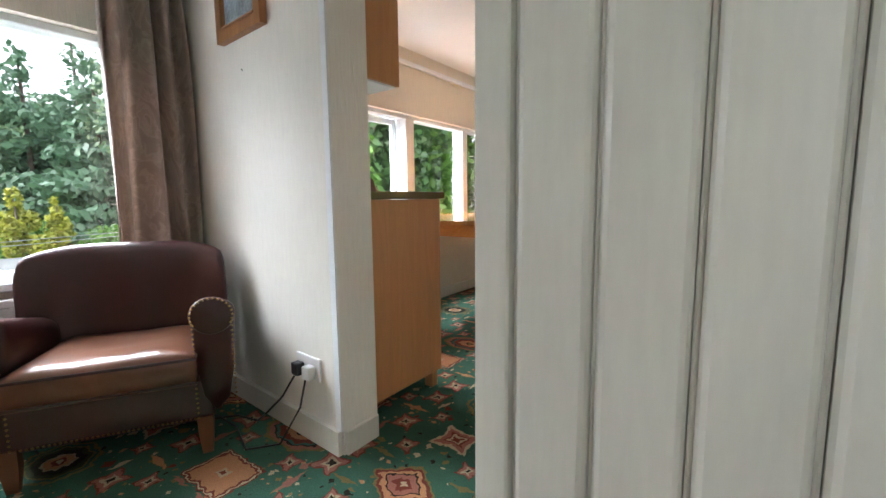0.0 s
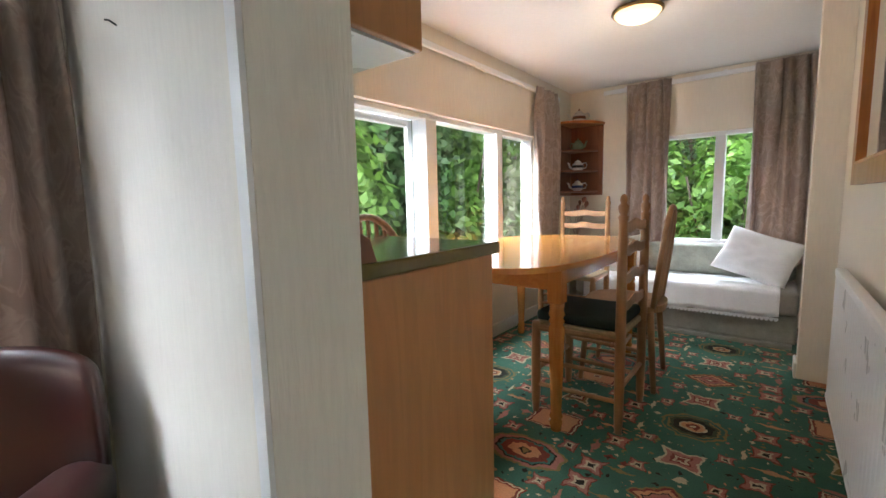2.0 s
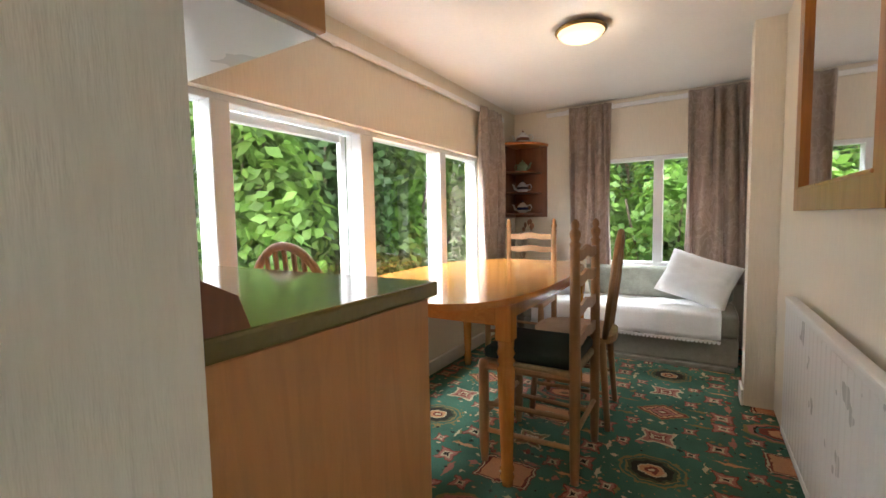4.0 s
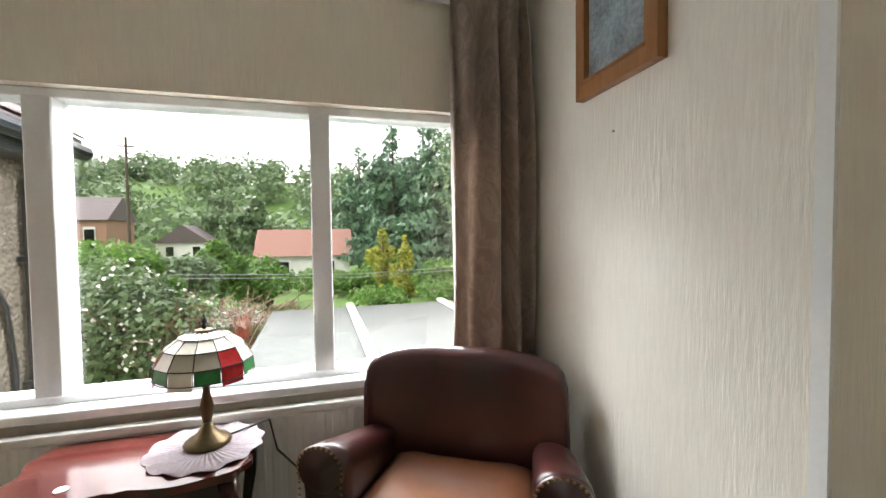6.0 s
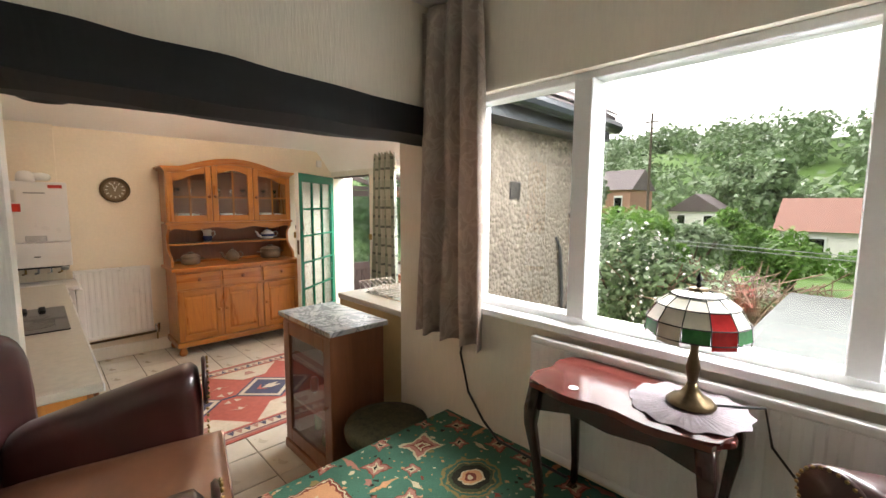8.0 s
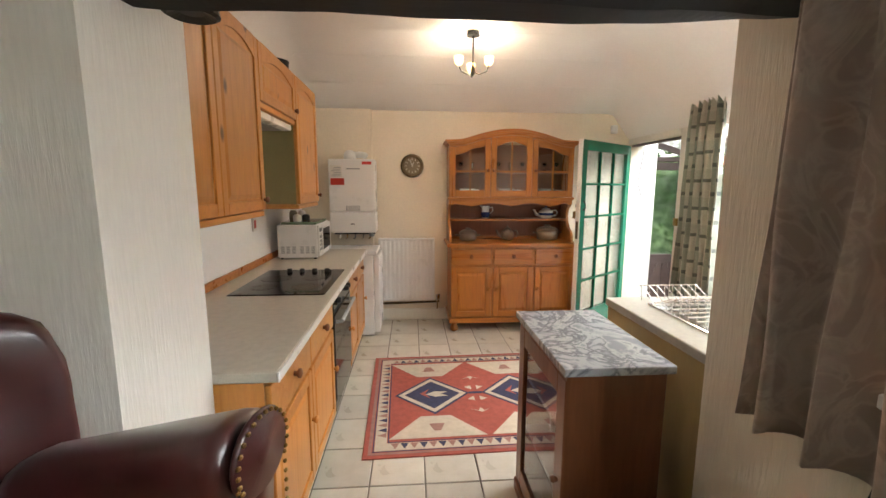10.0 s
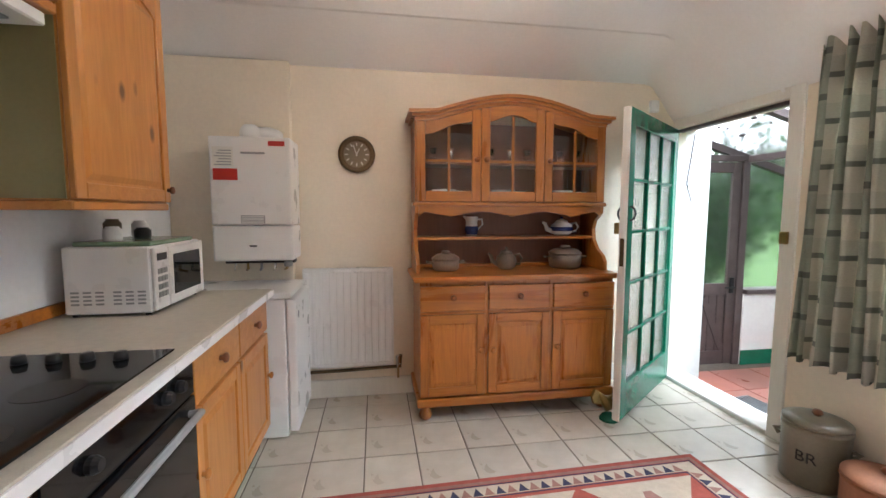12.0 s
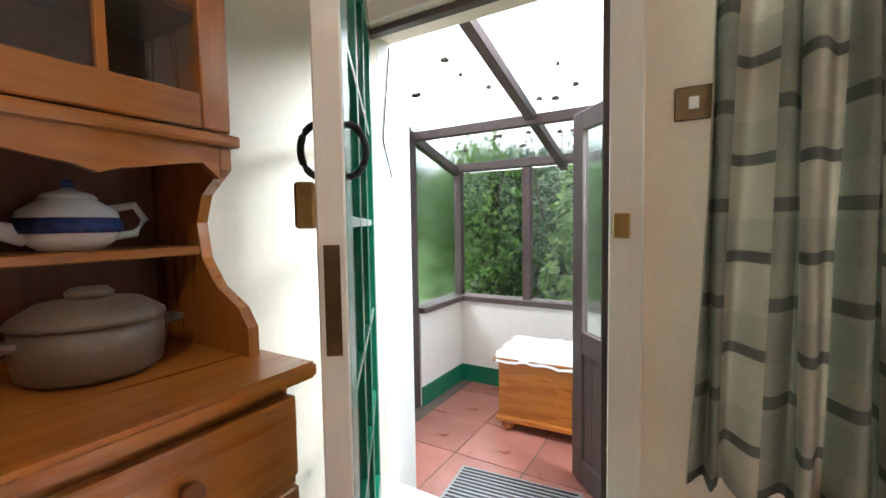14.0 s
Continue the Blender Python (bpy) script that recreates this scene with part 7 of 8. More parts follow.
stl = thing("stool", pose(-1.70, -1.575, 0), "low round stool covered in olive tapestry cloth", "stool")
part("seat", lathe(B(), [(0.19, 0.36), (0.222, 0.375), (0.228, 0.41), (0.215, 0.44), (0.16, 0.455), (0.05, 0.46), (0.01, 0.46)], 30), STOOLCLOTH, stl, smooth=True)
for k in range(4):
    a = math.pi / 4 + math.pi / 2 * k
    part("leg", tube(B(), [(0.16 * math.cos(a), 0.16 * math.sin(a), 0.0), (0.14 * math.cos(a), 0.14 * math.sin(a), 0.36)], 0.014, 10, 0.02), BROWNWOOD, stl)

# green glazed door, standing open
gd = thing("door_green", pose(-3.41, -5.145, 0.02, 0, 0, 37.8), "green-painted glazed back door with pebbled panes, open", "door")
DWID, DHT = 1.02, 1.93
E2 = 0.022
for nm, q in (("stile", (0, 0.085, 0, DHT)), ("stile", (DWID - 0.10, DWID - 0.012, 0, DHT)), ("top_rail", (0.086, DWID - 0.101, DHT - 0.10, DHT)), ("bottom_rail", (0.086, DWID - 0.101, 0, 0.22))):
    part(nm, box(B(), q[0], q[1], -E2, E2, q[2], q[3], 0.003), GREENPAINT, gd)
part("lock_edge", box(B(), DWID - 0.0119, DWID, -E2, E2, 0.0, DHT, 0.003), PANELWHITE, gd, "bare cream lock edge")
cols, rws = 3, 5
cw, rh = (DWID - 0.187) / cols, (DHT - 0.32) / rws
for i in range(1, cols):
    x = 0.086 + cw * i
    part("glazing_bar", box(B(), x - 0.011, x + 0.011, -E2 * 0.8, E2 * 0.8, 0.221, DHT - 0.101, 0.003), GREENPAINT, gd)
for j in range(1, rws):
    z = 0.22 + rh * j
    part("glazing_bar", box(B(), 0.087, DWID - 0.102, -E2 * 0.75, E2 * 0.75, z - 0.011, z + 0.011, 0.003), GREENPAINT, gd)
for i in range(cols):
    for j in range(rws):
        p = part("pane", box(B(), 0.088 + cw * i, 0.084 + cw * (i + 1), -0.003, 0.003, 0.222 + rh * j, 0.218 + rh * (j + 1)), FROSTED, gd)
        p.visible_shadow = False
for k in (-1, 1):
    part("pull_handle", tube(B(), [(DWID - 0.055, k * (E2 + 0.03 * math.sin(math.pi * i / 12)), 1.30 + 0.042 * math.cos(math.pi * i / 12)) for i in range(13)], 0.006, 8), IRON, gd)
part("lock_plate", box(B(), DWID, DWID + 0.003, -0.012, 0.012, 0.98, 1.15), DARKBRASS, gd)
part("night_latch", box(B(), DWID - 0.07, DWID + 0.004, -E2 - 0.03, -E2, 1.175, 1.245, 0.004), BRASS, gd)

sl = thing("light_switch", pose(-3.438, -4.06, 1.50), "aged brass light switch plate with white rocker", "switch")
part("plate", box(B(), 0, 0.008, -0.045, 0.045, -0.043, 0.043, 0.003), DARKBRASS, sl)
part("rocker", box(B(), 0.008, 0.014, -0.012, 0.012, -0.016, 0.016, 0.002), ENAMEL, sl)
tagged(part("lock_keep", box(B(), -3.424, -3.40, -4.25, -4.205, 1.15, 1.22, 0.004), BRASS, kd), "brass lock keep")
sn = part("door_sensor", box(B(), -0.035, 0.035, 0.0, 0.035, -0.045, 0.045, 0.01, 2), ENAMEL)
sn.matrix_basis = pose(-3.24, -5.198, 2.13)
tagged(sn, "small white plastic alarm box high on the wall", "alarm box")

curtain("curtain", "x", -3.33, -4.01, -3.61, 0.555, 2.36, 7, 0.040, CHECK, "sage and cream checked curtain hanging beside the kitchen window", 0.10, 12)
pole = thing("curtain_pole", pose(-3.375, -3.1, 2.385), "dark wooden curtain pole over the kitchen window", "curtain pole")
part("pole", tube(B(), [(0, -1.08, 0), (0, 1.08, 0)], 0.014, 12), BROWNWOOD, pole)
part("finial", lathe(B(), [(0.014, -1.08), (0.024, -1.10), (0.02, -1.13), (0.006, -1.145)], 12, (0, 0, 0), "y"), BROWNWOOD, pole)
part("bracket", tube(B(), [(-0.062, -0.9, -0.01), (0, -0.9, 0)], 0.009, 8), BROWNWOOD, pole)
wsill = part("sill_board", box(B(), -3.52, -3.40, -4.0, -2.60, 0.660, 0.688, 0.006), PINE_H, bpy.data.objects["window_4"])
part("transom", box(B(), -3.58, -3.50, -3.93, -2.30, 1.675, 1.75, 0.004), BROWNWOOD, bpy.data.objects["window_4"])


def plant(m, kind):
    t = thing("potted_plant", m, ("small cactus in a black pot on the window sill", "trailing houseplant in a terracotta pot on the sill")[kind], "plant")
    part("pot", lathe(B(), [(0.032, 0), (0.046, 0.065), (0.05, 0.066), (0.05, 0.08), (0.043, 0.08), (0.04, 0.06)], 18), (BLACK, TERRA)[kind], t, smooth=True)
    part("saucer", lathe(B(), [(0.06, 0.0), (0.075, 0.01), (0.072, 0.012), (0.03, 0.004)], 22), CHINA, t)
    rnd2 = random.Random(30 + kind)
    for i in range(10):
        a, l2 = rnd2.uniform(0, 6.28), rnd2.uniform(0.03, 0.07)
        part("leaf", loft(B(), [[(l2 * s * math.cos(a) - w * math.sin(a) * q, l2 * s * math.sin(a) + w * math.cos(a) * q, 0.075 + h + (0.002 if q == 0 else 0)) for q in (-1, 0, 1)] for s, w, h in ((0.1, 0.004, 0.0), (0.5, 0.012, 0.03), (1.0, 0.002, 0.035))]), LEAF_DARK, t)


plant(pose(-3.42, -3.52, 0.689), 0)
plant(pose(-3.47, -3.68, 0.689), 1)
plant(pose(-3.46, -3.36, 0.689), 1)


def crock(m, r, h, label, mt, word=""):
    t = thing("crock", m, label, "crock")
    part("jar", lathe(B(), [(r * 0.92, 0), (r, 0.012), (r, h * 0.9), (r * 1.03, h * 0.92), (r * 1.03, h * 0.96), (r * 0.97, h)], 32), mt, t, smooth=True)
    lid = part("lid", lathe(B(), [(r * 1.02, h), (r * 1.02, h + 0.012), (r * 0.7, h + 0.028), (r * 0.15, h + 0.034)], 32), mt, t, smooth=True)
    part("knob", lathe(B(), [(0.014, h + 0.034), (0.024, h + 0.048), (0.016, h + 0.062)], 14), BROWNWOOD, lid, smooth=True)
    for k in (-1, 1):
        part("lug", tube(B(), [(0.0, k * r, h * 0.7), (0.0, k * (r + 0.03), h * 0.68), (0.0, k * (r + 0.01), h * 0.6)], 0.012, 8), mt, t)
    if word:
        cu = bpy.data.curves.new("lettering", "FONT")
        cu.body, cu.size, cu.extrude, cu.align_x = word, 0.075, 0.001, "CENTER"
        o = new("lettering", cu)
        dg = bpy.context.evaluated_depsgraph_get()
        me = bpy.data.meshes.new_from_object(o.evaluated_get(dg))
        bpy.data.objects.remove(o)
        for v in me.vertices:
            a = v.co.x / r
            v.co = Vector((math.cos(a) * (r + 0.0015), math.sin(a) * (r + 0.0015), h * 0.45 + v.co.y))
        me.materials.append(BLACK)
        lt = new("lettering", me)
        lt.parent = t
    return t


crock(pose(-3.27, -3.86, 0, 0, 0, 25), 0.135, 0.30, "cream stoneware lidded crock with black lettering", CROCK, "BR")
crock(pose(-3.24, -3.54, 0, 0, 0, 0), 0.145, 0.20, "low brown terracotta crock with a pale lid", TERRA)

ck2 = thing("cockerel_doorstop", pose(-2.60, -4.585, 0, 0, 0, 200), "brass cockerel ornament holding the door open", "doorstop")
part("base", lathe(B(), [(0.06, 0), (0.06, 0.012), (0.045, 0.03), (0.02, 0.045)], 18), GREENPAINT, ck2)
part("body", loft(B(), [[(x, r * math.cos(a) * 0.6, z + r * math.sin(a)) for a in [2 * math.pi * i / 10 for i in range(10)]] for x, z, r in ((-0.11, 0.20, 0.012), (-0.08, 0.16, 0.035), (-0.03, 0.11, 0.05), (0.03, 0.11, 0.048), (0.06, 0.15, 0.032), (0.07, 0.19, 0.022), (0.075, 0.21, 0.02), (0.10, 0.215, 0.005))]), BRASS, ck2, smooth=True)
part("tail", prism(B(), [(-0.07, 0.12), (-0.15, 0.14), (-0.17, 0.19), (-0.14, 0.23), (-0.10, 0.20)], "y", -0.008, 0.008), BRASS, ck2)
part("comb", prism(B(), [(0.05, 0.215), (0.09, 0.22), (0.085, 0.25), (0.072, 0.235), (0.062, 0.25), (0.052, 0.232)], "y", -0.004, 0.004), RED, ck2)

# pendant
pn = thing("pendant_light", pose(-1.47, -3.86, 2.36), "black iron pendant lamp with small amber shades, lit", "lamp")
part("rod", tube(B(), [(0, 0, 0.03), (0, 0, 0.26)], 0.006, 8), IRON, pn)
part("rose", lathe(B(), [(0.05, 0.255), (0.045, 0.28)], 18), IRON, pn)
part("hub", lathe(B(), [(0.006, -0.03), (0.02, -0.01), (0.016, 0.03), (0.008, 0.05)], 12), IRON, pn)
AMBER = glow("lit_amber_shade", (1.0, 0.62, 0.22), 3.0)
for i in range(3):
    a = 2 * math.pi * i / 3 + 0.5
    arm = part("arm", tube(B(), [(0.0, 0.0, 0.0), (0.05 * math.cos(a), 0.05 * math.sin(a), -0.025), (0.11 * math.cos(a), 0.11 * math.sin(a), -0.01), (0.13 * math.cos(a), 0.13 * math.sin(a), 0.03)], 0.005, 7), IRON, pn)
    part("shade", lathe(B(), [(0.016, 0.03), (0.03, 0.05), (0.034, 0.09), (0.032, 0.092)], 14, (0.13 * math.cos(a), 0.13 * math.sin(a), 0)), AMBER, arm, smooth=True)
tv = part("iron_bracket", lathe(B(), [(0.02, 0), (0.06, -0.005), (0.065, -0.035), (0.055, -0.04), (0.03, -0.03)], 18), IRON)
tv.matrix_basis = pose(-0.46, -1.70, 1.955)
tagged(tv, "black cast-iron ornament under the beam end", "bracket")
tagged(part("cable", tube(B(), [(-3.60, -5.175, 1.94), (-3.57, -5.178, 1.7), (-3.55, -5.178, 1.55), (-3.60, -5.175, 1.4)], 0.003, 5), BLACK), "thin black wire on the door reveal", "cable")

# ---- kilim rug ----
rug = thing("kilim_rug", pose(-1.77, -3.42, 0.0, 0, 0, 1.5), "red and cream woven kilim rug with diamond pattern", "rug")
KRED = M("kilim_red", (0.34, 0.075, 0.05), 0.95, var=0.25, scale=25, bmp=0.6, bscale=220)
KCRM = M("kilim_cream", (0.50, 0.42, 0.32), 0.95, var=0.15, scale=25, bmp=0.6, bscale=220)
KBLUE = M("kilim_navy", (0.035, 0.035, 0.075), 0.95, var=0.3, scale=25, bmp=0.6, bscale=220)
KROSE = M("kilim_rose", (0.30, 0.15, 0.12), 0.95, var=0.25, scale=25, bmp=0.6, bscale=220)
RX, RY = 1.075, 0.70
part("ground", box(B(), -RX, RX, -RY, RY, 0.0, 0.007, 0.003), KRED, rug)
lay = {"cream": (KCRM, B()), "navy": (KBLUE, B()), "rose": (KROSE, B()), "red": (KRED, B())}


def motif(col, pts, z):
    prism(lay[col][1], pts, "z", z - 0.0006, z)


def band_rect(col, m0, m1, z):
    for q in ((-RX + m0, RX - m0, RY - m1, RY - m0), (-RX + m0, RX - m0, -RY + m0, -RY + m1), (-RX + m0, -RX + m1, -RY + m1, RY - m1), (RX - m1, RX - m0, -RY + m1, RY - m1)):
        motif(col, [(q[0], q[2]), (q[1], q[2]), (q[1], q[3]), (q[0], q[3])], z)


band_rect("rose", 0.03, 0.05, 0.0078)
band_rect("navy", 0.055, 0.062, 0.0078)
band_rect("cream", 0.065, 0.135, 0.0078)
band_rect("navy", 0.14, 0.147, 0.0078)
k = 0
while k < 2 * (RX - 0.14) / 0.056 - 1:
    x = -RX + 0.15 + 0.056 * k
    for s in (-1, 1):
        motif("navy" if k % 2 else "rose", [(x, s * (RY - 0.13)), (x + 0.05, s * (RY - 0.13)), (x + 0.025, s * (RY - 0.075))], 0.0086)
    k += 1
k = 0
while k < 2 * (RY - 0.14) / 0.056 - 1:
    y = -RY + 0.15 + 0.056 * k
    for s in (-1, 1):
        motif("navy" if k % 2 else "rose", [(s * (RX - 0.13), y), (s * (RX - 0.13), y + 0.05), (s * (RX - 0.075), y + 0.025)], 0.0086)
    k += 1
for c in (-0.63, 0.0, 0.63):
    for f in (-1, 1):
        motif("cream", [(c - 0.30, f * 0.53), (c + 0.30, f * 0.53), (c + 0.10, f * 0.29), (c - 0.10, f * 0.29)], 0.0082)
        motif("rose", [(c - 0.05, f * 0.38), (c + 0.05, f * 0.38), (c + 0.02, f * 0.46), (c - 0.02, f * 0.46)], 0.0088)
    motif("navy", [(c - 0.27, 0), (c, -0.27), (c + 0.27, 0), (c, 0.27)], 0.0084)
    motif("cream", [(c - 0.245, 0), (c, -0.245), (c + 0.245, 0), (c, 0.245)], 0.0090)
    motif("navy", [(c - 0.20, 0), (c, -0.20), (c + 0.20, 0), (c, 0.20)], 0.0096)
    motif("cream", [(c - 0.11, -0.03), (c - 0.02, -0.04), (c + 0.05, 0.0), (c - 0.02, 0.04), (c - 0.11, 0.03), (c - 0.06, 0)], 0.0102)
    motif("red", [(c + 0.02, -0.08), (c + 0.09, -0.01), (c + 0.02, 0.06), (c + 0.05, -0.01)], 0.0102)
for c in (-0.315, 0.315):
    for f in (-1, 1):
        motif("cream", [(c - 0.07, f * 0.22), (c - 0.02, f * 0.25), (c, f * 0.21), (c + 0.02, f * 0.25), (c + 0.07, f * 0.22), (c, f * 0.27)], 0.0082)
    motif("navy", [(c - 0.05, -0.015), (c + 0.05, -0.015), (c + 0.05, 0.015), (c - 0.05, 0.015)], 0.0086)
    for s in (-1, 1):
        motif("cream", [(c + s * 0.02, 0.05), (c + s * 0.07, 0.09), (c + s * 0.02, 0.11)], 0.0082)
        motif("cream", [(c + s * 0.02, -0.05), (c + s * 0.07, -0.09), (c + s * 0.02, -0.11)], 0.0082)
for nm, (mt, bm) in lay.items():
    part(nm + "_pattern", bm, mt, rug)

# ---- outdoors: house exterior ----
tagged(part("wall_pebbledash", box(B(), -3.63, -2.061, -1.599, -1.555, -0.6, 2.20), PEBBLE), "buff pebbledash outside wall", kind="structure")
roof = new("roof_kitchen")
tagged(roof, "hipped slate roof with black gutter over the kitchen", "roof", kind="structure")


def slope(name, quad, mt=SLATE):
    bm = B()
    lo = [bm.verts.new(p) for p in quad]
    hi = [bm.verts.new((p[0], p[1], p[2] + 0.04)) for p in quad]
    bm.faces.new(lo)
    bm.faces.new(hi)
    for i in range(len(quad)):
        j = (i + 1) % len(quad)
        bm.faces.new((lo[i], lo[j], hi[j], hi[i]))
    return part(name, bm, mt, roof)


def nz(y):
    return 2.24 + (-1.33 - y) * 0.72


slope("slope_north", [(-3.76, -1.33, 2.24), (-2.07, -1.33, 2.24), (-2.07, -3.4, nz(-3.4)), (-2.2, -3.4, nz(-3.4))])
slope("slope_inner", [(-2.07, -1.67, nz(-1.67)), (0.36, -1.67, nz(-1.67)), (0.36, -3.4, nz(-3.4)), (-2.07, -3.4, nz(-3.4))])
slope("slope_south", [(-3.76, -5.6, 2.24), (0.36, -5.6, 2.24), (0.36, -3.4, nz(-3.4)), (-2.2, -3.4, nz(-3.4))])
slope("slope_west", [(-3.76, -1.33, 2.24), (-3.76, -5.6, 2.24), (-2.2, -3.4, nz(-3.4))])
slates = B()
rnd = random.Random(5)
for r in range(11):
    y = -1.33 - 0.16 * r
    xl = -3.76 + 0.16 * r * 0.87
    x = xl + (0.12 if r % 2 else 0.0)
    while x < -2.2:
        w, d = 0.235, rnd.uniform(0.0, 0.008)
        za, zb = nz(y) + 0.055 + d, nz(y - 0.2) + 0.045
        q = [(x, y + 0.02, za), (x + w, y + 0.02, za), (x + w, y - 0.18, zb), (x, y - 0.18, zb)]
        t = [slates.verts.new(p) for p in q]
        u = [slates.verts.new((p[0], p[1], p[2] - 0.012)) for p in q]
        slates.faces.new(t)
        for i in range(4):
            slates.faces.new((t[i], t[(i + 1) % 4], u[(i + 1) % 4], u[i]))
        x += 0.24
tagged(part("slates", slates, SLATE, roof), kind="stuff")
part("fascia", box(B(), -3.76, -2.07, -1.40, -1.375, 2.10, 2.24), GUTTER, roof)
part("soffit", box(B(), -3.76, -2.07, -1.555, -1.40, 2.10, 2.12), GUTTER, roof)
gut = B()
tube(gut, [(-3.78, -1.325, 2.20), (-2.07, -1.325, 2.22)], 0.05, 10)
part("gutter", gut, GUTTER, roof)
part("downpipe", tube(B(), [(-3.52, -1.33, 2.18), (-3.52, -1.40, 2.08), (-3.52, -1.50, 1.98), (-3.52, -1.50, -0.4)], 0.036, 10), GUTTER, roof, smooth=True)
for z in (0.75, 1.5):
    part("pipe_clip", box(B(), -3.57, -3.47, -1.55, -1.455, z, z + 0.03), GUTTER, roof)
part("waste_pipe", tube(B(), [(-3.40, -1.53, -0.3), (-3.38, -1.53, 0.9), (-3.33, -1.53, 1.25), (-3.30, -1.55, 1.35)], 0.014, 8), GUTTER, roof)
part("wall_vent", box(B(), -2.82, -2.70, -1.556, -1.545, 1.63, 1.75, 0.006), IRON, roof)

shed = thing("outbuilding", pose(0, 0, 0), "flat grey felt roof of a lower outbuilding with battens", "outbuilding")
part("roof_deck", box(B(), -4.15, -2.10, -0.22, 2.9, 0.93, 1.0, 0.01), FELT, shed)
part("shed_wall", box(B(), -4.05, -2.12, -0.15, 2.8, -0.9, 0.929), PEBBLE, shed)
for y in (0.42, 1.25, 2.1):
    part("batten", box(B(), -4.17, -2.10, y - 0.03, y + 0.03, 1.001, 1.03, 0.006), M("pale_batten", (0.62, 0.63, 0.62), 0.7), shed)

# ---- outdoors: ground and greenery ----


def ground_z(x, y):
    d = max(0.0, -x - 5)
    z = -0.55 - 0.035 * min(d, 40)
    if d > 70:
        t = min(1.0, (d - 70) / 90)
        z += 23 * t * t * (3 - 2 * t)
    return z + 0.12 * noise.noise((x * 0.15, y * 0.15, 0))


gr = B()
xs = [60, 20, 8, 4, 0, -2, -4, -6, -8, -10, -13, -16, -20, -25, -32, -40, -55, -75, -90, -105, -120, -140, -165, -200, -400, -900]
ys = [-900, -300, -150, -100, -70, -50, -36, -26, -18, -13, -9, -6, -3, 0, 3, 6, 9, 13, 18, 26, 36, 50, 70, 100, 150, 300, 900]
gv = [[gr.verts.new((x, y, ground_z(x, y))) for y in ys] for x in xs]
for i in range(len(xs) - 1):
    for j in range(len(ys) - 1):
        gr.faces.new((gv[i][j], gv[i][j + 1], gv[i + 1][j + 1], gv[i + 1][j]))
tagged(part("ground", gr, GRASS, smooth=True), "rough grass sloping away to a wooded hill", kind="structure")


def leaf_mesh(name, blobs, n, size, mt, seed, parent=None, up=0.4, shell=0.55, long=1.6):
    """Many small leaves scattered through a set of rounded clumps."""
    rs = np.random.RandomState(seed)
    bl = np.array(blobs, float)
    wgt = (bl[:, 3] * bl[:, 4] + bl[:, 3] * bl[:, 5] + bl[:, 4] * bl[:, 5])
    pick = rs.choice(len(bl), n, p=wgt / wgt.sum())
    d = rs.normal(size=(n, 3))
    d /= np.linalg.norm(d, axis=1)[:, None]
    rad = shell + (1.06 - shell) * rs.rand(n) ** 0.6
    p = bl[pick, :3] + d * bl[pick, 3:] * rad[:, None]
    nrm = d * 0.7 + rs.normal(size=(n, 3)) * 0.6
    nrm[:, 2] += up
    nrm /= np.linalg.norm(nrm, axis=1)[:, None]
    u = np.cross(nrm, rs.normal(size=(n, 3)))
    u /= np.linalg.norm(u, axis=1)[:, None] + 1e-9
    v = np.cross(nrm, u)
    s = size * rs.uniform(0.6, 1.3, (n, 1))
    q = np.stack([p - u * s * long * 0.5, p + v * s * 0.45 + nrm * s * 0.12, p + u * s * long * 0.5, p - v * s * 0.45 + nrm * s * 0.12], 1).reshape(-1, 3)
    me = bpy.data.meshes.new(name)
    me.vertices.add(n * 4)
    me.vertices.foreach_set("co", q.ravel())
    me.loops.add(n * 4)
    me.loops.foreach_set("vertex_index", np.arange(n * 4))
    me.polygons.add(n)
    me.polygons.foreach_set("loop_start", np.arange(n) * 4)
    me.update(calc_edges=True)
    me.materials.append(mt)
    o = new(name, me)
    if parent:
        o.parent = parent
    return o


def shrub(name, x, y, r, h, n, size, mt, label, seed, cat="shrub", flowers=0):
    z = ground_z(x, y)
    t = thing(name, pose(x, y, z), label, cat)
    rnd2 = random.Random(seed)
    for i in range(5):
        a = rnd2.uniform(0, 6.28)
        part("stem", tube(B(), [(0, 0, -0.1), (0.25 * r * math.cos(a), 0.25 * r * math.sin(a), h * 0.4), (0.55 * r * math.cos(a), 0.55 * r * math.sin(a), h * 0.8)], 0.035 * r, 6, 0.01), BARK, t)
    bl = []
    for i in range(9):
        a, d = rnd2.uniform(0, 6.28), rnd2.uniform(0, 0.6) * r
        k = rnd2.uniform(0.35, 0.6)
        bl.append((d * math.cos(a), d * math.sin(a), rnd2.uniform(0.35, 0.75) * h, r * k, r * k, h * 0.32 * rnd2.uniform(0.7, 1.2)))
    leaf_mesh("foliage", bl, n, size, mt, seed, t)
    if flowers:
        leaf_mesh("blossom", bl, flowers, size * 0.9, PETAL, seed + 1, t, shell=1.0, long=1.1)["label"] = "white blossom"
    return t


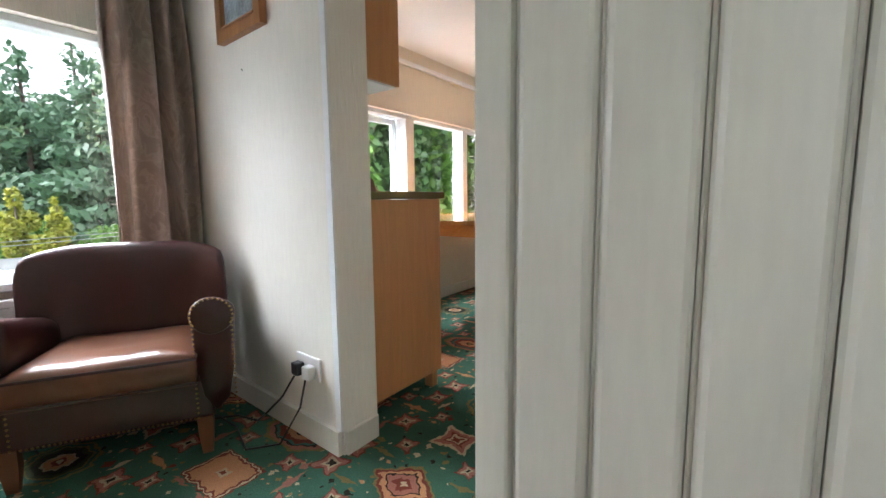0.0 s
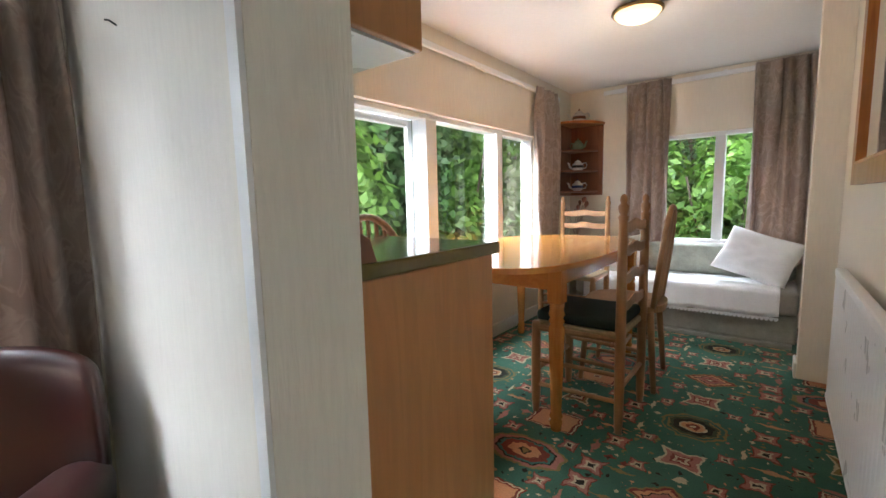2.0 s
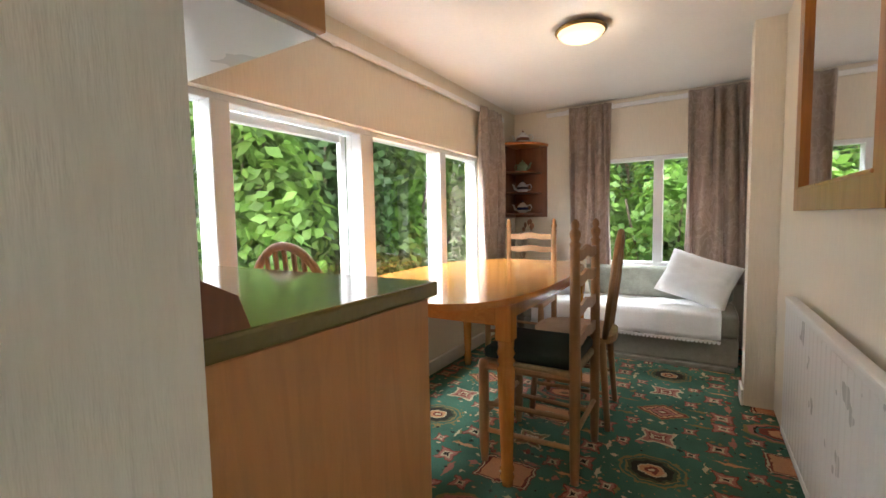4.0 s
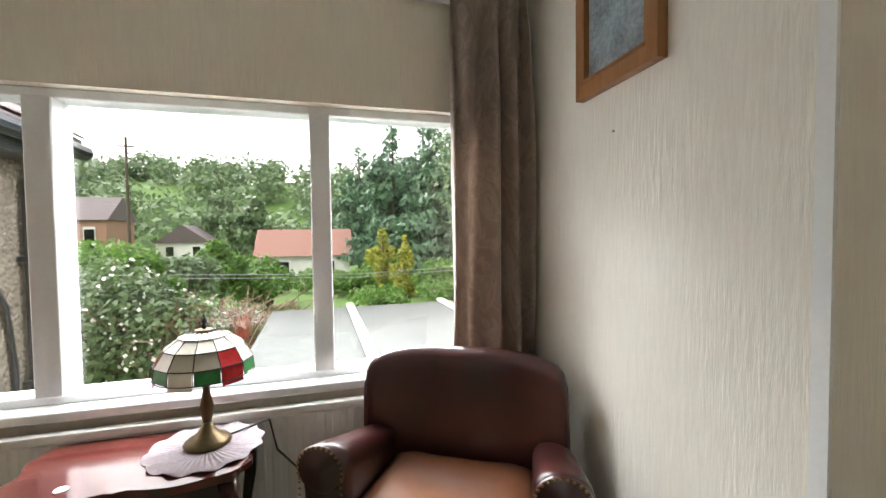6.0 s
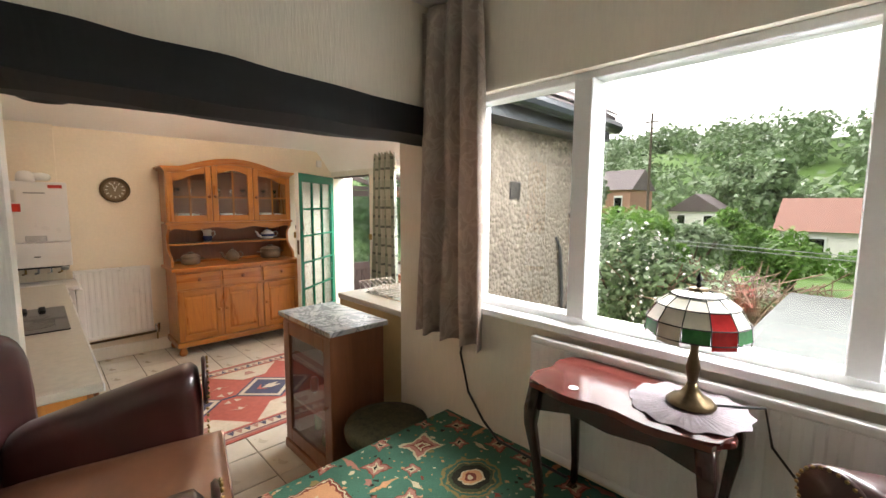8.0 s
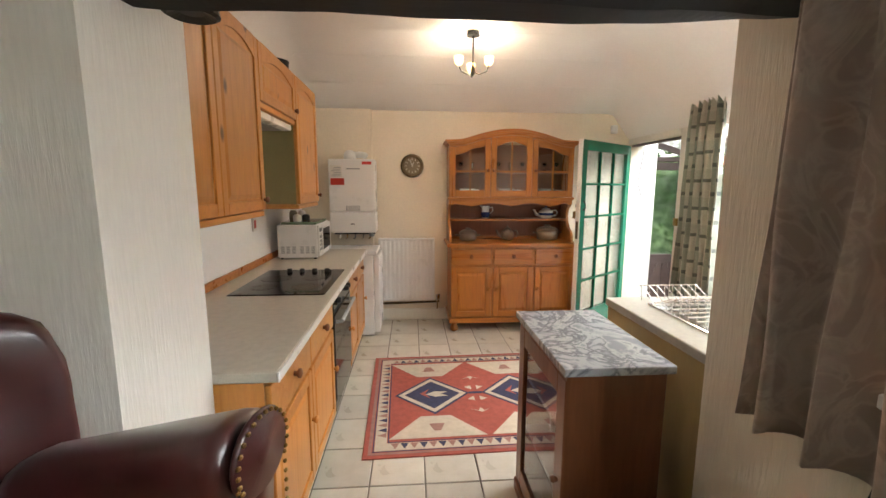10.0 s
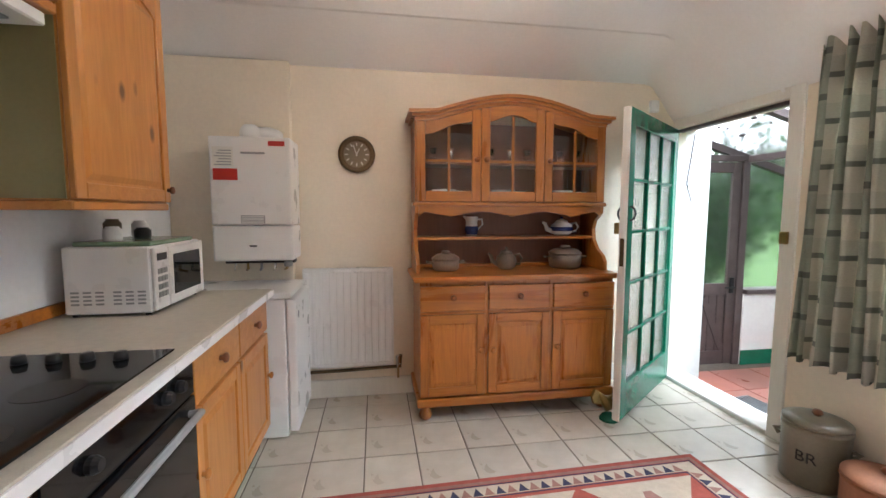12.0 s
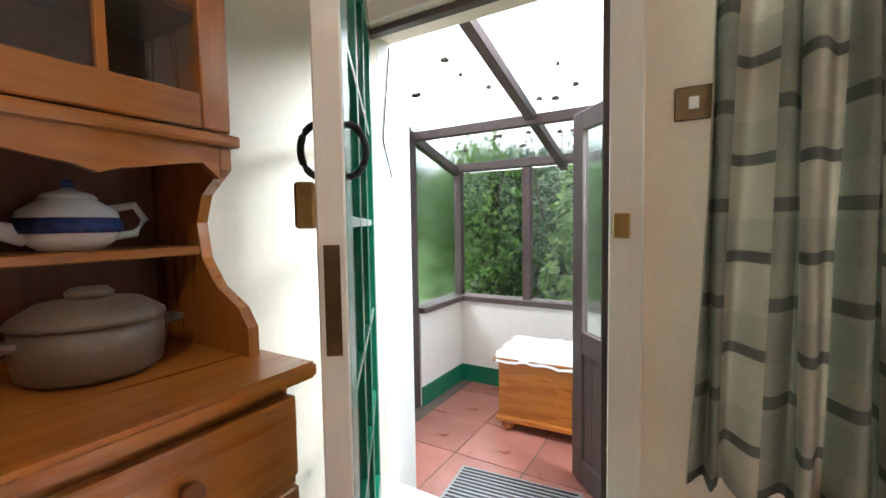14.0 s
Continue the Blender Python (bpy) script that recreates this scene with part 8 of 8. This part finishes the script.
def tree(name, x, y, h, r, n, size, mt, label, seed, conifer=False):
    z = ground_z(x, y)
    t = thing(name, pose(x, y, z), label, "tree")
    rnd2 = random.Random(seed)
    part("trunk", tube(B(), [(0, 0, -0.2), (0.05, 0.03, h * 0.3), (-0.04, 0.05, h * 0.6), (0, 0, h * 0.95)], h * 0.022, 9, h * 0.004), BARK, t, smooth=True)
    bl = []
    if conifer:
        lev = 9
        for i in range(lev):
            f = i / (lev - 1)
            rr = r * (1 - f) ** 0.8 + 0.12 * r
            for q in range(5 if i < 6 else 2):
                a = rnd2.uniform(0, 6.28)
                bl.append((0.5 * rr * math.cos(a), 0.5 * rr * math.sin(a), h * (0.16 + 0.8 * f) + rnd2.uniform(-0.3, 0.3), rr * 0.55, rr * 0.55, h * 0.05))
    else:
        for i in range(14):
            a, f = rnd2.uniform(0, 6.28), rnd2.uniform(0.3, 0.95)
            d = r * rnd2.uniform(0.1, 0.75) * math.sin(math.pi * min(0.95, f))
            k = rnd2.uniform(0.25, 0.42)
            c = (d * math.cos(a), d * math.sin(a), h * f)
            part("limb", tube(B(), [(0, 0, h * f * 0.55), (c[0] * 0.6, c[1] * 0.6, h * f * 0.85), c], h * 0.007, 6, 0.008), BARK, t)
            bl.append((*c, r * k, r * k, h * 0.11))
    leaf_mesh("crown", bl, n, size, mt, seed, t)
    return t


# close greenery round the dining room
rnd = random.Random(3)
for i, (x, y, r, h) in enumerate(((-4.3, 3.3, 0.9, 3.4), (-4.6, 4.7, 1.2, 4.0), (-4.5, 6.3, 1.1, 3.6), (-5.4, 3.9, 1.3, 5.2), (-5.8, 5.8, 1.7, 5.4), (-5.0, 8.0, 1.5, 4.4), (-6.6, 4.6, 1.6, 5.6), (-6.4, 7.6, 1.8, 5.6))):
    shrub("maple_bush", x, y, r, h + 0.4, 5200, 0.105, (LEAF, LEAF_DARK, LEAF)[i % 3], "dense broad-leaved bush close outside the dining window", 40 + i)
for i, (x, y, r, h) in enumerate(((-1.6, 6.4, 0.9, 2.8), (-0.7, 6.2, 0.8, 2.5), (0.2, 6.5, 0.9, 2.8), (-2.4, 7.0, 1.2, 3.4), (-0.9, 7.8, 1.4, 4.2), (0.9, 7.6, 1.3, 4.0))):
    shrub("garden_shrub", x, y, r, h + 0.4, 4600, 0.075, (LEAF, LEAF, LEAF, LEAF_DARK, LEAF_DARK, LEAF_DARK)[i], "bright leafy shrub close outside the end window", 60 + i)
for i, (x, y, h) in enumerate(((-9, 6.4, 8), (-8.6, 9.0, 9), (-3.0, 10.5, 8), (0.5, 11, 8))):
    tree("broadleaf_tree", x, y, h, h * 0.33, 3200, 0.22, LEAF_DARK, "dark green tree behind the bushes", 70 + i)

# garden seen from the lounge
shrub("rhododendron", -7.2, -2.6, 1.35, 1.85, 6000, 0.07, LEAF_PALE_HAZE, "green bush covered in white blossom", 80, "shrub", 520)
shrub("rhododendron", -9.0, -4.4, 1.3, 1.9, 4200, 0.08, LEAF_PALE_HAZE, "large green bush with white blossom", 81, "shrub", 320)
tw = B()
rnd = random.Random(6)
for i in range(260):
    a, d = rnd.uniform(0, 6.28), rnd.uniform(0, 1)
    x, y = 0.75 * math.cos(a) * d, 1.05 * math.sin(a) * d
    tube(tw, [(x, y, rnd.uniform(0, 0.3)), (x * 1.05 + rnd.uniform(-0.15, 0.15), y * 1.05 + rnd.uniform(-0.2, 0.2), rnd.uniform(0.5, 0.9)), (x * 1.2 + rnd.uniform(-0.4, 0.4), y * 1.2 + rnd.uniform(-0.5, 0.5), rnd.uniform(0.5, 1.15))], 0.008, 3)
dead = thing("dead_shrub", pose(-7.5, -1.3, ground_z(-7.5, -1.3)) @ Matrix.Diagonal((1.2, 1.25, 1.25, 1)), "tangle of brown dead twigs in the garden", "shrub")
tagged(part("twigs", tw, TWIG, dead), kind="stuff")
for i, (x, y, r, h, n, s, mt) in enumerate(((-15, -6.5, 1.8, 2.8, 3000, 0.13, LEAF), (-14, -3.6, 1.6, 2.4, 3000, 0.12, LEAF_PALE_HAZE), (-17, -1.6, 1.6, 2.2, 2600, 0.13, LEAF), (-13.5, -9.5, 2.0, 3.2, 3000, 0.14, LEAF_PALE_HAZE), (-20, 3.6, 1.8, 2.2, 2600, 0.14, LEAF), (-16, 4.6, 1.5, 2.0, 2600, 0.12, LEAF), (-14, 6.6, 1.5, 2.4, 3000, 0.11, LEAF), (-19, 8.0, 2.0, 3.2, 2600, 0.14, LEAF_PALE_HAZE), (-11.5, 5.2, 1.1, 1.5, 2600, 0.09, LEAF), (-22, -8, 2.4, 3.2, 2400, 0.17, LEAF), (-24, -4.5, 2.0, 2.6, 2200, 0.16, LEAF_PALE_HAZE), (-10.5, -6.8, 1.5, 2.4, 3000, 0.1, LEAF), (-7.0, -3.9, 0.9, 1.6, 2600, 0.07, LEAF), (-9.0, -1.4, 1.0, 1.0, 2200, 0.08, LEAF_PALE_HAZE), (-21, 0.2, 1.5, 1.4, 2200, 0.13, LEAF), (-22, -2.6, 1.4, 1.5, 2200, 0.13, LEAF_PALE_HAZE), (-13, 2.0, 1.0, 1.1, 2400, 0.08, LEAF), (-19, 1.6, 1.2, 1.5, 2200, 0.11, LEAF), (-12.5, 3.8, 1.0, 1.3, 2400, 0.08, LEAF))):
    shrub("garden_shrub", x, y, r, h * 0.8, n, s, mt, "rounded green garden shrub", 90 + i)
tree("golden_conifer", -16.5, 2.5, 2.9, 0.62, 2600, 0.10, LEAF_GOLD, "small rounded golden yellow conifer in the garden", 110)
tree("golden_conifer", -17.5, 3.6, 2.5, 0.5, 1800, 0.11, LEAF_GOLD, "slim golden yellow conifer in the garden", 111, True)
for i, (x, y, h) in enumerate(((-21, 5.8, 7.6), (-23, 8.5, 10), (-26, 4.6, 9.2), (-25, 12, 11), (-30, 7.5, 11.5), (-22, 15, 10.5), (-30, 14, 13), (-18, 10.5, 8.5), (-27, 19, 12), (-33, 3.2, 9.5), (-20, 20, 11), (-34, 22, 14))):
    tree("conifer", x, y, h * 1.05, h * 0.3, 4600, 0.27, CONIFER, "tall dark conifer at the garden edge", 120 + i, True)
tree("birch_tree", -11.5, 5.0, 6.8, 2.2, 3600, 0.085, LEAF_PALE_HAZE, "thin-leaved birch tree with sky showing through", 140)
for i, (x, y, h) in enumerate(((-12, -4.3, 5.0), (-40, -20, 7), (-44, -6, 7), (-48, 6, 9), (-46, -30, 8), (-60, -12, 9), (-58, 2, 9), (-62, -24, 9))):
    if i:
        tree("broadleaf_tree", x, y, h, h * 0.42, 2400, 0.42, LEAF_PALE_HAZE, "round-headed tree on the far slope", 150 + i)
bl = []
rnd = random.Random(8)
for i in range(620):
    x, y = rnd.uniform(-175, -66), rnd.uniform(-150, 110)
    r = rnd.uniform(2.6, 4.6)
    bl.append((x, y, ground_z(x, y) + r * 0.8, r, r, r * rnd.uniform(0.9, 1.4)))
wood = leaf_mesh("hillside_wood", bl, 52000, 1.0, LEAF_PALE_HAZE, 200)
tagged(wood, "distant mixed woodland covering the hillside", "woodland", kind="stuff")


def far_house(x, y, wx, wy, wallh, roofh, wallm, roofm, label, ridge="y", lift=0.0):
    z = ground_z(x, y) + lift
    t = thing("house", pose(x, y, z), label, "house")
    part("wall", box(B(), -wx / 2, wx / 2, -wy / 2, wy / 2, -1, wallh), wallm, t)
    o = 0.25
    if ridge == "y":
        part("roof", prism(B(), [(-wx / 2 - o, wallh - 0.05), (wx / 2 + o, wallh - 0.05), (0, wallh + roofh)], "y", -wy / 2 - o, wy / 2 + o), roofm, t)
    else:
        part("roof", prism(B(), [(-wy / 2 - o, wallh - 0.05), (wy / 2 + o, wallh - 0.05), (0, wallh + roofh)], "x", -wx / 2 - o, wx / 2 + o), roofm, t)
    for i in range(2):
        yy = -wy * 0.25 + wy * 0.5 * i
        w = part("window", box(B(), wx / 2 + 0.005, wx / 2 + 0.06, yy - 0.45, yy + 0.45, wallh * 0.3, wallh * 0.85), WHITE, t)
        part("pane", box(B(), wx / 2 + 0.061, wx / 2 + 0.07, yy - 0.38, yy + 0.38, wallh * 0.35, wallh * 0.8), DARKGLASS, w)
    return t


far_house(-28, -0.6, 4.2, 5.0, 1.85, 1.5, WHITEWASH, REDROOF, "white bungalow with a red tiled roof in the garden")
far_house(-55, -14, 5, 5.2, 2.3, 1.9, WHITEWASH, SLATE, "white gabled house with dark timbering", "x", 0.6)
far_house(-48, -20.5, 6, 5.0, 4.4, 2.2, BRICKWALL, SLATE, "pink brick house with slate roof among trees", "y", 0.8)
pole2 = thing("utility_pole", pose(-40, -14.4, ground_z(-40, -14.4)), "wooden utility pole standing above the trees", "utility pole")
part("pole", tube(B(), [(0, 0, -0.5), (0, 0, 11.4)], 0.14, 8, 0.1), BARK, pole2)
part("crossarm", box(B(), -0.06, 0.06, -0.6, 0.6, 10.6, 10.72), BARK, pole2)
for z in (0.62, 0.70):
    tagged(part("washing_line", tube(B(), [(-10.5, -3.5, z + 0.15), (-10.5, 1, z), (-10.5, 7.0, z + 0.2)], 0.008, 4), GREYPLASTIC), "thin washing line stretched across the garden", "washing line")
for y in (-3.5, 7.0):
    tagged(part("line_post", tube(B(), [(-10.5, y, ground_z(-10.5, y) - 0.1), (-10.5, y, 0.95)], 0.03, 8), GREYPLASTIC), "grey post holding the washing line", "post")

# greenery round the porch and kitchen window
for i, (x, y, r, h, mt) in enumerate(((-8.2, -5.6, 1.2, 3.0, LEAF_DARK), (-7.9, -4.9, 1.0, 2.3, LEAF), (-8.6, -7.4, 1.4, 3.2, LEAF), (-9.8, -7.4, 1.5, 3.6, LEAF_DARK), (-6.6, -8.6, 1.4, 3.0, LEAF_DARK), (-4.2, -8.8, 1.4, 2.8, LEAF))):
    shrub("hedge_bush", x, y, r, h + 0.3, 4200, 0.085, mt, "green hedge bush behind the porch glass", 170 + i)
for i, (x, y, h) in enumerate(((-9.5, -3.0, 1.9), (-15.5, -2.9, 2.4))):
    tree("apple_tree", x, y, h, h * 0.4, 2600, 0.10, LEAF, "small bright green garden tree", 190 + i)

# ---- floor tiles ----


def tile_field(floor, x0, x1, y0, y1, px, py, ox, oy, gap, top, mt, seed):
    """Tiles as pieces of the floor, all alike, each very slightly askew."""
    bm = B()
    hx2, hy2 = px / 2 - gap / 2, py / 2 - gap / 2
    box(bm, -hx2, hx2, -hy2, hy2, -0.012, 0.0, 0.0025)
    first = part("tile", bm, mt, floor)
    rnd3 = random.Random(seed)
    i0, i1 = math.ceil((x0 - ox) / px), math.floor((x1 - ox) / px)
    j0, j1 = math.ceil((y0 - oy) / py), math.floor((y1 - oy) / py)
    made = 0
    for i in range(i0, i1 + 1):
        for j in range(j0, j1 + 1):
            o = first if not made else new("tile", first.data)
            o.parent = floor
            o.matrix_basis = pose(ox + px * i, oy + py * j, top + rnd3.uniform(-0.0008, 0.0004), rnd3.uniform(-0.15, 0.15), rnd3.uniform(-0.15, 0.15), rnd3.uniform(-0.25, 0.25))
            made += 1


tile_field(kitchen_floor, -3.5, 0.2, -5.3, -1.4, 0.284, 0.318, -0.918, -4.555, 0.007, 0.0, FLOORTILE, 1)
tile_field(porch_floor, -5.5, -3.7, -5.9, -4.1, 0.45, 0.45, -4.6, -5.1, 0.008, PZ, QUARRY, 2)
